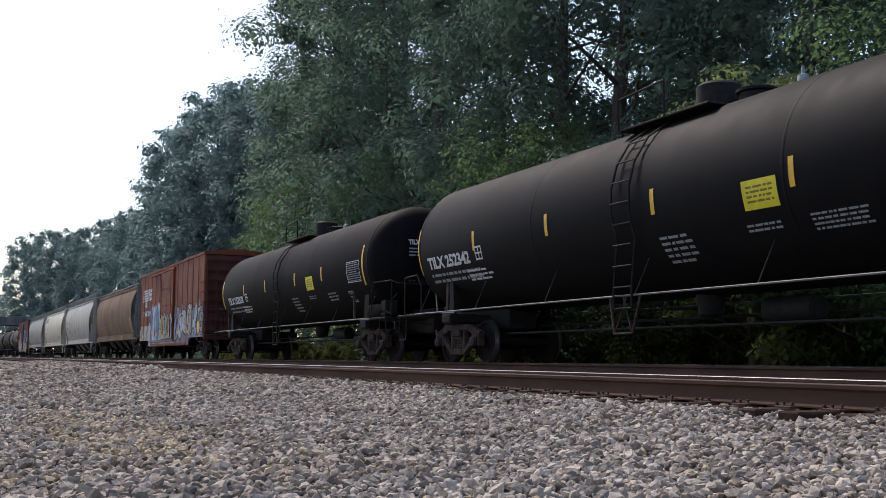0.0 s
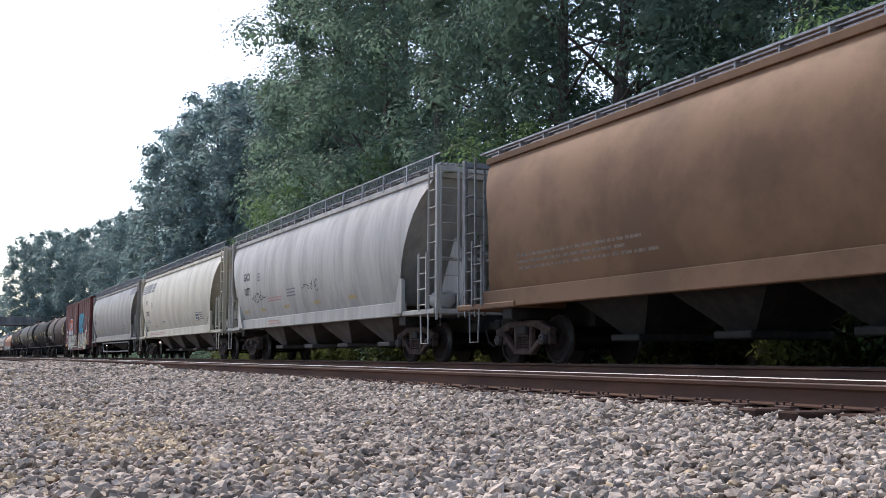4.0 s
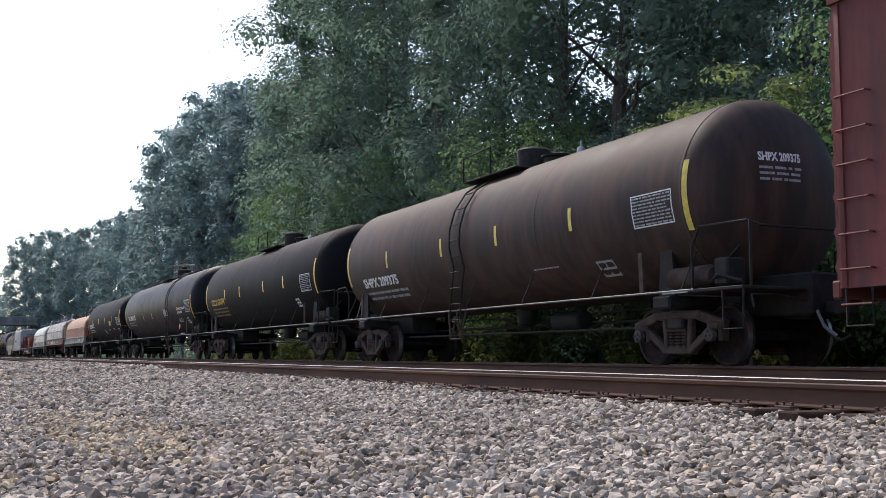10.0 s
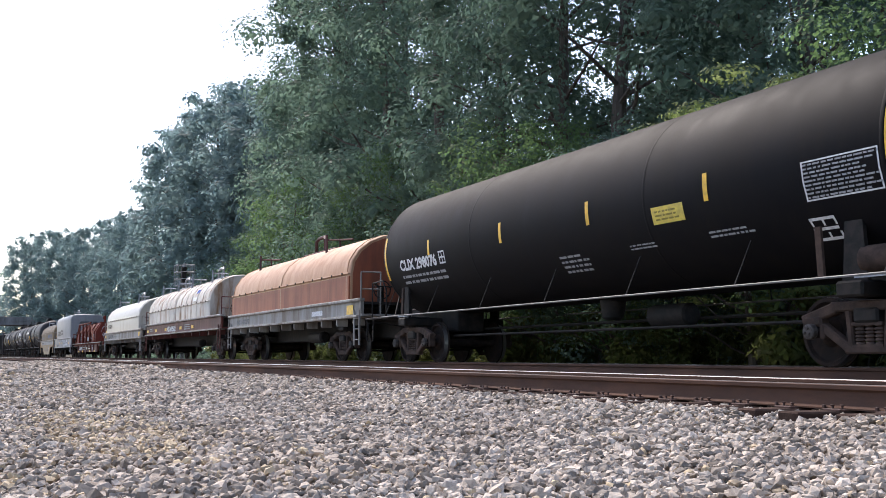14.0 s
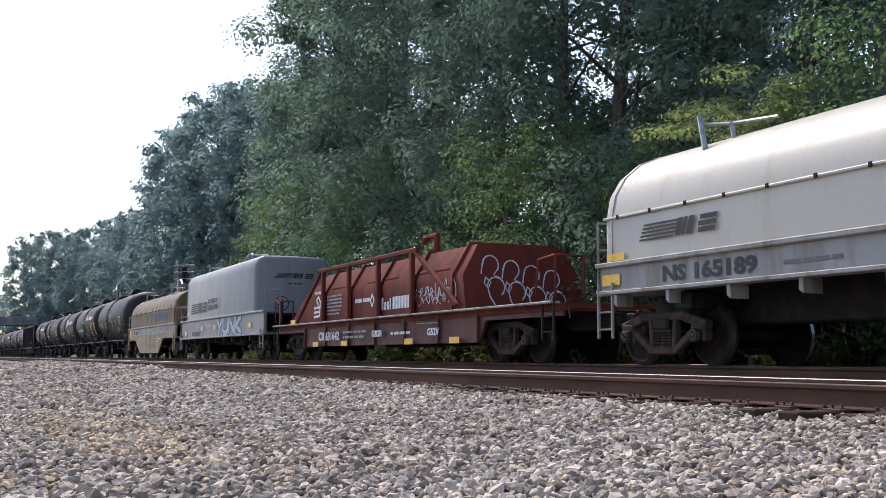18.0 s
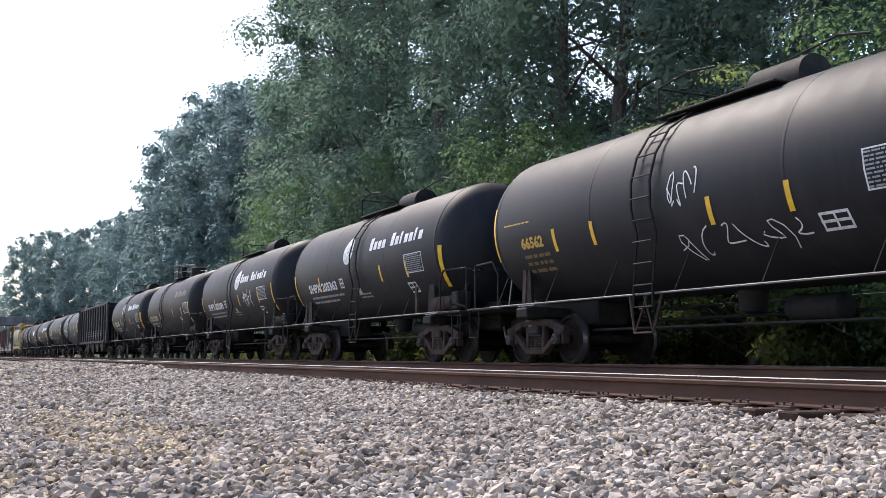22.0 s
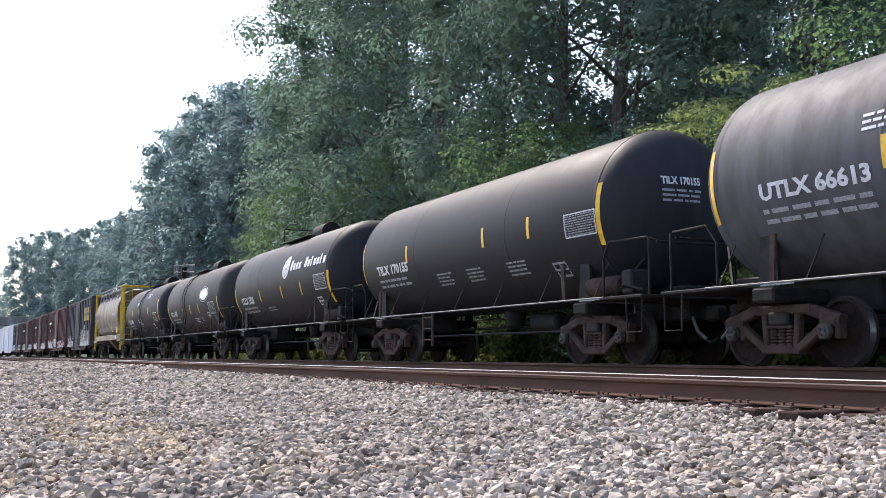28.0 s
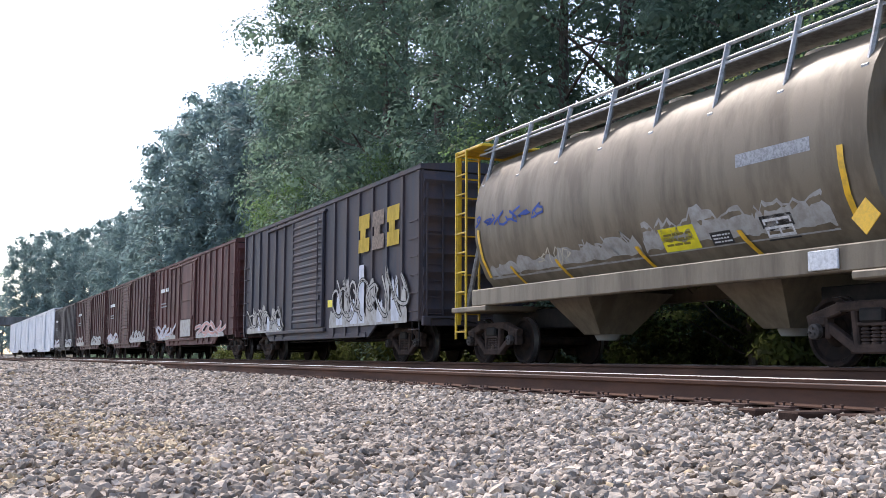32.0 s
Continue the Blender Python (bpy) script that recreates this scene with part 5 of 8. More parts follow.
# ---- boxcars ----
def boxcar(name, label, front, rear, mat, end_mat=None, top=4.62, door_u=0.0, door_w=3.05, posts=9, outside_posts=False, ribbed_door=False, sill_z=0.95, roof_mat=None, track_mat=None, pin=None):
    car, length, pin = car_thing(name, label, "boxcar", front, rear, pin)
    half, w = length / 2 - 0.72, 1.52
    end_mat = end_mat or mat
    drop = [(-half, sill_z), (-half + 2.75, sill_z), (-half + 3.4, sill_z - 0.33), (half - 3.4, sill_z - 0.33), (half - 2.75, sill_z), (half, sill_z), (half, top - 0.12), (-half, top - 0.12)]
    body = part("body", Geo().box(-half + 0.02, half - 0.02, -w + 0.06, w - 0.06, sill_z + 0.02, top - 0.1), M["under"], car)
    for y in (-w, w - 0.05):
        part("side_panel", Geo().slab(drop, y, y + 0.05), mat, car)
    # roof with seam ribs and an eave
    g = Geo().prism([(-w - 0.05, top - 0.16), (w + 0.05, top - 0.16), (w + 0.05, top - 0.06), (0, top + 0.1), (-w - 0.05, top - 0.06)], -half - 0.03, half + 0.03)
    k = 0
    while k * 1.1 < 2 * half:
        x = -half + 0.4 + k * 1.1
        g.prism([(-w, top - 0.055), (w, top - 0.055), (w, top - 0.02), (0, top + 0.14), (-w, top - 0.02)], x - 0.03, x + 0.03)
        k += 1
    part("roof", g, roof_mat or mat, car)
    # corrugated ends
    for e in (-1, 1):
        rows = []
        n = 8
        for i in range(n * 8 + 1):
            z = sill_z + 0.05 + (top - 0.25 - sill_z) * i / (n * 8)
            rows.append((e * (half + 0.02 + 0.085 * (0.5 - 0.5 * math.cos(2 * math.pi * i / 8)) ** 2), z))
        out = rows + [(e * (half - 0.05), rows[-1][1]), (e * (half - 0.05), rows[0][1])]
        part("corrugated_end", Geo().slab(out if e > 0 else list(reversed(out)), -w + 0.03, w - 0.03), end_mat, car)
        part("end_sill", Geo().box(min(e * half, e * (half + 0.14)), max(e * half, e * (half + 0.14)), -w, w, sill_z - 0.12, sill_z + 0.1, 0.02), end_mat, car)
        iron = Geo().tube([(e * (half - 0.08), -w, 0.75), (e * (half - 0.08), -w - 0.07, 0.75), (e * (half - 0.55), -w - 0.07, 0.75), (e * (half - 0.55), -w, 0.75)], 0.014, 5).mesh("grab_iron", mat)
        for i in range(7):
            part("grab_iron", iron, parent=car, at=pose(0, 0, i * 0.42))
        lad = ladder_geo(e * (half + 0.1), e * (half + 0.1), -w + 0.1, -w + 0.5, 0.95, top - 0.5)
        part("end_ladder", lad, end_mat, car)
        step = Geo().tube([(e * (half - 0.1), -w, sill_z), (e * (half - 0.1), -w, 0.5), (e * (half - 0.5), -w, 0.5), (e * (half - 0.5), -w, sill_z)], 0.018, 5)
        part("sill_step", step, M["under"], car)
        if e > 0:
            g = hand_wheel(half + 0.18, 0.35, 2.6)
            part("brake_wheel", g, M["under"], car)
    # side posts
    zb, zt = sill_z, top - 0.16
    xs = [-half + 0.09 + (2 * half - 0.18) * i / (2 * posts) for i in range(2 * posts + 1)]
    for x in xs:
        if abs(x - door_u) < door_w / 2 + 0.1:
            continue
        low = sill_z - 0.31 if abs(x) < half - 3.4 else sill_z
        d = 0.055 if outside_posts else 0.022
        g = Geo()
        ww = 0.06 if outside_posts else 0.035
        g.prism([(-w, low), (-w, zt), (-w - d, zt - 0.04), (-w - d, low + 0.04)], x - ww, x + ww)
        part("side_post", g, mat, car)
    part("side_sill", Geo().box(-half + 3.5, half - 3.5, -w - 0.03, -w + 0.01, sill_z - 0.33, sill_z - 0.2, 0.01), mat, car)
    # the sliding door on its tracks
    d0, d1 = door_u - door_w / 2, door_u + door_w / 2
    door = part("door", Geo().box(d0, d1, -w - 0.07, -w - 0.015, sill_z + 0.02, top - 0.34, 0.01), mat, car)
    g = Geo()
    n = 16 if ribbed_door else 4
    for i in range(1, n):
        z = sill_z + 0.02 + (top - 0.36 - sill_z) * i / n
        t = 0.05 if ribbed_door else 0.02
        g.prism([(-w - 0.068, z - t), (-w - 0.10, z - t * 0.4), (-w - 0.10, z + t * 0.4), (-w - 0.068, z + t)], d0 + 0.08, d1 - 0.08)
    part("door_ribs", g, mat, door)
    for x in (d0, d1 - 0.1):
        part("door_edge", Geo().box(x, x + 0.1, -w - 0.1, -w - 0.06, sill_z + 0.02, top - 0.34, 0.01), mat, door)
    g = Geo().tube([(d1 - 0.35, -w - 0.13, sill_z + 0.1), (d1 - 0.35, -w - 0.13, top - 0.45)], 0.02, 5).box(d1 - 0.55, d1 - 0.2, -w - 0.14, -w - 0.07, 1.75, 1.9, 0.01)
    part("lock_bar", g, mat, door)
    part("door_track", Geo().box(d0 - door_w * 0.95, d1 + 0.15, -w - 0.1, -w - 0.01, sill_z - 0.12, sill_z - 0.02, 0.01), track_mat or mat, car)
    part("door_track", Geo().box(d0 - door_w * 0.95, d1 + 0.15, -w - 0.09, -w, top - 0.33, top - 0.25, 0.01), mat, car)
    g = Geo().box(-pin, pin, -0.3, 0.3, 0.68, sill_z + 0.03, 0.03)
    for x in (-pin, -2.4, 2.4, pin):
        g.box(x - 0.12, x + 0.12, -1.4, 1.4, 0.82, sill_z + 0.03, 0.02)
    g.lathe([(-0.6, 0.17), (0.6, 0.17)], (1.0, -0.6, 0.72), "x", 12).tube([(-pin + 1.3, -0.7, 0.6), (pin - 1.3, -0.7, 0.6)], 0.025, 5)
    part("underframe", g, M["under"], car)
    return car, length, flat_side(-w - 0.004), half


# ---- covered hoppers ----
def hopper_outline(top, w=1.6, low=1.4):
    """The near side from the bottom up: (distance from the middle, height)."""
    pts = [(0.84, 0.0), (0.905, 0.1), (0.955, 0.22), (0.985, 0.34), (1.0, 0.46), (0.995, 0.58), (0.975, 0.70), (0.93, 0.81), (0.865, 0.90), (0.78, 1.0)]
    return [(w * y, low + (top - low) * k) for y, k in pts]


def covered_hopper(name, label, front, rear, mat, end_mat=None, top=4.32, bays=4, low=1.4, walk_mat=None, frame_mat=None, rails=True, inset=1.75, round_end=False, bay_mat=None, pipes=False, sill_mat=None, pin=None):
    car, length, pin = car_thing(name, label, "covered hopper", front, rear, pin)
    end_mat, walk_mat, frame_mat = end_mat or mat, walk_mat or M["galv"], frame_mat or mat
    sill_mat = sill_mat or frame_mat
    half = length / 2 - (1.75 if round_end else 1.0)
    near = hopper_outline(top, low=low)

    def reach(z):
        k = (z - low) / (top - low)
        if round_end:
            return half - 0.55 * math.sin(math.pi * min(1, 0.1 + k * 0.9)) ** 1.2
        return half - inset * (1 - min(1, k * 1.08)) ** 0.75

    side = [(y, z) for y, z in near]
    both = [(-y, z) for y, z in side] + [(y, z) for y, z in reversed(side)]
    part("body", Geo().loft([[(reach(z) * (2 * i / 24 - 1), y, z) for y, z in both] for i in range(25)], caps=False), mat, car)
    roof_y = near[-1][0]
    for e in (-1, 1):
        # the end sheet lies inside the mouth of the side sheets and slopes in towards the bottom
        rows = []
        for y, z in side:
            x = e * (reach(z) - (0.18 if round_end else 0.12 + 0.9 * max(0, 0.55 - (z - low) / (top - low))))
            rows.append([(x, -y * 0.985, z), (x - (0 if round_end else e * 0.25 * max(0, 0.5 - (z - low) / (top - low))), 0, z), (x, y * 0.985, z)])
        part("slope_sheet", Geo().loft(rows, caps=False, closed=False), end_mat, car)
        if not round_end:
            for y in (-0.62, 0.62):
                part("end_gusset", Geo().slab([(e * (half - 1.3), 1.2), (e * (half + 0.35), 1.2), (e * (half + 0.05), 2.55), (e * (half - 0.25), 2.9)], y - 0.03, y + 0.03), end_mat, car)
            part("corner_gusset", Geo().slab([(e * (half - 2.0), 1.15), (e * (half - 1.35), 1.15), (e * (half - 1.35), 1.95), (e * (half - 1.5), 2.0), (e * (half - 1.72), 1.45)], -1.53, -1.44), frame_mat, car)
        else:
            part("end_plate", Geo().box(min(e * (half - 0.3), e * (half - 0.24)), max(e * (half - 0.3), e * (half - 0.24)), -0.5, 0.5, 1.3, top - 0.3, 0.01), end_mat, car)
        fx = half + 0.32 if not round_end else half + 1.0
        g = Geo()
        for y in (-1.36, 1.36):
            g.box(e * fx - 0.04, e * fx + 0.04, y - 0.05, y + 0.05, 1.1, top + 0.16, 0.01)
        g.box(e * fx - 0.06, e * fx + 0.06, -1.4, 1.4, top + 0.02, top + 0.14, 0.01)
        g.box(e * fx - 0.03, e * fx + 0.03, -1.36, 1.36, 2.3, 2.38, 0.01)
        part("end_frame", g, frame_mat, car)
        l0 = half + 0.02 if not round_end else half + 0.35
        part("side_ladder", ladder_geo(e * l0, e * (l0 + 0.46), -1.44, -1.44, 0.95, top + 0.14, 0.4), frame_mat, car)
        part("low_ladder", ladder_geo(e * (l0 - 0.42), e * (l0 + 0.02), -1.5, -1.5, 1.15, 2.5, 0.36), frame_mat, car)
        part("end_ladder", ladder_geo(e * (fx + 0.06), e * (fx + 0.06), -1.3, -0.86, 1.0, top + 0.12, 0.4), frame_mat, car)
        g = Geo().tube([(e * (l0 - 0.3), -1.5, 1.1), (e * (l0 - 0.25), -1.5, 0.42), (e * (l0 + 0.12), -1.5, 0.42), (e * (l0 + 0.14), -1.5, 1.1)], 0.018, 5)
        part("sill_step", g, frame_mat, car)
        part("centre_sill", Geo().box(min(e * (half - 2.4), e * (length / 2 - 0.6)), max(e * (half - 2.4), e * (length / 2 - 0.6)), -0.32, 0.32, 0.7, 1.2, 0.02), M["under"], car)
        part("end_platform", Geo().box(min(e * (half - 1.4), e * (fx + 0.1)), max(e * (half - 1.4), e * (fx + 0.1)), -1.5, 1.5, 1.08, 1.2, 0.02), sill_mat, car)
        part("body_bolster", Geo().box(e * pin - 0.2, e * pin + 0.2, -1.4, 1.4, 0.86, 1.1, 0.02), M["under"], car)
        if e > 0:
            g = hand_wheel(fx + 0.14, 0.3, 2.2).box(fx - 0.05, fx + 0.08, 0.1, 0.5, 1.8, 2.5, 0.02)
            part("brake_wheel", g, M["under"], car)
            part("air_reservoir", Geo().lathe([(-0.35, 0.12), (-0.3, 0.2), (0.3, 0.2), (0.35, 0.12)], (half - 0.4, -0.9, 1.45), "x", 14), frame_mat, car)
    for y in (-1.37, 1.37):
        part("side_sill", Geo().box(-reach(low) - 0.15, reach(low) + 0.15, y - 0.09, y + 0.09, 1.1, low + 0.04, 0.015), sill_mat, car)
    for i in range(bays):
        span = 2 * half - 5.4
        x = -span / 2 + span * (i + 0.5) / bays
        w = span / bays * 0.5
        g = Geo().loft([[(x - w, -1.25, low - 0.05), (x + w, -1.25, low - 0.05), (x + w, 1.25, low - 0.05), (x - w, 1.25, low - 0.05)],
                        [(x - 0.3, -0.6, 0.52), (x + 0.3, -0.6, 0.52), (x + 0.3, 0.6, 0.52), (x - 0.3, 0.6, 0.52)]])
        # bay_mat puts the shade and grime under the car into the bays' colour
        bay = part("outlet_bay", g, bay_mat or sill_mat, car)
        part("outlet_gate", Geo().box(x - 0.42, x + 0.42, -0.8, 0.8, 0.4, 0.52, 0.02), bay_mat or sill_mat, bay)
    if pipes:
        part("discharge_pipe", Geo().tube([(6.6, -1.35, 0.8), (6.4, -1.35, 0.98), (-4.9, -1.35, 0.98), (-4.4, -1.35, 0.5)], 0.045, 8), M["rod"], car)
        part("discharge_pipe", Geo().tube([(6.7, -1.35, 0.7), (6.4, -1.35, 0.42), (-4.2, -1.35, 0.42), (-4.4, -1.35, 0.48)], 0.045, 8), M["rod"], car)
    g = Geo().prism([(-roof_y - 0.03, top - 0.06), (roof_y + 0.03, top - 0.06), (roof_y + 0.03, top + 0.02), (0, top + 0.1), (-roof_y - 0.03, top + 0.02)], -half - 0.02, half + 0.02)
    part("roof", g, mat, car)
    part("roof_edge", Geo().box(-half - 0.05, half + 0.05, -roof_y - 0.09, -roof_y - 0.025, top - 0.08, top + 0.05, 0.01), frame_mat if not round_end else mat, car)
    part("hatch_coaming", Geo().box(-half + 0.8, half - 0.8, -0.28, 0.28, top + 0.08, top + 0.2, 0.02), mat, car)
    for y in (-1, 1):
        g = Geo()
        for k in range(4):
            yy = y * (roof_y + 0.02 - 0.15 * k)
            g.box(-half - 0.4, half + 0.4, yy - 0.045, yy + 0.045, top + 0.18, top + 0.215)
        for k in range(int(2 * half / 0.9)):
            x = -half + 0.4 + 0.9 * k
            g.box(x - 0.02, x + 0.02, min(y * (roof_y - 0.5), y * (roof_y + 0.04)), max(y * (roof_y - 0.5), y * (roof_y + 0.04)), top + 0.02, top + 0.18)
        part("running_board", g, walk_mat, car)
    if rails:
        g = Geo()
        n = int(2 * half / 1.45)
        for k in range(n + 1):
            x = -half + 2 * half * k / n
            g.box(x - 0.028, x + 0.028, -roof_y - 0.10, -roof_y - 0.06, top - 0.02, top + 0.44, 0.005)
        g.box(-half - 0.4, half + 0.4, -roof_y - 0.095, -roof_y - 0.065, top + 0.41, top + 0.44)
        part("roof_rail", g, walk_mat, car)
        g = Geo()
        x = -half
        while x < half:
            g.tube([(x, -roof_y - 0.08, top + 0.2), (x + 0.11, -roof_y - 0.08, top + 0.41)], 0.006, 3)
            g.tube([(x + 0.11, -roof_y - 0.08, top + 0.2), (x, -roof_y - 0.08, top + 0.41)], 0.006, 3)
            x += 0.11
        part("rail_mesh", g, walk_mat, car)
    return car, length, profile_side(near), half


def pressure_hopper(name, label, front, rear, mat, pin=None):
    """A stubby hopper with rounded sides, yellow end ladders and raked roof struts."""
    car, length, pin = car_thing(name, label, "covered hopper", front, rear, pin)
    half = length / 2 - 1.95
    top, low, w = 4.25, 1.5, 1.55
    near = [(0.62 * w, low - 0.02), (0.80 * w, low + 0.25), (0.92 * w, low + 0.6), (0.985 * w, low + 1.0), (w, low + 1.35), (0.98 * w, low + 1.75), (0.92 * w, low + 2.1), (0.82 * w, low + 2.4), (0.66 * w, low + 2.65), (0.5 * w, top)]
    both = [(-y, z) for y, z in near] + [(y, z) for y, z in reversed(near)]
    bulge = lambda z: 0.42 * math.sin(math.pi * max(0, min(1, (z - low) / (top - low)))) ** 0.8
    rows = []
    for i in range(17):
        f = 2 * i / 16 - 1
        rows.append([(f * (half - bulge(z) * 0.3), y, z) for y, z in both])
    part("body", Geo().loft(rows), mat, car)
    for y in (-1.36, 1.36):
        part("side_sill", Geo().box(-half - 0.2, half + 0.2, y - 0.1, y + 0.1, 1.16, 1.5, 0.02), mat, car)
    for e in (-1, 1):
        fx = half + 1.0
        g = Geo()
        for y in (-1.38, 1.38):
            g.box(e * fx - 0.05, e * fx + 0.05, y - 0.05, y + 0.05, 0.8, top + 0.3, 0.01)
        g.box(e * fx - 0.05, e * fx + 0.05, -1.38, 1.38, top + 0.2, top + 0.3, 0.01)
        part("end_frame", g, M["safety"], car)
        part("side_ladder", ladder_geo(e * (fx - 0.5), e * (fx - 0.02), -1.44, -1.44, 0.5, top + 0.28, 0.42, 0.02), M["safety"], car)
        part("end_ladder", ladder_geo(e * (fx + 0.06), e * (fx + 0.06), -1.3, -0.85, 0.9, top + 0.26, 0.42, 0.02), M["safety"], car)
        part("roof_platform", Geo().box(min(e * (half - 0.2), e * (fx + 0.1)), max(e * (half - 0.2), e * (fx + 0.1)), -1.42, 1.42, top + 0.24, top + 0.3, 0.01), M["safety"], car)
        part("end_brace", Geo().tube([(e * (fx - 0.1), -1.2, 1.2), (e * (half - 0.1), -1.2, 3.4)], 0.06, 6), M["galv"], car)
        part("end_platform", Geo().box(min(e * (half - 0.5), e * (fx + 0.1)), max(e * (half - 0.5), e * (fx + 0.1)), -1.5, 1.5, 1.05, 1.16, 0.02), mat, car)
        part("centre_sill", Geo().box(min(e * (half - 2.2), e * (length / 2 - 0.5)), max(e * (half - 2.2), e * (length / 2 - 0.5)), -0.32, 0.32, 0.7, 1.1, 0.02), M["under"], car)
        x = e * 2.45 - 0.2
        bay = part("outlet_bay", Geo().loft([[(x - 0.75, -0.95, 1.3), (x + 0.75, -0.95, 1.3), (x + 0.75, 0.95, 1.3), (x - 0.75, 0.95, 1.3)], [(x - 0.28, -0.35, 0.55), (x + 0.28, -0.35, 0.55), (x + 0.28, 0.35, 0.55), (x - 0.28, 0.35, 0.55)]]), mat, car)
        part("outlet_flange", Geo().lathe([(0.44, 0.2), (0.55, 0.26)], (x, 0, 0), "z", 14), M["dullgrey"], bay)
    for k in range(8):
        x = -half + 0.25 + (2 * half - 0.5) * k / 7
        g = Geo().tube([(x, -1.34, 3.62), (x + 0.14, -1.16, top + 0.42)], 0.045, 6).box(x - 0.07, x + 0.07, -1.42, -1.3, 3.45, 3.66, 0.02)
        part("roof_strut", g, M["galv"], car)
    part("roof_rail", Geo().tube([(-half - 0.1, -1.16, top + 0.42), (half + 0.9, -1.16, top + 0.42)], 0.03, 6).tube([(-half - 0.1, -1.2, top + 0.2), (half + 0.9, -1.2, top + 0.2)], 0.025, 6), M["galv"], car)
    for y in (-0.95, 0.95):
        part("running_board", Geo().box(-half - 0.3, half + 0.3, y - 0.28, y + 0.28, top + 0.1, top + 0.15, 0.01), M["galv"], car)
    for k in range(3):
        part("hatch", Geo().lathe([(top - 0.03, 0.42), (top + 0.2, 0.4), (top + 0.24, 0.3)], (-half * 0.6 + half * 0.6 * k, 0, 0), "z", 20), mat, car)
    return car, length, profile_side(near), half


def open_hopper(name, label, front, rear, mat, pin=None):
    """A black open-topped hopper: ribbed sides on stakes, sloped ends behind ladders."""
    car, length, pin = car_thing(name, label, "open hopper", front, rear, pin)
    half, w, top = length / 2 - 0.85, 1.55, 3.72
    for y in (-w, w - 0.04):
        part("side_panel", Geo().box(-half, half - 0.35, y, y + 0.04, 1.12, top - 0.1), mat, car)
    for y in (-w - 0.03, w - 0.07):
        part("top_chord", Geo().box(-half, half, y, y + 0.1, top - 0.14, top + 0.02, 0.02), mat, car)
        part("side_sill", Geo().box(-half, half, y - 0.02, y + 0.12, 1.02, 1.2, 0.02), mat, car)
    for k in range(12):
        x = -half + 0.1 + (2 * half - 0.8) * k / 11
        part("side_stake", Geo().box(x - 0.05, x + 0.05, -w - 0.09, -w, 1.15, top - 0.12, 0.02), mat, car)
    for e in (-1, 1):
        part("corner_post", Geo().box(min(e * half, e * (half - 0.35)), max(e * half, e * (half - 0.35)), -w - 0.06, -w + 0.05, 1.0, top, 0.02), M["greybox"] if e > 0 else mat, car)
        part("slope_sheet", Geo().loft([[(e * (half - 0.4), -w + 0.05, top - 0.2), (e * (half - 0.4), w - 0.05, top - 0.2)], [(e * (half - 3.4), -w + 0.05, 1.1), (e * (half - 3.4), w - 0.05, 1.1)]], caps=False, closed=False), mat, car)
        part("end_sheet", Geo().box(min(e * (half - 0.42), e * (half - 0.36)), max(e * (half - 0.42), e * (half - 0.36)), -w, w, 2.4, top, 0.01), mat, car)
        part("end_ladder", ladder_geo(e * (half + 0.02), e * (half + 0.02), -1.45, -1.0, 0.9, top, 0.4), mat, car)
        part("side_ladder", ladder_geo(e * (half - 0.5), e * (half - 0.06), -w - 0.12, -w - 0.12, 0.6, top - 0.1, 0.42), mat, car)
        part("end_platform", Geo().box(min(e * (half - 1.4), e * (half + 0.05)), max(e * (half - 1.4), e * (half + 0.05)), -1.5, 1.5, 1.0, 1.1, 0.02), M["under"], car)
        for y in (-1.2, 1.2):
            part("end_strut", Geo().tube([(e * (half - 0.1), y, 1.1), (e * (half - 0.4), y, top - 0.3)], 0.05, 6), mat, car)
    part("centre_sill", Geo().box(-half, half, -0.32, 0.32, 0.7, 1.12, 0.02), M["under"], car)
    for k in range(4):
        x = -3.9 + 2.6 * k
        part("hopper_chute", Geo().loft([[(x - 1.2, -1.4, 1.15), (x + 1.2, -1.4, 1.15), (x + 1.2, 1.4, 1.15), (x - 1.2, 1.4, 1.15)], [(x - 0.5, -1.3, 0.45), (x + 0.35, -1.3, 0.45), (x + 0.35, 1.3, 0.45), (x - 0.5, 1.3, 0.45)]]), mat, car)
    return car, length, flat_side(-w - 0.006), half


# ---- coil cars ----
def hood_outline(w, z0, z1, shoulder, square=False, n=10):
    """A hood's section: upright sides and a round or flat back."""
    out = [(-w, z0), (-w, z1 - shoulder)]
    for i in range(1, n):
        a = math.pi * i / n
        if square:
            c = w - shoulder
            out.append((-shoulder * math.cos(a) + (-c if a < math.pi / 2 - 1e-6 else c if a > math.pi / 2 + 1e-6 else 0), z1 - shoulder + shoulder * math.sin(a)))
        else:
            out.append((-w * math.cos(a), z1 - shoulder + shoulder * math.sin(a)))
    return out + [(w, z1 - shoulder), (w, z0)]


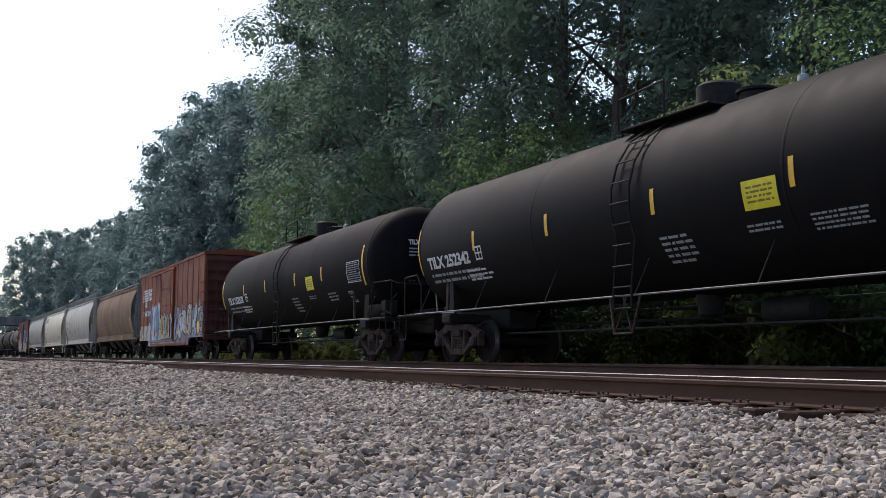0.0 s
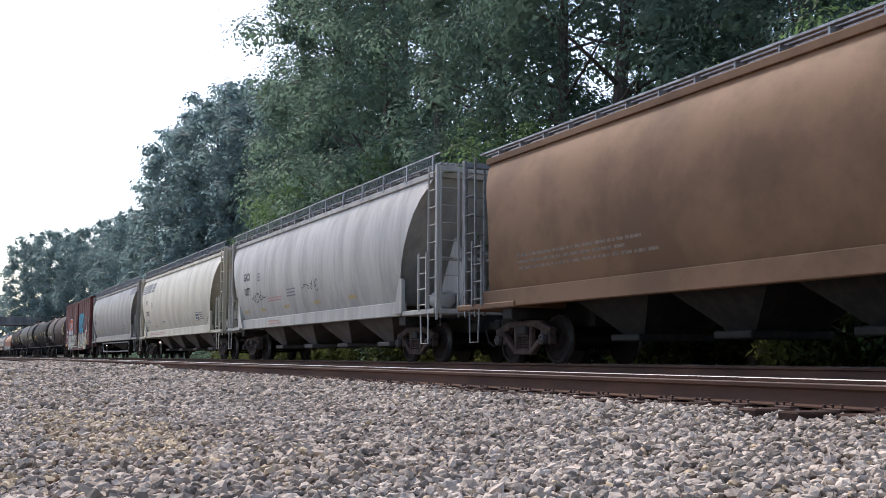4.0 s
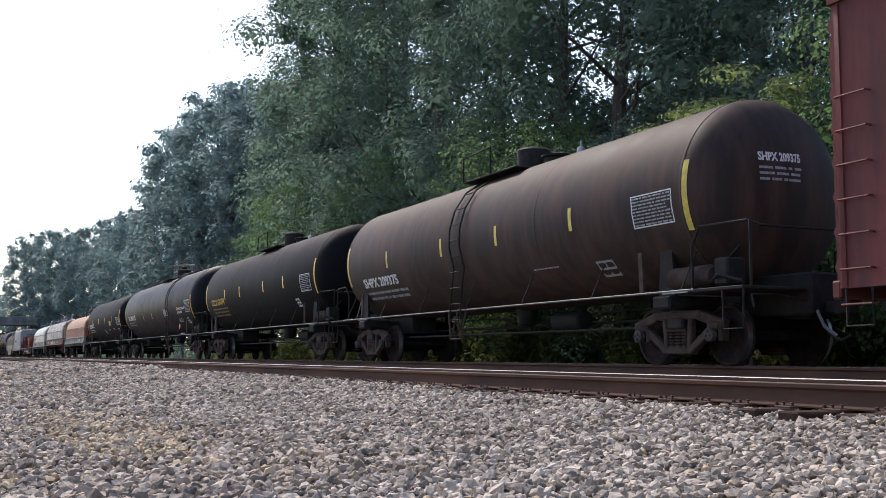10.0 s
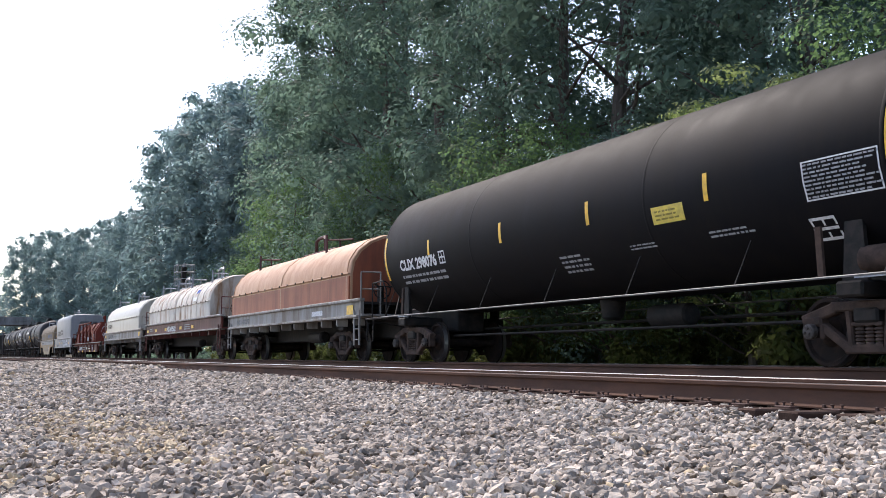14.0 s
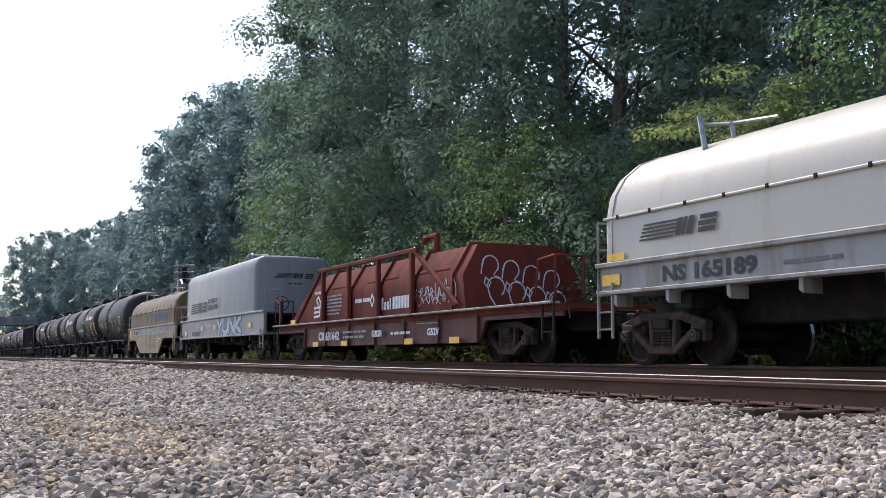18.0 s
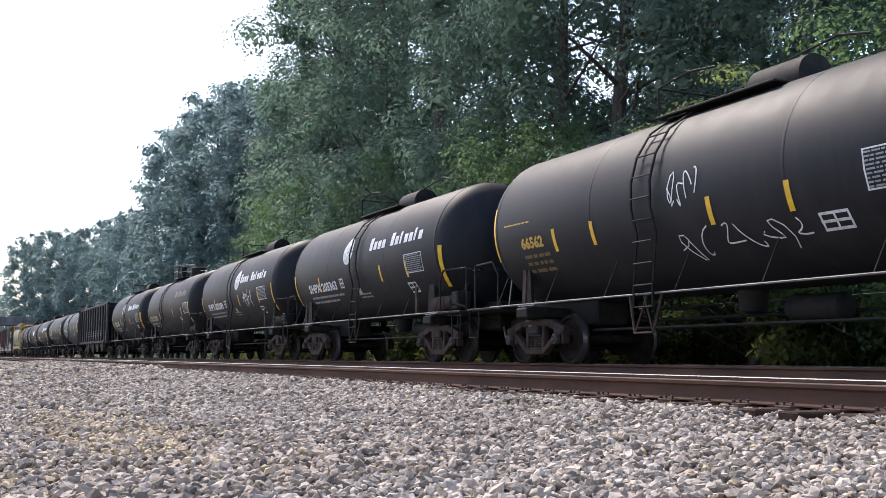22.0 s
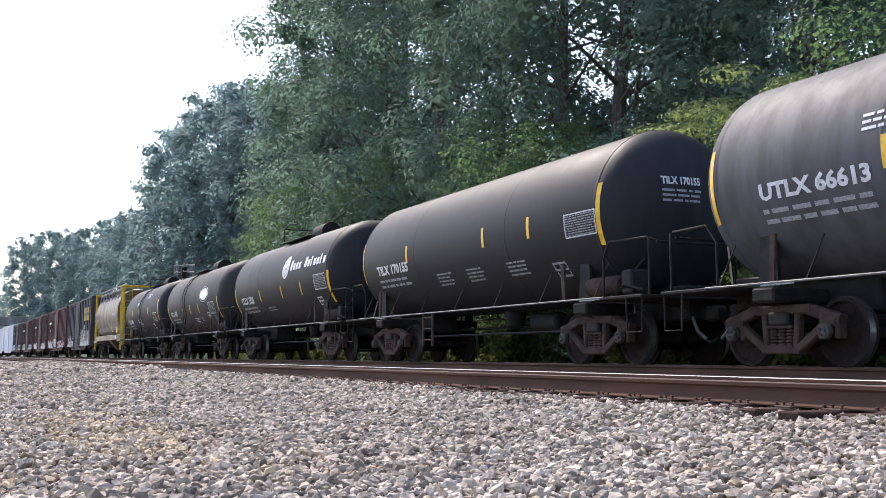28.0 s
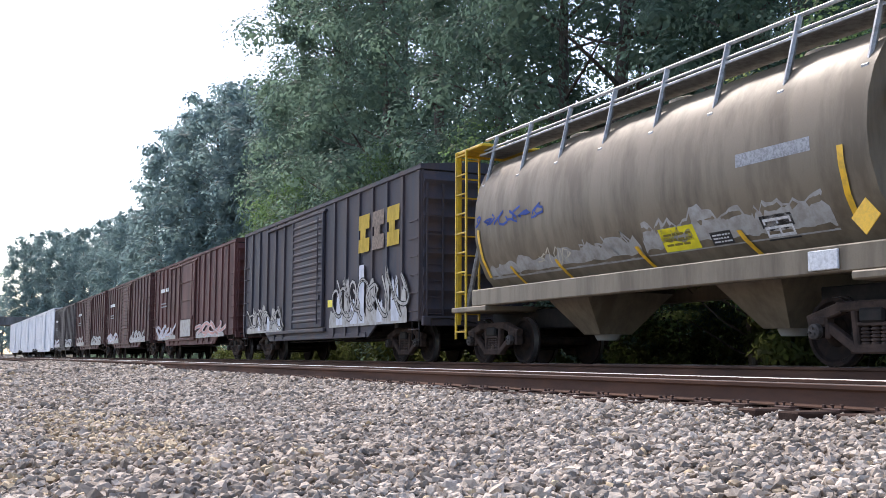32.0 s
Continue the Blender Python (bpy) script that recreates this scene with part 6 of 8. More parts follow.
def coil_frame(car, half, pin, frame_m, z0, low, fishbelly=None, ledge_m=None):
    """Side sills, ledge, stiffeners, end platforms, rails, steps and brake wheel."""
    if fishbelly:
        a, b, c, d = fishbelly
        out = [(-half, z0), (-half, low), (a, low), (b, 0.28), (c, 0.28), (d, low), (half, low), (half, z0)]
    else:
        out = [(-half, z0 - 0.02), (-half, low), (half, low), (half, z0 - 0.02)]
    for y in (-1.47, 1.41):
        part("side_sill", Geo().slab(out, y, y + 0.06), frame_m, car)
    part("deck", Geo().box(-half, half, -1.41, 1.41, z0 - 0.1, z0 - 0.03), M["under"], car)
    part("frame_ledge", Geo().box(-half - 0.05, half + 0.05, -1.55, -1.40, z0 - 0.02, z0 + 0.06, 0.015), ledge_m or frame_m, car)
    if not fishbelly:
        part("walkway", Geo().box(-half + 0.1, half - 0.1, -1.58, -1.3, low - 0.05, low + 0.01, 0.01), ledge_m or frame_m, car)
        for k in range(11):
            x = -half + 0.5 + (2 * half - 1.0) * k / 10
            part("walkway_bracket", Geo().slab([(x - 0.04, low - 0.05), (x + 0.04, low - 0.05), (x + 0.04, low - 0.25), (x - 0.04, low - 0.2)], -1.52, -1.2), M["under"] if low < 1 else frame_m, car)
    part("centre_sill", Geo().box(-half, half, -0.35, 0.35, 0.62, z0 - 0.08, 0.03), M["under"], car)
    for x in (-pin, pin):
        part("body_bolster", Geo().box(x - 0.2, x + 0.2, -1.3, 1.3, 0.85, 1.1, 0.02), M["under"], car)
    part("air_reservoir", Geo().lathe([(-0.6, 0.12), (-0.55, 0.18), (0.55, 0.18), (0.6, 0.12)], (1.5, -0.75, 0.72), "x", 12), M["under"], car)
    for e in (-1, 1):
        x = e * (half + 0.02)
        g = Geo()
        for y in (-1.5, -0.95):
            g.tube([(x, y, low), (x, y, z0 + 0.75)], 0.022, 5)
        g.tube([(x, -1.5, z0 + 0.75), (x, -0.95, z0 + 0.75)], 0.022, 5).tube([(x, -1.5, z0 + 0.3), (x, -0.95, z0 + 0.3)], 0.02, 5)
        part("end_handrail", g, frame_m, car)
        part("sill_step", ladder_geo(e * (half - 0.42), e * (half - 0.02), -1.52, -1.52, 0.42, low + 0.15, 0.28), frame_m, car)
        part("end_platform", Geo().box(min(e * (half - 1.2), e * (half + 0.1)), max(e * (half - 1.2), e * (half + 0.1)), -1.5, 1.5, low - 0.02, low + 0.04, 0.01), frame_m, car)
    g = hand_wheel(half - 0.12, -0.85, z0 + 0.3, 0.24)
    g.box(half - 0.3, half - 0.17, -0.93, -0.77, low, z0 + 0.4, 0.02)
    part("brake_wheel", g, M["under"], car)


LATCH = Geo().box(-0.03, 0.03, -0.025, 0.0, -0.04, 0.03, 0.008).mesh("hood_latch", M["under"])


def coil_car(name, label, front, rear, hood, frame_m, span, hoods=1, top=3.55, z0=1.6, low=1.18, ribs=7, shoulder=1.15, square=False, fishbelly=None, lower=None, rib_m=None, ledge_m=None, lift_m=None, pole=False, pin=None):
    car, length, pin = car_thing(name, label, "coil car", front, rear, pin)
    half = length / 2 - 0.7
    w = 1.42
    lift_m = lift_m or M["galv"]
    h0, h1 = span
    for i in range(hoods):
        a, b = h0 + (h1 - h0) * i / hoods + 0.03, h0 + (h1 - h0) * (i + 1) / hoods - 0.03
        rings = []
        for x, k in ((a, 0.14), (a + 0.02, 0.07), (a + 0.07, 0.02), (a + 0.14, 0), (b - 0.14, 0), (b - 0.07, 0.02), (b - 0.02, 0.07), (b, 0.14)):
            if not square:
                k *= 0.3
            rings.append([(x, y, z) for y, z in hood_outline(w - k, z0, top - k, shoulder - (0 if square else k), square)])
        h = part("hood", Geo().loft(rings), hood, car)
        for k in range(ribs + 1):
            x = a + 0.2 + (b - a - 0.4) * k / max(1, ribs)
            o = hood_outline(w + 0.015, z0 if rib_m is None else top - shoulder, top + 0.015, shoulder, square)
            part("hood_rib", Geo().loft([[(x - 0.022, y, z) for y, z in o], [(x + 0.022, y, z) for y, z in o]]), rib_m or hood, h)
        if not square:
            part("hood_flange", Geo().box(a, b, -w - 0.045, -w + 0.02, top - shoulder - 0.03, top - shoulder + 0.015, 0.01), hood, h)
            n = int((b - a) / 0.85)
            for k in range(n):
                part("hood_latch", LATCH, parent=h, at=pose(a + (b - a) * (k + 0.5) / n, -w - 0.045, top - shoulder))
        if lower:
            part("lower_panel", Geo().box(a + 0.01, b - 0.01, -w - 0.014, -w + 0.05, z0, z0 + (top - shoulder - z0) * 0.9), lower, h)
            o = hood_outline(w - 0.1, z0 + 0.02, top - 0.1, shoulder - 0.08, square)
            part("end_panel", Geo().loft([[(b - 0.02, y, z) for y, z in o], [(b + 0.012, y, z) for y, z in o]]), lower if not pole else hood, h)
        sy = 0.62 if not square else 0.55
        for x in (a + (b - a) * 0.14, a + (b - a) * 0.72):
            zt = top - (0.12 if not square else 0)
            g = Geo()
            g.tube([(x + 0.1, -sy - 0.25, zt - 0.14), (x - 0.08, -sy - 0.2, zt + 0.42)], 0.045, 6)
            g.tube([(x + 0.35, -sy + 0.1, zt), (x + 0.3, -sy + 0.1, zt + 0.3)], 0.035, 6)
            g.tube([(x - 0.04, -sy - 0.2, zt + 0.28), (x + 0.32, -sy + 0.1, zt + 0.26), (x + 1.2, -sy + 0.2, zt + 0.2)], 0.028, 5)
            part("stacking_bracket", g, lift_m, h)
        x = (a + b) / 2 + 0.25
        g = Geo()
        if pole:
            g.tube([(x - 0.85, 0, top - 0.02), (x - 0.2, 0, top + 0.72), (x + 0.55, 0, top + 0.72), (x + 0.95, 0, top + 0.45)], 0.055, 6)
            g.box(x - 0.09, x + 0.09, -0.08, 0.08, top - 0.05, top + 0.74, 0.02)
        else:
            g.tube([(x - 0.5, -0.15, top - 0.02), (x - 0.45, -0.15, top + 0.42), (x - 0.3, -0.1, top + 0.52), (x + 0.3, -0.1, top + 0.52), (x + 0.45, -0.15, top + 0.42), (x + 0.5, -0.15, top)], 0.06, 6)
        g.box(x - 1.7, x + 1.7, -0.22, 0.22, top - 0.04, top + 0.06, 0.02)
        part("lifting_frame", g, lift_m, h)
    coil_frame(car, half, pin, frame_m, z0, low, fishbelly, ledge_m)
    return car, length, flat_side(-w - 0.032), half


def trough_coil_car(name, label, front, rear, mat, pin=None):
    """An angular coil car: a cover with raked ends between stake posts, over deep girders."""
    car, length, pin = car_thing(name, label, "coil car", front, rear, pin)
    half, d = length / 2 - 0.75, -0.14
    sec = [(-1.45, 1.28 + d), (-1.45, 2.0 + d), (-1.05, 2.68 + d), (1.05, 2.68 + d), (1.45, 2.0 + d), (1.45, 1.28 + d)]
    rear_x = lambda z: -7.3 + 2.5 * (z - 1.28 - d) / 1.44
    rings = [[(rear_x(z), y, z) for y, z in sec], [(-4.4, y, z) for y, z in sec], [(2.6, y, z) for y, z in sec], [(5.2 - 0.15 * (z - 1.28 - d), y, z) for y, z in sec]]
    cover = part("cover", Geo().loft(rings), mat, car)
    for k in range(5):
        x = -4.0 + 2.16 * k
        part("cover_rib", Geo().tube([(x, -1.47, 1.28 + d), (x, -1.47, 2.01 + d), (x, -1.06, 2.71 + d), (x, 1.06, 2.71 + d)], 0.06, 4), mat, cover)
    for k in range(3):
        part("crease_strip", Geo().box(-3.7 + 2.9 * k, -1.6 + 2.9 * k, -1.36, -1.3, 2.16 + d, 2.22 + d, 0.01), mat, cover)
    for k in range(4):
        x = -3.9 + 2.16 * k
        part("stake_post", Geo().box(x - 0.07, x + 0.07, -1.6, -1.49, 1.2 + d, 2.76 + d, 0.02), mat, car)
    part("top_rail", Geo().box(-4.3, 2.9, -1.6, -1.5, 2.67 + d, 2.78 + d, 0.02), mat, car)
    part("rear_brace", Geo().tube([(-6.4, -1.55, 1.3 + d), (-4.1, -1.55, 2.7 + d)], 0.06, 4), mat, car)
    part("front_brace", Geo().tube([(2.7, -1.55, 2.73 + d), (5.0, -1.55, 1.35 + d)], 0.06, 4), mat, car)
    part("lifting_post", Geo().tube([(1.2, -0.3, 2.65 + d), (1.25, -0.3, 3.3 + d), (0.6, -0.3, 3.3 + d), (0.5, -0.3, 3.15 + d)], 0.08, 6), mat, car)
    # shade under the deck edge is put into the girders' darker colour
    for y in (-1.5, 1.44):
        part("side_girder", Geo().slab([(-half, 1.0 + d), (-half + 2.6, 1.0 + d), (-half + 2.9, 0.42), (half - 3.3, 0.42), (half - 3.0, 1.0 + d), (half, 1.0 + d), (half, 1.2 + d), (-half, 1.2 + d)], y * 0.9, y * 0.9 + 0.06), M["oxide_dark"], car)
    part("deck_edge", Geo().box(-half, half, -1.6, -1.4, 1.215 + d, 1.26 + d, 0.01), M["frame_white"], car, "pale worn deck edge")
    part("deck", Geo().box(-half, half, -1.4, 1.4, 1.1 + d, 1.24 + d), mat, car)
    for k in range(7):
        x = -half + 2.9 + (2 * half - 6.2) * k / 6
        part("girder_stiffener", Geo().box(x - 0.04, x + 0.04, -1.42, -1.34, 0.42, 1.2 + d, 0.01), M["oxide_dark"], car)
    part("centre_sill", Geo().box(-half, half, -0.35, 0.35, 0.62, 1.1 + d, 0.03), M["under"], car)
    for e in (-1, 1):
        g = Geo()
        for y in (-1.5, -0.9):
            g.tube([(e * half, y, 1.2), (e * half, y, 1.95)], 0.025, 5)
        g.tube([(e * half, -1.5, 1.95), (e * half, -0.9, 1.95)], 0.025, 5).tube([(e * (half - 0.7), -1.5, 1.25), (e * (half - 0.6), -1.5, 1.9), (e * half, -1.5, 1.95)], 0.025, 5)
        part("end_handrail", g, mat, car)
        part("sill_step", ladder_geo(e * (half - 0.42), e * (half - 0.02), -1.52, -1.52, 0.42, 1.15, 0.28), M["under"], car)
    part("brake_wheel", hand_wheel(half + 0.07, -0.5, 1.9), M["under"], car)
    wall = flat_side(-1.455)
    return car, length, lambda u, z, lift: wall(u, z + d, lift), half

# ---- the train, from its front to its rear ----
def number(car, side, text, u0, u1, z0, high=0.24, mat="white", rows=2, seed=1, small="dim_white", gap=0.08):
    """A car number with the small weights below it."""
    lettering(car, side, text, u0, u1, z0, high, M[mat])
    if rows:
        bars(car, side, u0, u1 + 0.15 * (u1 - u0), z0 - gap - 0.13 * rows, z0 - gap, rows, M[small], seed)


def head_number(car, head, text, mat="white", u0=-0.6, u1=0.15, z0=3.02, rows=3, seed=3):
    lettering(car, head, text, u0, u1, z0, 0.13, M[mat])
    bars(car, head, u0, u1, z0 - 0.32, z0 - 0.06, rows, M["dim_white"], seed)


def data_table(car, side, u0, u1, z0, z1, seed, mat="white"):
    bars(car, side, u0 + 0.03, u1, z0 + 0.02, z1 - 0.02, 9, M["dim_white"], seed, "data_table")
    for a, b, c, d in ((u0, u1, z0, z0 + 0.02), (u0, u1, z1 - 0.02, z1), (u0, u0 + 0.025, z0, z1), (u1 - 0.025, u1, z0, z1)):
        part("table_border", quad_mark(Geo(), side, a, b, c, d, 0.0075, 2), M[mat], car)


def black_tanks_front():
    car, n, side, head = tank_car("tank_car", "long black tank car with orange strips, yellow placard, white numbers", -3.8, -24.0, 1.5, 2.62, M["black"], ladder_u=-0.3, pin=7.38)
    stripes(car, side, (-5.73, -2.76, 0.48, 3.49), 2.32, 2.72, tall=(-8.93, 8.3))
    number(car, side, "TILX 252342", -8.1, -6.0, 2.1, 0.25)
    frame_box(car, side, -5.72, -5.42, 2.12, 2.4, M["white"])
    bars(car, side, -6.3, -5.2, 1.72, 1.98, 3, M["white"], 5)
    panel(car, side, 2.52, 3.2, 2.12, 2.52, M["sign_yellow"], label="yellow warning placard")
    bars(car, side, 2.6, 3.12, 2.2, 2.46, 4, M["gold_text"], 8, "placard_text")
    bars(car, side, 0.46, 1.2, 1.56, 2.0, 5, M["dim_white"], 6)
    bars(car, side, 3.65, 4.6, 1.74, 1.98, 4, M["dim_white"], 7)
    bars(car, side, 2.44, 3.1, 1.83, 1.96, 2, M["dim_white"], 9)
    data_table(car, side, 6.5, 7.6, 2.1, 2.68, 10)

    car, n, side, head = tank_car("tank_car", "long black tank car with brown dust on top, white numbers", -23.7, -44.0, 1.5, 2.62, M["dust_black"], ladder_u=-0.3, pin=7.35, slip=-0.30, over=1.45)
    stripes(car, side, (-4.36, -1.5, 1.94, 4.58), 2.32, 2.72, tall=(-7.6, 7.98))
    number(car, side, "TILX 252338", -6.8, -4.6, 2.1, 0.25)
    frame_box(car, side, -4.25, -3.95, 2.12, 2.4, M["white"])
    bars(car, side, -4.9, -3.8, 1.72, 1.98, 3, M["white"], 15)
    panel(car, side, 3.06, 3.74, 2.12, 2.52, M["sign_yellow"], label="yellow warning placard")
    bars(car, side, 3.14, 3.66, 2.2, 2.46, 4, M["gold_text"], 18, "placard_text")
    bars(car, side, 1.22, 1.9, 1.53, 2.0, 5, M["dim_white"], 16)
    bars(car, side, 3.0, 3.7, 1.85, 1.97, 2, M["dim_white"], 17)
    bars(car, side, 4.76, 5.6, 1.72, 1.98, 3, M["dim_white"], 19)
    data_table(car, side, 6.74, 7.75, 2.12, 2.68, 20)
    frame_box(car, side, 6.45, 6.8, 1.62, 1.92, M["dim_white"])
    head_number(car, head, "TILX 252338")
    bars(car, round_side(1.52, 2.62), 6.2, 7.3, 1.14, 1.2, 1, M["white"], 21)


def red_boxcar():
    # the ends' darker red has the shade between the cars put into it
    car, n, side, half = boxcar("boxcar", "faded red boxcar with sprayed graffiti along its lower half", -44.3, -61.9, M["oxide"], M["oxide_dark"], posts=7, door_u=0.0, door_w=3.2, track_mat=M["g_fog"], pin=(-6.17, 6.17))
    rail_emblem(car, side, -7.25, -4.55, 3.05, 3.72, M["white"])
    for u0, u1, z0 in ((-6.6, -5.75, 2.72), (-6.6, -4.7, 2.22)):
        panel(car, side, u0, u1, z0, z0 + 0.36, M["black_text"], "number_panel", 1)
    lettering(car, side, "NS", -6.5, -5.9, z0 + 0.54, 0.27, M["white"], lift=0.009)
    lettering(car, side, "451310", -6.5, -4.8, z0 + 0.05, 0.27, M["white"], lift=0.009)
    sprayed_field(car, side, -7.9, -5.0, 0.95, 1.75, M["g_cream"], 3, 14, even=0.75)
    sprayed_field(car, side, -5.2, -1.7, 0.64, 1.9, M["g_pale"], 4, 16, even=0.75)
    sprayed_field(car, side, 1.7, 5.0, 0.64, 2.5, M["g_fog"], 5, 16, even=0.6)
    sprayed_field(car, side, 4.9, 8.0, 0.96, 2.6, M["g_steel"], 6, 16, even=0.5)
    sprayed_field(car, flat_side(-1.622), -1.55, 1.55, 0.98, 1.9, M["g_cream"], 7, 14, even=0.8)
    sprayed_field(car, side, -1.75, 1.75, 0.64, 0.83, M["g_cream"], 8, 12, even=0.9)
    fat_letters(car, side, "SENT", -4.62, -1.75, 0.72, 2.8, [M["g_sky"], M["g_pale"], M["g_sky"], M["g_pale"]], M["g_steel"], 0.42, 0.07, 12, shine=M["white"])
    graffiti(car, side, -7.8, -5.0, 0.96, 1.75, 6, [M["g_cream"], M["g_pink"], M["g_pale"]], M["g_steel"], 13, 0.6, 0.04)
    over = flat_side(-1.632)
    graffiti(car, over, -1.5, 1.5, 0.98, 2.3, 6, [M["g_cream"], M["g_gold"], M["g_pale"]], M["g_ink"], 14, 0.5, 0.09)
    graffiti(car, side, 1.9, 4.6, 0.75, 2.5, 3, [M["g_steel"], M["g_pale"], M["g_cream"]], M["g_ink"], 15, 0.55, 0.12, shine=M["white"])
    graffiti(car, side, 4.4, 7.9, 0.98, 2.6, 6, [M["g_pale"], M["g_cream"], M["g_steel"]], M["g_ink"], 16, 0.55, 0.1, shine=M["white"])
    scribble(car, side, -7.3, -6.7, 2.0, 2.9, 2, M["g_pale"], 17, 0.035)
    scribble(car, side, 1.8, 7.8, 1.0, 2.3, 14, M["g_ink"], 18, 0.035)
    scribble(car, side, -7.6, -1.8, 0.9, 1.9, 14, M["g_ink"], 19, 0.03)
    scribble(car, flat_side(-1.636), -1.5, 1.5, 1.0, 2.2, 8, M["g_ink"], 20, 0.03)
    for u in (-7.3, -5.1, -3.2, -0.4, 2.4, 4.7, 6.9):
        panel(car, flat_side(-1.64) if abs(u) < 1.6 else side, u, u + 0.42, 1.15, 1.3 if u < 6 else 1.62, M["yellow"], "reflective_strip", 1)


def hoppers():
    car, n, side, half = covered_hopper("covered_hopper", "rust-stained brown covered hopper with blue-grey ends", -61.9, -81.8, M["rusthop"], M["bluegrey"], top=4.15, rails=False, round_end=True, frame_mat=M["greypost"], sill_mat=M["rusthop"], bay_mat=M["under"], pin=(-7.24, 7.24))
    panel(car, side, 7.35, 7.47, 1.5, 2.4, M["yellow"], "reflective_strip", 6, -0.15)
    bars(car, side, -6.6, -2.0, 1.75, 2.1, 3, M["faint_rust"], 3)
    for u in (3.6,):
        panel(car, flat_side(-1.47), u, u + 0.12, 1.15, 1.38, M["yellow"], "reflective_strip", 1)

    car, n, side, half = covered_hopper("covered_hopper", "pale grey covered hopper with sprayed scrawl, black numbers", -81.8, -102.2, M["palegrey"], M["palegrey"], frame_mat=M["palegrey"], bay_mat=M["greybox"], pin=(-7.60, 7.60))
    lettering(car, side, "GACX", -6.85, -6.0, 2.83, 0.27, M["black_text"])
    lettering(car, side, "10771", -6.85, -6.02, 2.3, 0.27, M["black_text"])
    frame_box(car, side, -5.0, -4.68, 2.72, 3.0, M["grey_text"])
    scribble(car, side, -5.8, -4.0, 1.95, 2.4, 4, M["g_ink"], 33, 0.035)
    scribble(car, side, 0.1, 1.6, 2.0, 2.5, 4, M["g_ink"], 34, 0.035)
    bars(car, side, -3.9, -2.2, 1.95, 2.12, 2, M["red_text"], 35)
    bars(car, side, -1.6, -0.6, 2.0, 2.3, 3, M["grey_text"], 36)
    bars(car, flat_side(-1.466), -4.0, -2.3, 1.17, 1.36, 2, M["red_text"], 37)
    for u in (-7.1, -4.9, -2.1, 1.0, 4.0):
        panel(car, side, u, u + 0.6, 1.68, 1.78, M["yellow_faded"], "reflective_strip", 1)

    car, n, side, half = covered_hopper("covered_hopper", "clean cream covered hopper with a dark railway emblem", -102.2, -122.8, M["cream"], M["cream"], frame_mat=M["cream"], bay_mat=M["greybox"], pin=(-8.38, 8.20))
    rail_emblem(car, side, -9.0, -5.0, 3.45, 3.98, M["grey_text"])
    lettering(car, side, "NS", -7.2, -6.8, 2.85, 0.24, M["black_text"])
    lettering(car, side, "292267", -7.15, -6.2, 2.28, 0.24, M["black_text"])
    bars(car, side, -7.05, -6.2, 1.86, 2.06, 2, M["grey_text"], 45)
    frame_box(car, side, -5.62, -5.3, 2.62, 2.9, M["grey_text"])
    for u in (-7.5, -4.9):
        panel(car, side, u, u + 0.6, 1.62, 1.7, M["yellow_faded"], "reflective_strip", 1)
    panel(car, side, 4.95, 5.6, 1.68, 2.02, M["black_text"], "sticker", 2)
    frame_box(car, side, 4.98, 5.57, 1.71, 1.99, M["white"])
    bars(car, side, 5.75, 6.5, 1.7, 2.05, 4, M["grey_text"], 41)
    bars(car, side, -3.0, -2.0, 1.75, 1.9, 2, M["grey_text"], 42)
    bars(car, side, 7.0, 7.3, 1.6, 1.75, 2, M["black_text"], 44)
    bars(car, flat_side(-1.466), -6.5, -2.0, 1.2, 1.36, 2, M["red_text"], 43)

    car, n, side, half = covered_hopper("covered_hopper", "dull grey covered hopper with dark drip streaks and pipes", -122.8, -144.0, M["dullgrey"], M["dullgrey"], frame_mat=M["dullgrey"], bays=1, bay_mat=M["under"], pipes=True, pin=(-8.46, 8.31))
    wordmark(car, side, 7.3, 9.4, 3.75, 4.1, M["grey_text"], "TTTT", 0.3)
    lettering(car, side, "GACX", -7.9, -7.0, 2.85, 0.27, M["black_text"])
    lettering(car, side, "10750", -7.85, -6.95, 2.35, 0.27, M["black_text"])
    frame_box(car, side, -6.3, -5.9, 2.72, 3.0, M["grey_text"])
    for k in range(9):
        u = -7.0 + 1.72 * k
        panel(car, side, u, u + 0.07, 2.15, 3.05 + 0.1 * (k % 3), M["streak"], "drip_streak", 6)
    panel(car, side, 5.3, 5.85, 1.7, 2.0, M["black_text"], "sticker", 2)
    frame_box(car, side, 5.33, 5.82, 1.73, 1.97, M["white"])
    for u in (-7.4, -5.2, 6.6):
        panel(car, side, u, u + 0.6, 1.72, 1.84, M["yellow_faded"], "reflective_strip", 1)


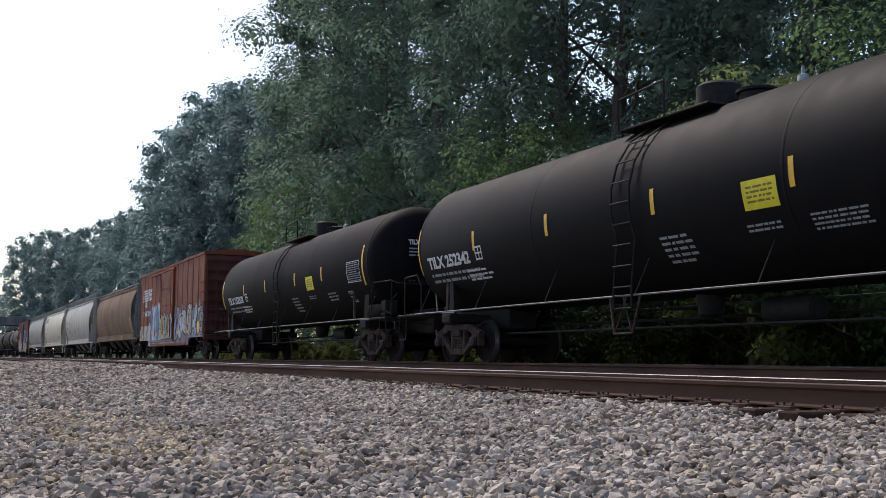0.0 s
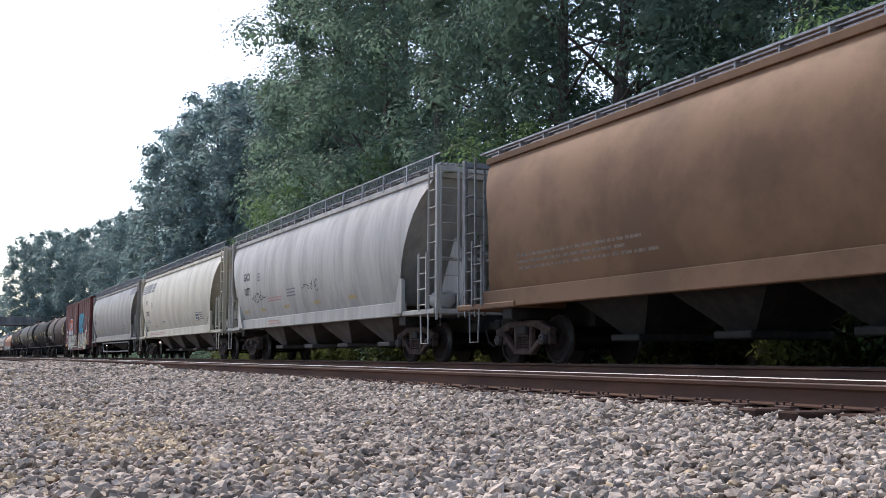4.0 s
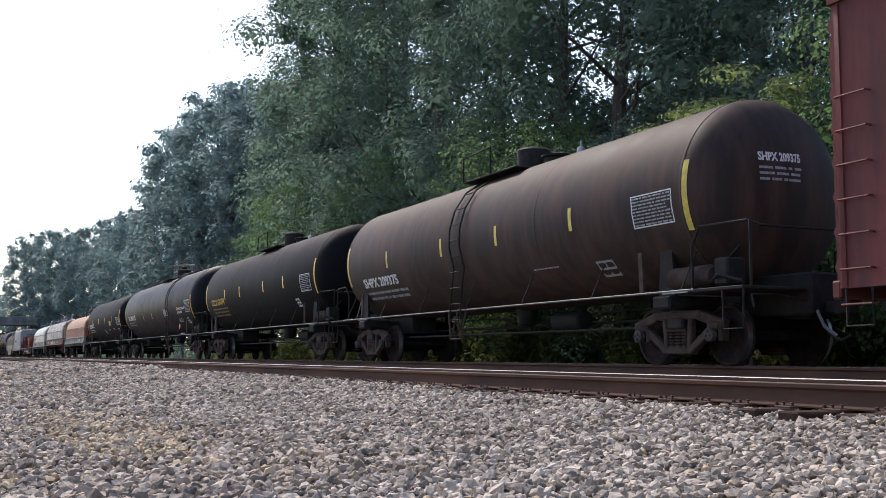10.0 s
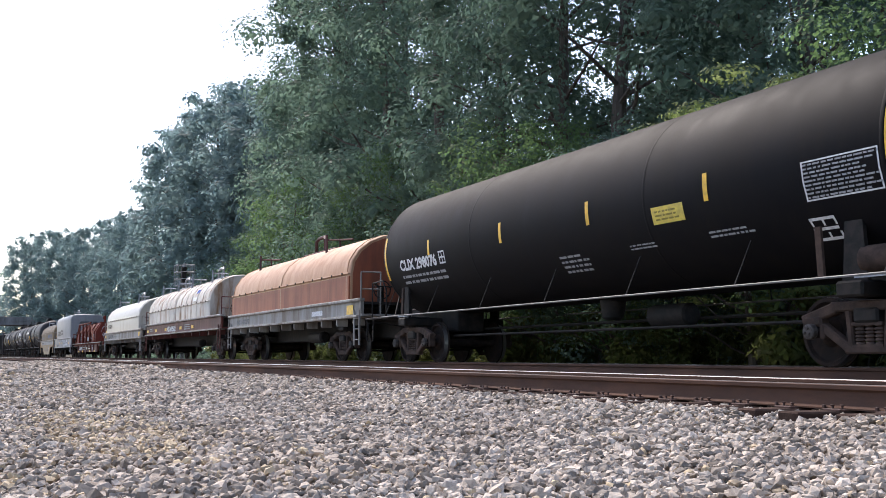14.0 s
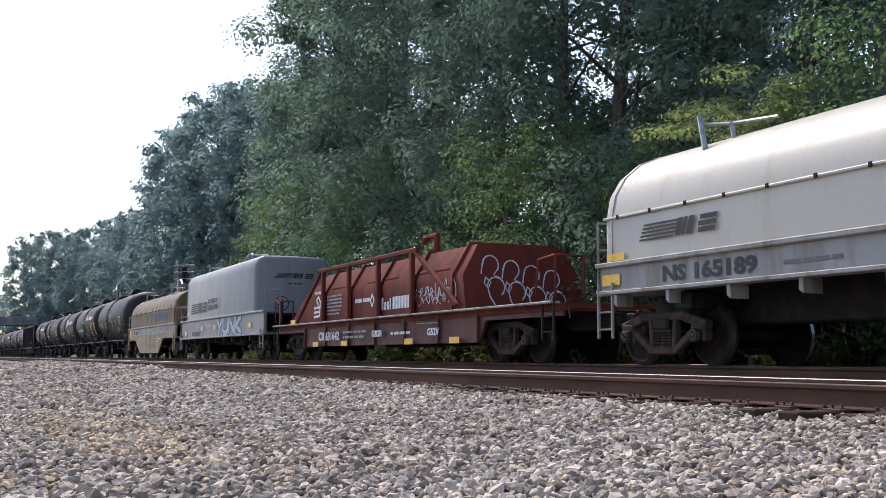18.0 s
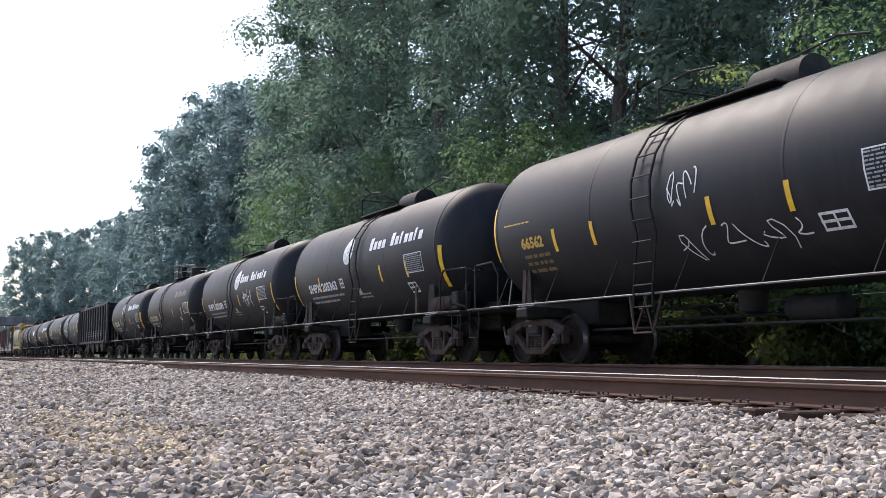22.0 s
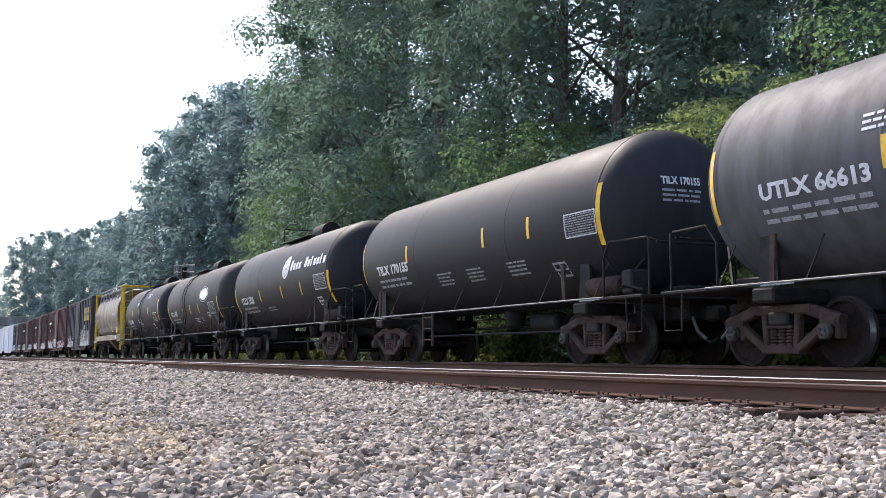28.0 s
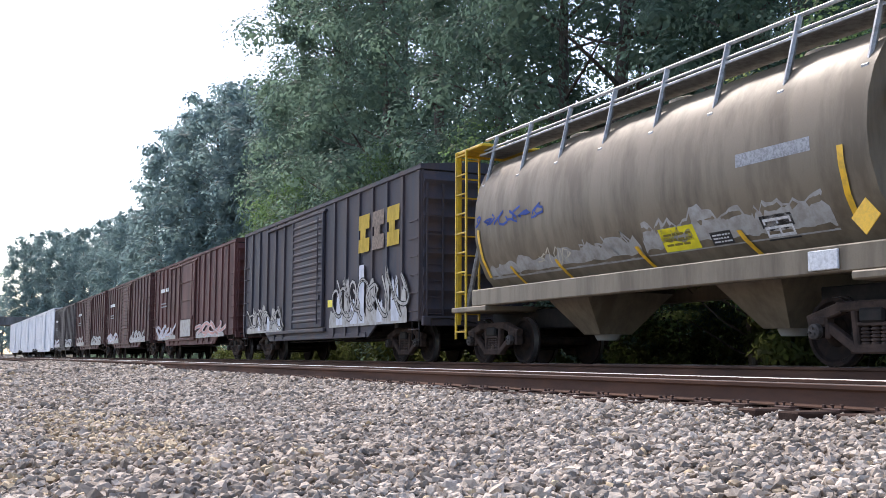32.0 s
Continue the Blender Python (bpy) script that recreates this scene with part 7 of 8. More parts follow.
def maroon_boxcar():
    car, n, side, half = boxcar("boxcar", "maroon boxcar with cyan, orange and cream graffiti", -144.0, -162.2, M["maroon"], M["maroon"], posts=7, door_u=-0.35, door_w=3.05, track_mat=M["g_fog2"], pin=(-6.30, 5.85))
    over = flat_side(-1.63)
    fat_letters(car, side, "KERS", 1.85, 4.65, 1.9, 3.5, M["g_cyan"], M["g_ink"], 0.34, 0.1, 51, shine=M["g_sky"], label="cyan sprayed letters edged in black")
    sprayed_field(car, side, -5.6, -1.95, 1.9, 3.1, M["g_pale"], 52, 14)
    fat_letters(car, side, "OTSI", -5.4, -2.2, 2.15, 3.2, M["g_orange"], M["g_pale"], 0.3, 0.12, 53, label="orange sprayed letters edged in white")
    scribble(car, side, -5.4, -2.0, 1.9, 3.2, 4, M["g_ink"], 54, 0.05)
    sprayed_field(car, side, -5.7, -2.0, 0.66, 1.9, M["g_pale"], 55, 12)
    sprayed_field(car, side, 1.3, 6.4, 0.66, 1.95, M["g_cream"], 56, 18)
    sprayed_field(car, over, -1.7, 1.1, 1.0, 1.9, M["g_cream"], 57, 12)
    graffiti(car, side, -5.7, -1.9, 0.68, 2.0, 6, M["g_cream"], M["g_ink"], 58, 0.48, 0.13, shine=M["white"])
    graffiti(car, over, -1.75, 1.1, 1.0, 2.05, 5, M["g_cream"], M["g_ink"], 59, 0.46, 0.12)
    graffiti(car, side, 1.35, 6.4, 0.68, 2.15, 8, M["g_cream"], M["g_ink"], 60, 0.46, 0.13, shine=M["white"])
    graffiti(car, side, 2.2, 3.6, 0.9, 1.9, 2, M["g_steel"], M["g_ink"], 61, 0.3, 0.08)
    scribble(car, side, 5.1, 6.3, 2.9, 3.3, 5, M["g_steel"], 62, 0.035)
    scribble(car, side, 4.9, 5.5, 2.3, 3.0, 3, M["g_sky"], 63, 0.035)
    lettering(car, side, "SOO", -7.1, -6.3, 2.1, 0.22, M["white"])
    lettering(car, side, "550 000", -7.3, -5.9, 1.72, 0.2, M["white"])
    scribble(car, side, -7.7, -5.9, 1.0, 1.5, 3, M["white"], 66, 0.035)
    bars(car, side, 6.25, 6.75, 1.95, 2.55, 7, M["white"], 64)
    scribble(car, side, 5.7, 6.1, 1.85, 2.3, 2, M["white"], 65, 0.03)
    bars(car, side, 7.3, 7.7, 1.5, 1.9, 6, M["dim_white"], 67)
    for u, z in ((-7.4, 0.98), (-5.3, 0.75), (-2.4, 0.8), (2.0, 1.05), (4.9, 0.78), (6.55, 1.06)):
        panel(car, side, u, u + 0.45, z, z + (0.16 if u < 6 else 0.33), M["yellow"], "reflective_strip", 1)
    scribble(car, side, 7.2, 8.1, 2.5, 3.1, 5, M["g_pale"], 68, 0.025)


def tanks_middle():
    car, n, side, head = tank_car("tank_car", "brown-grimed black tank car with yellow strips", -162.75, -181.01, 1.5, 2.62, M["rust_black"], ladder_u=-0.4, pin=6.55, slip=0.86)
    stripes(car, side, (-5.3, -2.1, 0.5, 3.3), 2.32, 2.72, M["yellow_pale"], tall=(-8.1, 6.5))
    number(car, side, "SHPX 209375", -7.15, -4.85, 1.92, 0.22)
    data_table(car, side, 5.15, 6.2, 2.15, 2.66, 71)
    frame_box(car, side, 3.7, 4.2, 1.5, 1.76, M["dim_white"])
    bars(car, side, 1.6, 2.5, 1.74, 1.8, 1, M["dim_white"], 72)
    head_number(car, head, "SHPX 209375")

    car, n, side, head = tank_car("tank_car", "dusty black tank car with yellow numbers and strips", -180.63, -198.17, 1.5, 2.64, M["black"], ladder_u=None, pin=6.60, slip=0.60)
    stripes(car, side, (-4.6, -2.3, 0.97, 3.39), 2.34, 2.72, M["yellow"], tall=(-7.85, 6.66))
    number(car, side, "UTLX 671074", -6.95, -4.8, 2.18, 0.24, "yellow_text", 3, 73, "yellow_dim")
    data_table(car, side, 5.2, 6.2, 2.12, 2.64, 74)
    frame_box(car, side, 4.3, 4.66, 1.7, 1.95, M["white"])
    head_number(car, head, "UTLX 671074", "yellow_text")

    car, n, side, head = tank_car("tank_car", "glossy black pressure tank car with a long top walkway", -198.30, -220.24, 1.55, 2.7, M["gloss_black"], ladder_u=4.1, dome="walk", pin=8.80, slip=0.87)
    stripes(car, side, (-7.1, -4.0, -1.4, 2.0, 5.4), 2.1, 2.45, tall=())
    for u in (-10.0, 8.6):
        panel(car, side, u, u + 0.1, 1.85, 2.85, M["yellow"], "reflective_strip", 8)
    number(car, side, "TILX 303012", -9.1, -7.2, 2.2, 0.25)
    frame_box(car, side, -6.95, -6.7, 2.2, 2.46, M["white"])
    panel(car, side, 2.12, 2.9, 2.12, 2.45, M["dim_white"], "placard")
    lettering(car, side, "LIQUEFIED PETROLEUM GAS", 5.55, 7.1, 2.3, 0.1, M["white"])
    lettering(car, side, "NON-ODORIZED", 5.55, 6.4, 2.14, 0.1, M["white"])
    bars(car, side, 5.1, 5.95, 1.75, 1.92, 3, M["white"], 75)
    data_table(car, side, 7.2, 8.25, 2.14, 2.68, 76)
    frame_box(car, side, 6.9, 7.35, 1.66, 1.9, M["white"])
    part("hazard_placard", disc(Geo(), flat_side(-1.56), 7.4, 1.5, 0.16, 0.16, 0.004, 0, 0, 4), M["hazard"], car, "red and white diamond hazard placard")
    bars(car, flat_side(-1.53), 7.5, 8.6, 1.14, 1.22, 1, M["white"], 77)
    head_number(car, head, "TILX 303012")

    car, n, side, head = tank_car("tank_car", "plain black tank car with yellow strips, white numbers", -220.14, -238.62, 1.5, 2.66, M["black"], ladder_u=None, dome=None, pin=7.07, slip=0.84)
    stripes(car, side, (-6.0, -2.55, 0.62, 3.75), 2.36, 2.76, tall=(-8.6, 7.15))
    number(car, side, "CLIX 298076", -7.75, -5.65, 2.18, 0.25)
    frame_box(car, side, -5.5, -5.2, 2.18, 2.46, M["white"])
    panel(car, side, 2.42, 3.2, 2.16, 2.42, M["yellow_pale"], "placard")
    bars(car, side, 2.5, 3.12, 2.2, 2.38, 3, M["gold_text"], 80, "placard_text")
    data_table(car, side, 5.65, 6.9, 2.1, 2.6, 78)
    bars(car, side, -0.6, 0.3, 1.62, 1.95, 4, M["dim_white"], 79)
    bars(car, side, 1.6, 2.4, 1.84, 1.94, 2, M["dim_white"], 77)
    bars(car, side, 3.6, 4.6, 1.84, 1.96, 2, M["dim_white"], 76)
    frame_box(car, side, 5.55, 5.98, 1.62, 1.9, M["white"])


def coil_cars():
    car, n, side, half = coil_car("coil_car", "coil car with a weathered orange hood, dirty white frame", -238.2, -254.0, M["orange_pale"], M["frame_white"], (-7.1, 6.1), ribs=2, lower=M["orange"], lift_m=M["brown"], low=1.2, pin=(-5.60, 4.60))
    lettering(car, flat_side(-1.476), "NS 167277", -6.0, -4.2, 1.3, 0.17, M["grey_text"])
    panel(car, flat_side(-1.476), 6.1, 6.6, 1.25, 1.5, M["yellow"], "reflective_strip", 1)
    panel(car, flat_side(-1.476), 3.0, 4.0, 1.3, 1.44, M["white"], "stencil_panel", 1)

    car, n, side, half = coil_car("coil_car", "brown coil car with two rust-streaked white hoods", -254.0, -272.8, M["coilrust"], M["oxide_dark"], (-8.55, 6.2), hoods=2, z0=1.74, top=3.6, ribs=6, ledge_m=M["frame_white"], low=1.24, pin=(-7.70, 6.70))
    s2 = flat_side(-1.476)
    lettering(car, s2, "NS169502", -2.8, -0.6, 1.32, 0.26, M["white"])
    for u in (-8.4, -6.0, -3.3, 0.4, 3.0):
        panel(car, s2, u, u + 0.5, 1.36, 1.5, M["yellow"], "reflective_strip", 1)
    bars(car, s2, -7.6, -6.6, 1.4, 1.6, 2, M["dim_white"], 81)
    bars(car, s2, 1.4, 2.7, 1.32, 1.6, 3, M["dim_white"], 82)
    shield = profile_side([(1.45, 2.4), (1.36, 2.75), (1.2, 3.05), (0.97, 3.3)])
    panel(car, shield, 2.85, 3.5, 2.56, 3.05, M["white"], "emblem", 4, 0.08)
    panel(car, lambda u, z, l: shield(u, z, l + 0.004), 2.93, 3.58, 2.86, 3.06, M["g_navy"], "emblem", 2, 0.03)

    car, n, side, half = coil_car("coil_car", "coil car with a clean white hood and speed-stripe emblem", -272.8, -289.0, M["coilwhite"], M["frame_white"], (-7.35, 5.85), ribs=1, low=1.18, pin=(-6.30, 4.60))
    rail_emblem(car, side, -6.3, -4.4, 1.92, 2.2, M["black_text"])
    s2 = flat_side(-1.476)
    lettering(car, s2, "NS 165189", -5.7, -3.6, 1.27, 0.24, M["black_text"])
    bars(car, s2, -3.1, -2.0, 1.3, 1.42, 1, M["grey_text"], 83)
    panel(car, side, -7.2, -6.7, 1.68, 1.8, M["yellow"], "reflective_strip", 1)
    panel(car, s2, -7.3, -6.8, 1.28, 1.46, M["yellow"], "reflective_strip", 1)
    panel(car, s2, 6.2, 6.75, 1.24, 1.5, M["yellow"], "reflective_strip", 1)
    end = lambda u, z, lift: (5.83 + lift, u, z)
    lettering(car, end, "NS", -0.25, 0.45, 2.75, 0.3, M["black_text"])
    panel(car, end, -1.1, 1.1, 2.3, 2.33, M["grey_text"], "seam", 1)

    car, n, side, half = trough_coil_car("coil_car", "red-brown coil car with an angular cover between stake posts", -289.0, -308.4, M["oxide_red"], pin=(-7.70, 6.30))
    girder = flat_side(-1.425)
    s2 = lambda u, z, lift: girder(u, z - 0.09, lift)
    stroke_g = Geo()
    for k in range(3):
        stroke(stroke_g, side, [(-4.95, 1.42 + 0.13 * k), (-4.5 + 0.06 * k, 1.44 + 0.13 * k)], 0.07, 0.008)
    stroke(stroke_g, side, [(-4.6, 1.78), (-4.75, 1.92), (-4.55, 2.0), (-4.4, 1.85), (-4.45, 1.45)], 0.09, 0.009)
    part("emblem", stroke_g, M["white"], car)
    wordmark(car, side, -4.9, -4.35, 2.08, 2.16, M["white"], "TTTTTTT", 0.0)
    bars(car, side, -3.8, -2.55, 1.42, 2.02, 6, M["dim_white"], 84)
    wordmark(car, side, -1.45, -0.35, 1.68, 1.78, M["white"], "TTTTTTT TTTTTTT", 0.0)
    part("emblem", stroke(Geo(), side, [(-0.2, 1.85), (-0.32, 1.7), (-0.2, 1.55), (-0.06, 1.7), (-0.2, 1.85)], 0.07, 0.008), M["white"], car)
    wordmark(car, side, 0.45, 2.3, 1.42, 1.72, M["white"], "TssdTTTTTT", 0.0)
    scribble(car, side, 2.5, 4.9, 1.36, 2.05, 8, M["g_pale"], 85, 0.045)
    scribble(car, side, 2.5, 4.7, 1.38, 1.8, 7, M["g_pink"], 87, 0.035)
    lettering(car, s2, "G52V", 3.2, 3.85, 0.7, 0.16, M["white"])
    bars(car, s2, 2.6, 3.8, 0.95, 1.0, 1, M["dim_white"], 90)
    lettering(car, s2, "CR 631642", -4.6, -2.8, 0.68, 0.24, M["white"])
    lettering(car, s2, "GBSR", -0.3, 0.45, 0.72, 0.16, M["white"])
    bars(car, s2, -2.5, -0.7, 0.68, 0.95, 2, M["dim_white"], 86)
    bars(car, s2, 1.0, 2.2, 0.72, 0.86, 1, M["white"], 88)
    for u, z in ((-7.3, 1.26), (-5.1, 0.5), (-2.6, 0.5), (1.9, 0.5), (4.4, 0.5)):
        panel(car, s2 if z < 1 else side, u, u + 0.5, z, z + 0.14, M["yellow"], "reflective_strip", 1)
    end = lambda u, z, lift: (5.2 - 0.15 * (z - 1.28) + lift, u, z - 0.14)
    # looping outlined letters across the slanted end
    for k in range(4):
        g = Geo()
        u, z = -0.78 + 0.5 * k, 2.16 - 0.09 * k
        stroke(g, end, [(u - 0.24, z - 0.12), (u - 0.2, z + 0.1)] + [(u + 0.19 * math.cos(a * 0.45), z + 0.08 + 0.2 * math.sin(a * 0.45)) for a in range(7, -2, -1)] + [(u + 0.06, z - 0.14), (u + 0.2, z - 0.2)], 0.03, 0.012)
        stroke(g, end, [(u + 0.1 + 0.21 * math.cos(a * 0.5 - 0.9), z - 0.4 + 0.21 * math.sin(a * 0.5 - 0.9)) for a in range(10)] + [(u - 0.06, z - 0.62), (u + 0.04, z - 0.78)], 0.03, 0.012)
        stroke(g, end, [(u - 0.14, z - 0.2), (u - 0.02, z - 0.3), (u - 0.1, z - 0.45), (u - 0.18, z - 0.32), (u - 0.14, z - 0.2)], 0.03, 0.012)
        part("scrawl", g, M["g_pale"], car)

    car, n, side, half = coil_car("coil_car", "tall grey coil car with a smooth hood, black emblem, white graffiti", -308.4, -324.0, M["coilgrey"], M["coilgrey"], (-6.35, 5.5), z0=1.66, top=3.78, shoulder=0.5, square=True, ribs=0, low=0.92, pin=(-5.90, 5.00))
    rail_emblem(car, side, -5.15, -2.0, 1.98, 2.42, M["black_text"])
    wordmark(car, side, -1.8, -0.2, 2.32, 2.5, M["black_text"], "TTTTTTT", 0.1)
    wordmark(car, side, -1.85, -0.1, 2.05, 2.23, M["black_text"], "TTTTTTTT", 0.1)
    s2 = flat_side(-1.476)
    lettering(car, s2, "NS 163342", -4.7, -3.15, 1.0, 0.19, M["black_text"])
    scribble(car, s2, -3.9, -0.6, 1.3, 1.52, 12, M["g_pale"], 91, 0.03)
    fat_letters(car, s2, "YUNK", 0.0, 3.9, 0.93, 1.66, M["g_pale"], M["g_ink"], 0.2, 0.06, 92, label="white sprayed letters edged in black")
    for u, z in ((-6.2, 1.05), (-2.9, 1.2), (-0.6, 1.2), (4.9, 1.15)):
        panel(car, s2, u, u + 0.45, z, z + 0.18, M["yellow"], "reflective_strip", 1)
    panel(car, side, -5.9, -5.45, 1.95, 2.06, M["yellow"], "reflective_strip", 1)
    end = lambda u, z, lift: (5.47 + lift, u, z)
    rail_emblem(car, end, -0.7, 0.8, 2.95, 3.15, M["black_text"])
    bars(car, end, -0.2, 0.4, 2.72, 2.82, 1, M["black_text"], 93)

    car, n, side, half = coil_car("coil_car", "rust-stained beige coil car with a ribbed hood, deep belly", -324.0, -339.5, M["beige_hood"], M["beige"], (-6.85, 6.2), ledge_m=M["frame_white"], lower=M["sooty"], z0=1.66, top=3.5, shoulder=1.02, ribs=13, rib_m=M["frame_white"], fishbelly=(-4.85, -3.0, 2.4, 3.6), low=1.02, pole=True, pin=(-6.02, 4.75))
    rail_emblem(car, side, -5.75, -3.35, 1.82, 2.1, M["grey_text"])
    lettering(car, side, "PROTECT III", 0.9, 4.6, 1.98, 0.3, M["g_faded_blue"])
    part("sill_band", Geo().box(-6.8, 6.1, -1.4765, -1.46, 1.27, 1.63, 0.001), M["g_fog2"], car, "pale rust-run band along the side sill")
    s2 = flat_side(-1.476)
    lettering(car, s2, "NS 166095", -5.4, -3.7, 1.34, 0.2, M["black_text"])
    bars(car, s2, -3.3, -2.3, 1.36, 1.48, 2, M["grey_text"], 94)
    panel(car, s2, -6.75, -6.4, 1.2, 1.6, M["yellow"], "reflective_strip", 1)
    panel(car, s2, -3.1, -2.7, 1.02, 1.12, M["yellow"], "reflective_strip", 1)
    panel(car, s2, 1.9, 2.4, 0.86, 1.12, M["white"], "sticker", 1)
    frame_box(car, lambda u, z, l: s2(u, z, l + 0.003), 1.93, 2.37, 0.89, 1.09, M["black_text"])
    panel(car, s2, 2.5, 2.95, 0.95, 1.06, M["yellow"], "reflective_strip", 1)
    r = random.Random(97)
    for k in range(48):
        u, z = r.uniform(-6.5, 6.0), r.choice((1.6, 1.6, 2.45))
        panel(car, s2 if z < 2 else side, u, u + r.uniform(0.012, 0.045), z - r.uniform(0.2, 0.6), z, M["rust_run"], "rust_streak", 1, r.uniform(-0.02, 0.02))
    scribble(car, s2, -2.4, -0.6, 0.6, 0.95, 5, M["grey_text"], 95, 0.025)
    scribble(car, s2, -0.2, 1.7, 0.42, 1.0, 6, M["black_text"], 98, 0.03)
    bars(car, s2, 0.9, 2.2, 1.44, 1.54, 2, M["grey_text"], 99)
    bars(car, s2, 2.6, 3.3, 1.46, 1.56, 2, M["grey_text"], 92)
    scribble(car, s2, 4.3, 5.4, 1.34, 1.58, 4, M["grey_text"], 91, 0.02)
    scribble(car, s2, 0.0, 1.6, 0.4, 0.95, 4, M["g_fog"], 96, 0.05)


def tanks_rear():
    low = dict(z0=2.02, z1=2.42)
    car, n, side, head = tank_car("tank_car", "dusty black tank car with yellow numbers and white scrawl", -339.93, -354.17, 1.5, 2.64, M["dull_black"], ladder_u=-0.75, dome="long", pin=4.95, slip=0.25)
    stripes(car, side, (-3.8, -2.55, 0.52, 2.11), **low, tall=(-6.4,))
    number(car, side, "66562", -5.0, -4.2, 2.16, 0.2, "yellow_text", 3, 101, "yellow_dim")
    bars(car, side, -5.6, -4.6, 2.62, 2.68, 1, M["yellow_text"], 102)
    scribble(car, side, -0.4, 0.4, 2.3, 2.95, 4, M["white"], 103, 0.035)
    scribble(car, side, -0.4, 2.4, 1.5, 2.1, 6, M["white"], 104, 0.03)
    frame_box(car, side, 2.5, 3.0, 1.72, 1.95, M["white"])
    data_table(car, side, 3.4, 4.3, 2.1, 2.6, 105)
    head_number(car, head, "UTLX 66562", "yellow_text")

    def corn(label, front, rear, text, t0, t1, mat, leaf, word, strips, seed, tall=(-5.6, 5.2), ladder=0.1, pin=None, slip=0.0):
        car, n, side, head = tank_car("tank_car", label, front, rear, 1.5, 2.64, mat, ladder_u=ladder, dome="long", pin=pin, slip=slip)
        stripes(car, side, strips, **low)
        for u in tall:
            panel(car, side, u, u + 0.1, 1.7, 2.6, M["yellow"], "reflective_strip", 8, 0.06)
        number(car, side, text, t0, t1, 2.02, 0.24, "white", 2, seed)
        leaf_emblem(car, side, leaf, 2.95)
        wordmark(car, side, word[0], word[1], 2.84, 3.16, M["white"], "Tsss Tsdssds", 0.1)
        data_table(car, side, word[1] - 1.15, word[1] - 0.1, 2.1, 2.55, seed + 1)
        frame_box(car, side, word[1] - 1.3, word[1] - 0.85, 1.66, 1.9, M["white"])
        bars(car, side, t1 + 1.4, t1 + 2.3, 1.68, 1.84, 2, M["dim_white"], seed + 2)
        return car, side, head

    car, side, head = corn("black tank car with a white leaf emblem and wordmark", -354.31, -367.69, "SHPX 203363", -4.27, -1.77, M["dull_black"], -0.7, (0.95, 4.4), (-3.21, 1.63, 3.3), 110, pin=4.52, slip=0.20)
    frame_box(car, side, -1.5, -1.2, 2.02, 2.28, M["white"])
    panel(car, side, -0.3, -0.08, 1.8, 1.95, M["sign_pale"], "placard", 2)
    car, side, head = corn("black tank car with leaf emblem, wordmark and white scrawl", -367.38, -381.32, "SHPX 203383", -4.4, -1.9, M["dull_black"], 0.55, (1.05, 4.55), (-3.2, 0.69, 3.43), 120, ladder=-0.45, pin=4.80, slip=0.00)
    scribble(car, side, 1.35, 2.6, 1.85, 2.6, 5, M["white"], 125, 0.055)
    frame_box(car, side, -1.62, -1.32, 2.04, 2.3, M["white"])
    panel(car, side, -0.2, 0.02, 1.8, 1.95, M["sign_pale"], "placard", 2)
    head_number(car, head, "SHPX 203383")

    car, n, side, head = tank_car("tank_car", "dusty black tank car with faded lettering and yellow strips", -381.37, -394.57, 1.5, 2.62, M["dull_black"], ladder_u=-1.2, pin=4.43, slip=0.52)
    stripes(car, side, (-2.56, 0.86, 2.9), **low)
    for u in (-5.9, 4.55):
        panel(car, side, u, u + 0.1, 1.7, 2.6, M["yellow_pale"], "reflective_strip", 8, 0.06)
    number(car, side, "UTLX 72450", -5.3, -3.3, 1.98, 0.24, "cream_text", 2, 131)
    wordmark(car, side, 1.4, 4.05, 2.92, 3.2, M["faint_rust"], "TdTsTs", 0.1)
    data_table(car, side, 3.45, 4.45, 2.1, 2.58, 132)
    frame_box(car, side, 2.3, 2.65, 1.74, 1.98, M["white"])
    head_number(car, head, "UTLX 72450", "cream_text")

    car, side, head = corn("black tank car with leaf emblem, chipped white wordmark, scrawls", -394.81, -408.19, "CCLX 1313", -4.8, -3.2, M["dull_black"], -1.15, (0.7, 4.35), (-2.43, -0.76, 1.04), 140, ladder=0.15, pin=4.52, slip=0.65)
    scribble(car, side, -5.7, -4.7, 1.8, 2.4, 3, M["g_gold"], 144, 0.04)
    scribble(car, side, -2.2, -0.9, 1.9, 2.3, 4, M["dim_white"], 145, 0.03)
    scribble(car, side, 1.2, 2.6, 1.95, 2.2, 4, M["dim_white"], 146, 0.03)

    car, n, side, half = open_hopper("open_hopper", "black open-topped hopper with ribbed sides, pale front post", -407.6, -424.8, M["wornblack"], pin=(-6.70, 5.60))
    for k in range(7):
        bars(car, side, -3.4 + 1.3 * k, -2.9 + 1.3 * k, 1.5, 1.95, 3, M["dim_white"], 150 + k)
    scribble(car, side, -2.0, 5.5, 1.3, 1.9, 9, M["dim_white"], 159, 0.05)

    car, n, side, head = tank_car("tank_car", "grey tank car with rust-dusted top, white numbers, orange strips", -425.63, -438.67, 1.5, 2.62, M["grey_tank"], ladder_u=-0.7, dome="long", pin=4.35, slip=0.70)
    stripes(car, side, (-2.76, -0.03, 2.28), 2.32, 2.72, tall=(-5.9, 4.64))
    number(car, side, "UTLX 66613", -4.92, -3.0, 2.22, 0.22, "white", 2, 161)
    bars(car, side, -3.1, -2.6, 2.8, 3.05, 3, M["white"], 162)
    data_table(car, side, 3.15, 4.15, 2.12, 2.62, 163)
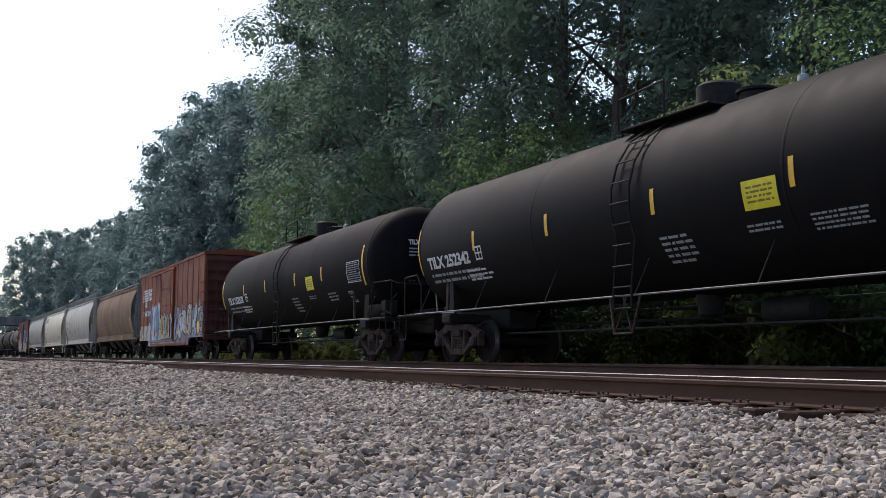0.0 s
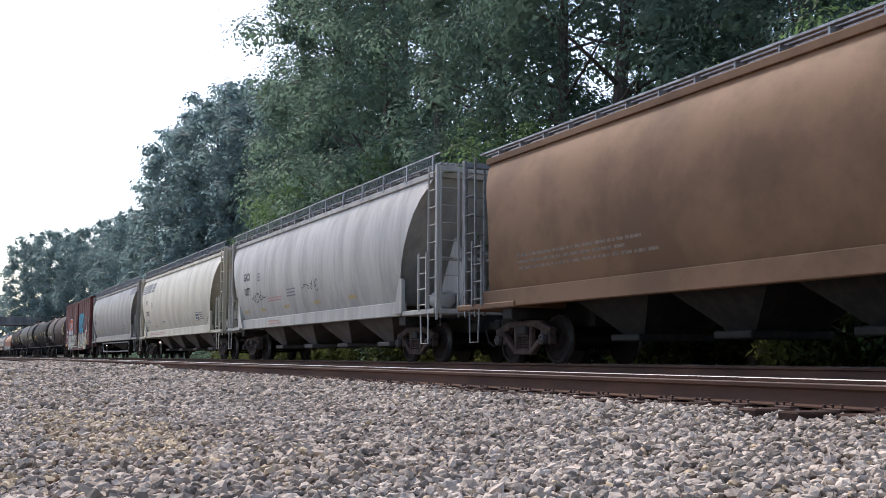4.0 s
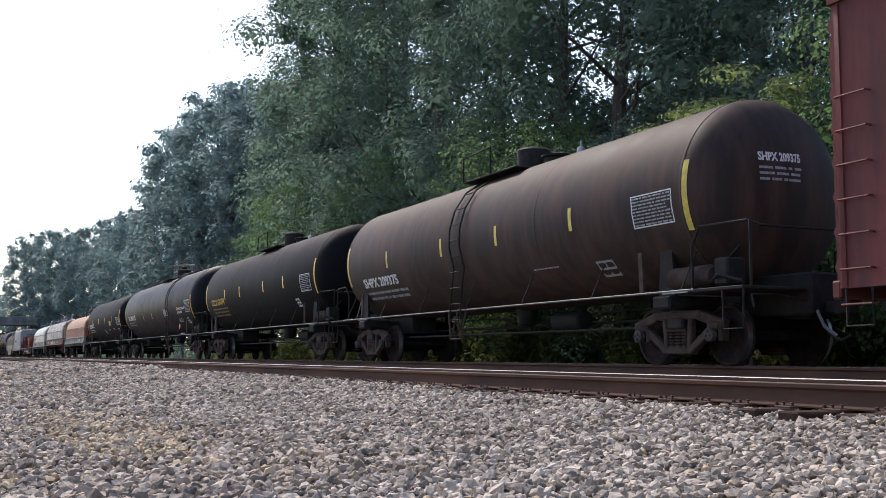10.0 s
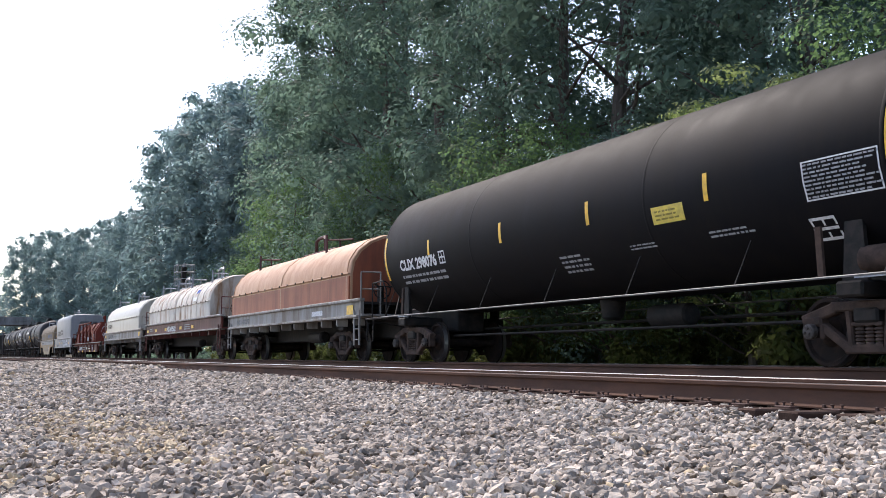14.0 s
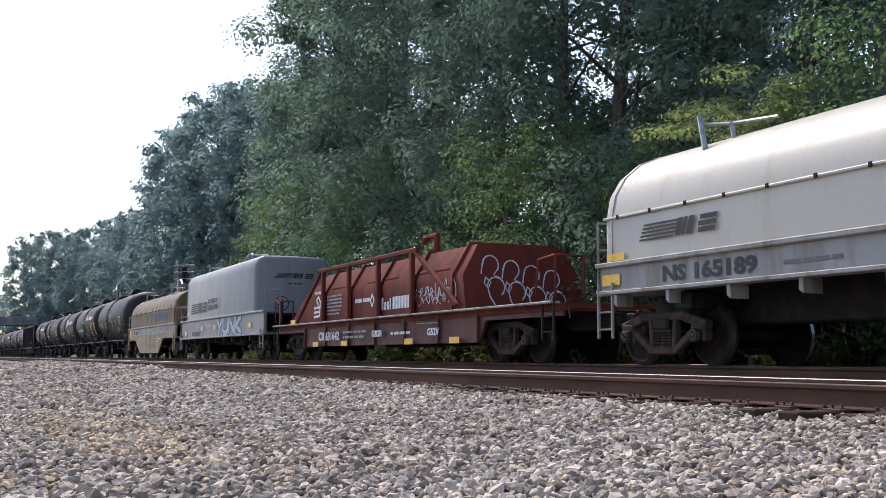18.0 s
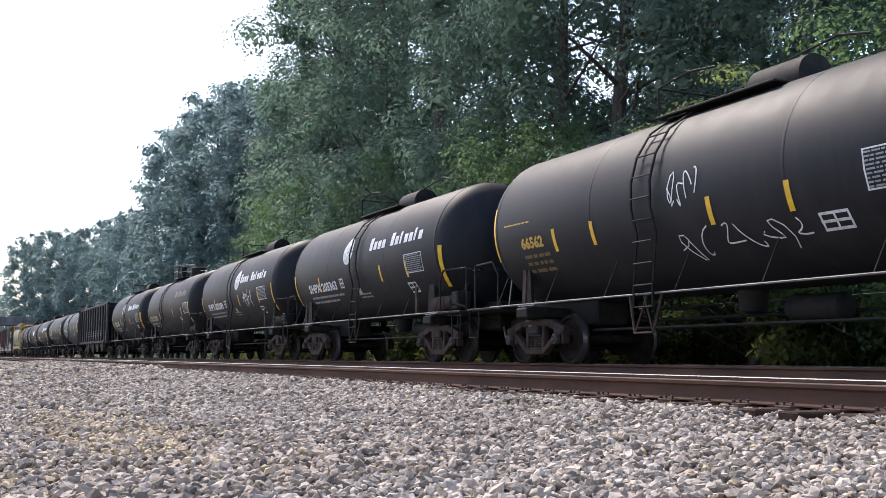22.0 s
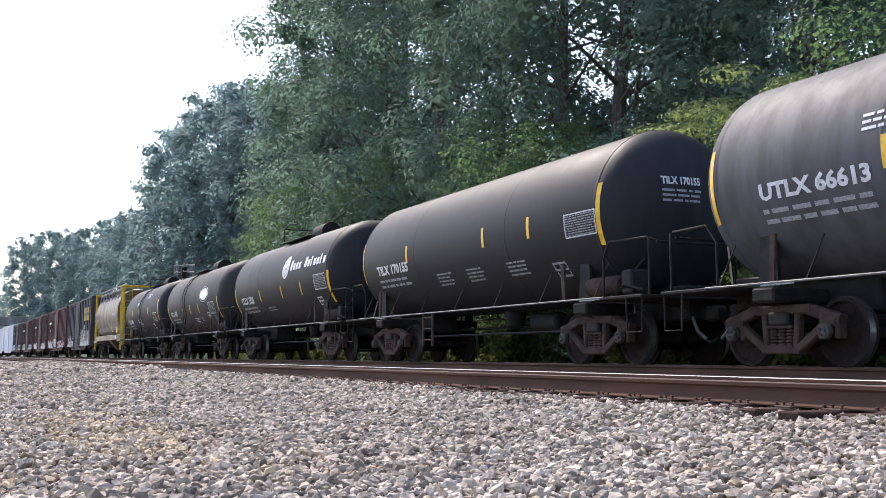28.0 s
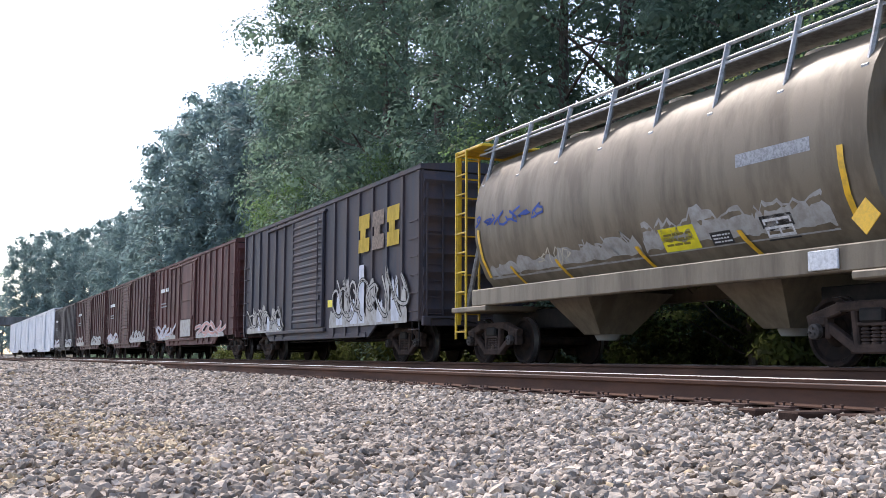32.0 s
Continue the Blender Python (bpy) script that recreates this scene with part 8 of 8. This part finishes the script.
    frame_box(car, side, 1.9, 2.28, 1.86, 2.1, M["white"])
    bars(car, side, 0.9, 1.45, 1.78, 2.0, 4, M["white"], 164)

    car, n, side, head = tank_car("tank_car", "black tank car with a slight sag, yellow strips, white numbers", -438.93, -452.77, 1.5, 2.6, M["dull_black"], ladder_u=None, dome=None, pin=4.75, slip=0.70)
    stripes(car, side, (-3.35, 0.63, 2.5), 2.34, 2.74, tall=(-6.3, 5.2))
    number(car, side, "TILX 170155", -5.3, -3.35, 2.16, 0.22, "white", 2, 171)
    data_table(car, side, 3.8, 4.8, 2.2, 2.62, 172)
    frame_box(car, side, 3.05, 3.5, 1.58, 1.84, M["dim_white"])
    for k, u in enumerate((-1.9, -0.4, 1.4)):
        bars(car, side, u, u + 0.75, 1.7, 2.0, 4, M["dim_white"], 173 + k)
    head_number(car, head, "TILX 170155")
    part("outlet_step", ladder_geo(-1.6, -1.1, -1.5, -1.5, 0.35, 1.1, 0.25), M["truck"], car)

    car, side, head = corn("black tank car with a bright white leaf emblem, wordmark", -453.03, -466.57, "CCLX 1328", -4.95, -3.3, M["dull_black"], 0.85, (1.35, 4.9), (-2.36, 0.26, 2.37), 180, (-5.7, 4.95), None, pin=4.60, slip=0.40)
    head_number(car, head, "CCLX 1328")

    car, n, side, head = tank_car("tank_car", "brown-dusted black tank car with a white oval emblem", -466.68, -480.22, 1.48, 2.62, M["brown_black"], ladder_u=-1.2, dome="long", pin=4.60, slip=0.55, dome_u=-1.1)
    stripes(car, side, (-2.33, -0.76, 0.94), **low)
    for u in (-5.75, 4.6):
        panel(car, side, u, u + 0.1, 1.7, 2.55, M["yellow_pale"], "reflective_strip", 8, 0.06)
    number(car, side, "CCLX 1477", -5.2, -3.75, 2.02, 0.22, "white", 2, 191)
    part("emblem", disc(Geo(), side, 2.2, 2.76, 0.84, 0.325, 0.006), M["fresh_white"], car, "white oval emblem")
    part("emblem_ring", stroke(Geo(), side, [(2.2 + 0.745 * math.cos(t * 0.2618), 2.76 + 0.278 * math.sin(t * 0.2618)) for t in range(25)], 0.075, 0.009), M["black_text"], car)
    data_table(car, side, 2.9, 3.95, 1.9, 2.38, 192)
    bars(car, side, 3.25, 3.8, 1.5, 1.84, 6, M["dim_white"], 195)
    bars(car, side, 0.75, 1.25, 1.66, 1.86, 3, M["dim_white"], 196)
    bars(car, side, -3.1, -2.6, 1.72, 1.86, 3, M["dim_white"], 197)
    frame_box(car, side, 2.35, 2.75, 1.74, 1.98, M["white"])
    bars(car, side, -0.4, 0.5, 1.58, 1.84, 4, M["white"], 193)
    head_number(car, head, "CCLX 1477")

    car, n, side, head = tank_car("tank_car", "black tank car with yellow strips, numbers and a white scrawl", -479.76, -493.24, 1.5, 2.64, M["dull_black"], ladder_u=0.0, dome="long", pin=4.57, slip=0.50)
    stripes(car, side, (-3.4, -1.2, 1.66), 2.34, 2.74, tall=(-5.95, 4.56))
    number(car, side, "CCLX 1463", -5.1, -3.6, 2.02, 0.22, "white", 2, 201)
    scribble(car, side, -1.75, -0.6, 1.72, 2.3, 7, M["white"], 202, 0.05)
    scribble(car, side, 0.7, 1.6, 3.2, 3.55, 5, M["white"], 206, 0.05)
    bars(car, side, -2.0, -1.5, 2.95, 3.15, 3, M["white"], 203)
    data_table(car, side, 3.05, 4.05, 1.96, 2.42, 204)
    frame_box(car, side, 2.2, 2.65, 1.62, 1.86, M["white"])
    scribble(car, side, -2.4, -1.0, 1.5, 1.75, 5, M["dim_white"], 205, 0.02)
    head_number(car, head, "CCLX 1463")


def last_cars():
    car, n, side, half = pressure_hopper("covered_hopper", "stubby grimy taupe hopper with yellow end ladders", -493.1, -507.6, M["taupe"], pin=(-5.35, 4.70))
    panel(car, side, 0.87, 1.72, 1.74, 2.08, M["sign_yellow"], label="yellow warning placard")
    bars(car, side, 0.95, 1.6, 1.8, 2.02, 3, M["gold_text"], 211, "placard_text")
    panel(car, side, 3.1, 3.7, 1.7, 2.02, M["black_text"], "sticker", 2)
    frame_box(car, side, 3.14, 3.66, 1.74, 1.98, M["white"])
    panel(car, side, 2.0, 2.45, 1.74, 1.92, M["black_text"], "sticker", 2)
    bars(car, side, 2.04, 2.42, 1.76, 1.9, 3, M["white"], 212)
    for u in (-3.9, -2.2, 0.3, 2.75):
        panel(car, side, u, u + 0.1, 1.53, 1.9, M["yellow"], "reflective_strip", 3, -0.16)
    for u in (4.7, -5.05):
        panel(car, side, u, u + 0.1, 1.75, 2.7, M["yellow"], "reflective_strip", 8)
    sprayed_field(car, side, 0.4, 4.4, 1.72, 2.35, M["g_fog2"], 213, 14)
    sprayed_field(car, side, -5.0, 0.3, 1.7, 2.1, M["g_fog2"], 214, 16)
    scribble(car, side, -5.2, -2.3, 2.66, 3.0, 6, M["g_navy"], 215, 0.07)
    scribble(car, side, -1.4, 0.2, 1.75, 2.2, 4, M["g_fog2"], 218, 0.05)
    part("hazard_placard", Geo().slab([(4.9, 1.78), (5.12, 1.56), (5.34, 1.78), (5.12, 2.0)], -1.56, -1.545), M["yellow"], car, "yellow diamond placard on the end")
    scribble(car, side, -2.9, -1.7, 1.75, 2.15, 4, M["g_cream"], 216, 0.035)
    panel(car, side, 2.85, 4.25, 2.72, 2.9, M["dim_white"], "patch", 2)
    part("sill_plate", Geo().box(4.1, 4.6, -1.5, -1.46, 1.2, 1.45, 0.01), M["white"], car)

    car, n, side, half = boxcar("boxcar", "faded blue-black boxcar with yellow letter blocks, white graffiti", -507.6, -525.0, M["slate"], M["slate"], posts=8, outside_posts=True, ribbed_door=True, door_u=-0.4, door_w=3.0, pin=(-6.50, 5.90))
    post = flat_side(-1.58)
    for u, m in ((4.0, "g_gold"), (5.0, "faint_rust"), (6.0, "g_gold")):
        for z0, z1, u1 in ((3.42, 3.8, 0.78), (3.16, 3.44, 0.5), (2.82, 3.18, 0.78)):
            panel(car, post, u + (0.12 if u1 < 0.6 else 0.0), u + u1, z0, z1, M[m], "letter_block", 1, 0.02)
    sprayed_field(car, post, 1.7, 7.3, 0.92, 1.55, M["g_fog2"], 223, 20, lift=0.003, even=0.3)
    sprayed_field(car, post, -7.3, -3.0, 0.92, 1.4, M["g_fog2"], 224, 18, lift=0.003, even=0.3)
    for u, w, z1, m in ((2.3, 0.5, 1.9, "g_pale"), (2.95, 0.35, 2.3, "g_fog2"), (3.4, 0.55, 1.7, "g_pale"), (4.05, 0.4, 2.5, "g_pale"), (4.6, 0.6, 2.1, "g_fog2"), (5.35, 0.4, 1.6, "g_pale"), (5.9, 0.3, 2.4, "g_fog2"), (6.3, 0.5, 2.1, "g_pale"), (6.9, 0.35, 1.8, "g_fog2"),
                        (-6.6, 0.5, 1.8, "g_fog2"), (-5.9, 0.35, 1.5, "g_pale"), (-5.4, 0.5, 1.9, "g_fog2"), (-4.75, 0.3, 1.5, "g_pale"), (-4.2, 0.45, 1.7, "g_fog2"), (-3.5, 0.3, 1.35, "g_pale")):
        sprayed_field(car, post, u, u + w, 0.98, z1, M[m], int(u * 10) + 300, 3, lift=0.005, even=0.7)
    graffiti(car, post, 2.0, 7.4, 1.0, 2.3, 8, M["g_fog2"], M["g_ink"], 221, 0.16, 0.05, lift=0.007)
    graffiti(car, post, -7.2, -3.0, 0.95, 1.8, 7, M["g_fog2"], M["g_ink"], 222, 0.14, 0.05, lift=0.007)
    panel(car, post, 1.6, 2.0, 1.5, 1.7, M["sign_yellow"], "reflective_strip", 1)

    for i, (a, b, m, label) in enumerate(((-525.0, -543.4, "red_brown", "red-brown boxcar with pale graffiti along the sill"), (-543.4, -561.0, "brown", "dull brown boxcar with a ribbed door, white letters"),
                                         (-561.0, -579.4, "brown", "dark brown boxcar with pale stains near the sill"), (-579.4, -597.4, "greybox", "dull grey-brown boxcar with streaks"))):
        car, n, side, half = boxcar("boxcar", label, a, b, M[m], M[m], posts=8, outside_posts=True, ribbed_door=i != 0, door_w=3.0)
        post = flat_side(-1.58)
        graffiti(car, post, -7.4, -3.0, 0.9, 1.7, 4, M["g_pale"] if i != 2 else M["g_fog2"], M["g_pink"], 230 + i, 0.22, 0.05, lift=0.004)
        graffiti(car, post, 2.0, 7.0, 0.9, 1.6, 4, M["g_pink"] if i == 0 else M["g_fog2"], M["g_pale"], 240 + i, 0.22, 0.05, lift=0.004)
        sprayed_field(car, post, -7.2, -2.6, 0.9, 1.5, M["g_fog2"], 270 + i, 14, lift=0.003, even=0.25)
        sprayed_field(car, post, 1.9, 7.0, 0.9, 1.35, M["g_fog2"], 280 + i, 14, lift=0.003, even=0.2)
        if i == 0:
            panel(car, flat_side(-1.66), -1.1, 1.1, 1.0, 1.75, M["g_fog2"], "sprayed_field", 2)
        bars(car, post, -6.6, -4.6, 3.2, 3.6, 1, M["white"], 250 + i, "wordmark")
        bars(car, post, -6.4, -5.0, 2.5, 2.8, 2, M["dim_white"], 260 + i)
    for a, b in ((-597.4, -619.6), (-619.6, -642.6), (-642.6, -665.6)):
        boxcar("boxcar", "long clean white boxcar near the rear", a, b, M["whitebox"], M["whitebox"], posts=8, door_w=3.6, top=4.9, sill_z=0.9)


black_tanks_front()
red_boxcar()
hoppers()
maroon_boxcar()
tanks_middle()
coil_cars()
tanks_rear()
last_cars()


# ---- what moves ----
def motions():
    """The whole train rolls by at an even speed; the wheels that pass close by turn as they roll."""
    times = [0.0, 4.0, 8.0, 12.0, 16.0, 20.0, 24.0, 28.0, 32.0]
    for car, s in CARS:
        walk(car, [(t, track_pose(s + SPEED * t)) for t in times])
    turn = SPEED / 0.457
    for wheelset, s, x in WHEELS:
        place = wheelset.matrix_basis.translation.copy()
        a, b = (-34 - s - x) / SPEED, (0 - s - x) / SPEED
        a, b = max(0.0, a), min(32.0, b)
        if b - a < 0.1:
            continue
        first, last = round(a * FPS), round(b * FPS)
        rows = [(k / FPS, Matrix.Translation(place) @ Matrix.Rotation(turn * (k - first) / FPS, 4, "Y")) for k in range(first, last + 1)]
        if first > 0:
            rows.insert(0, (0.0, rows[0][1]))
        if last < 32 * FPS:
            rows.append((32.0, rows[-1][1]))
        walk(wheelset, rows)


motions()
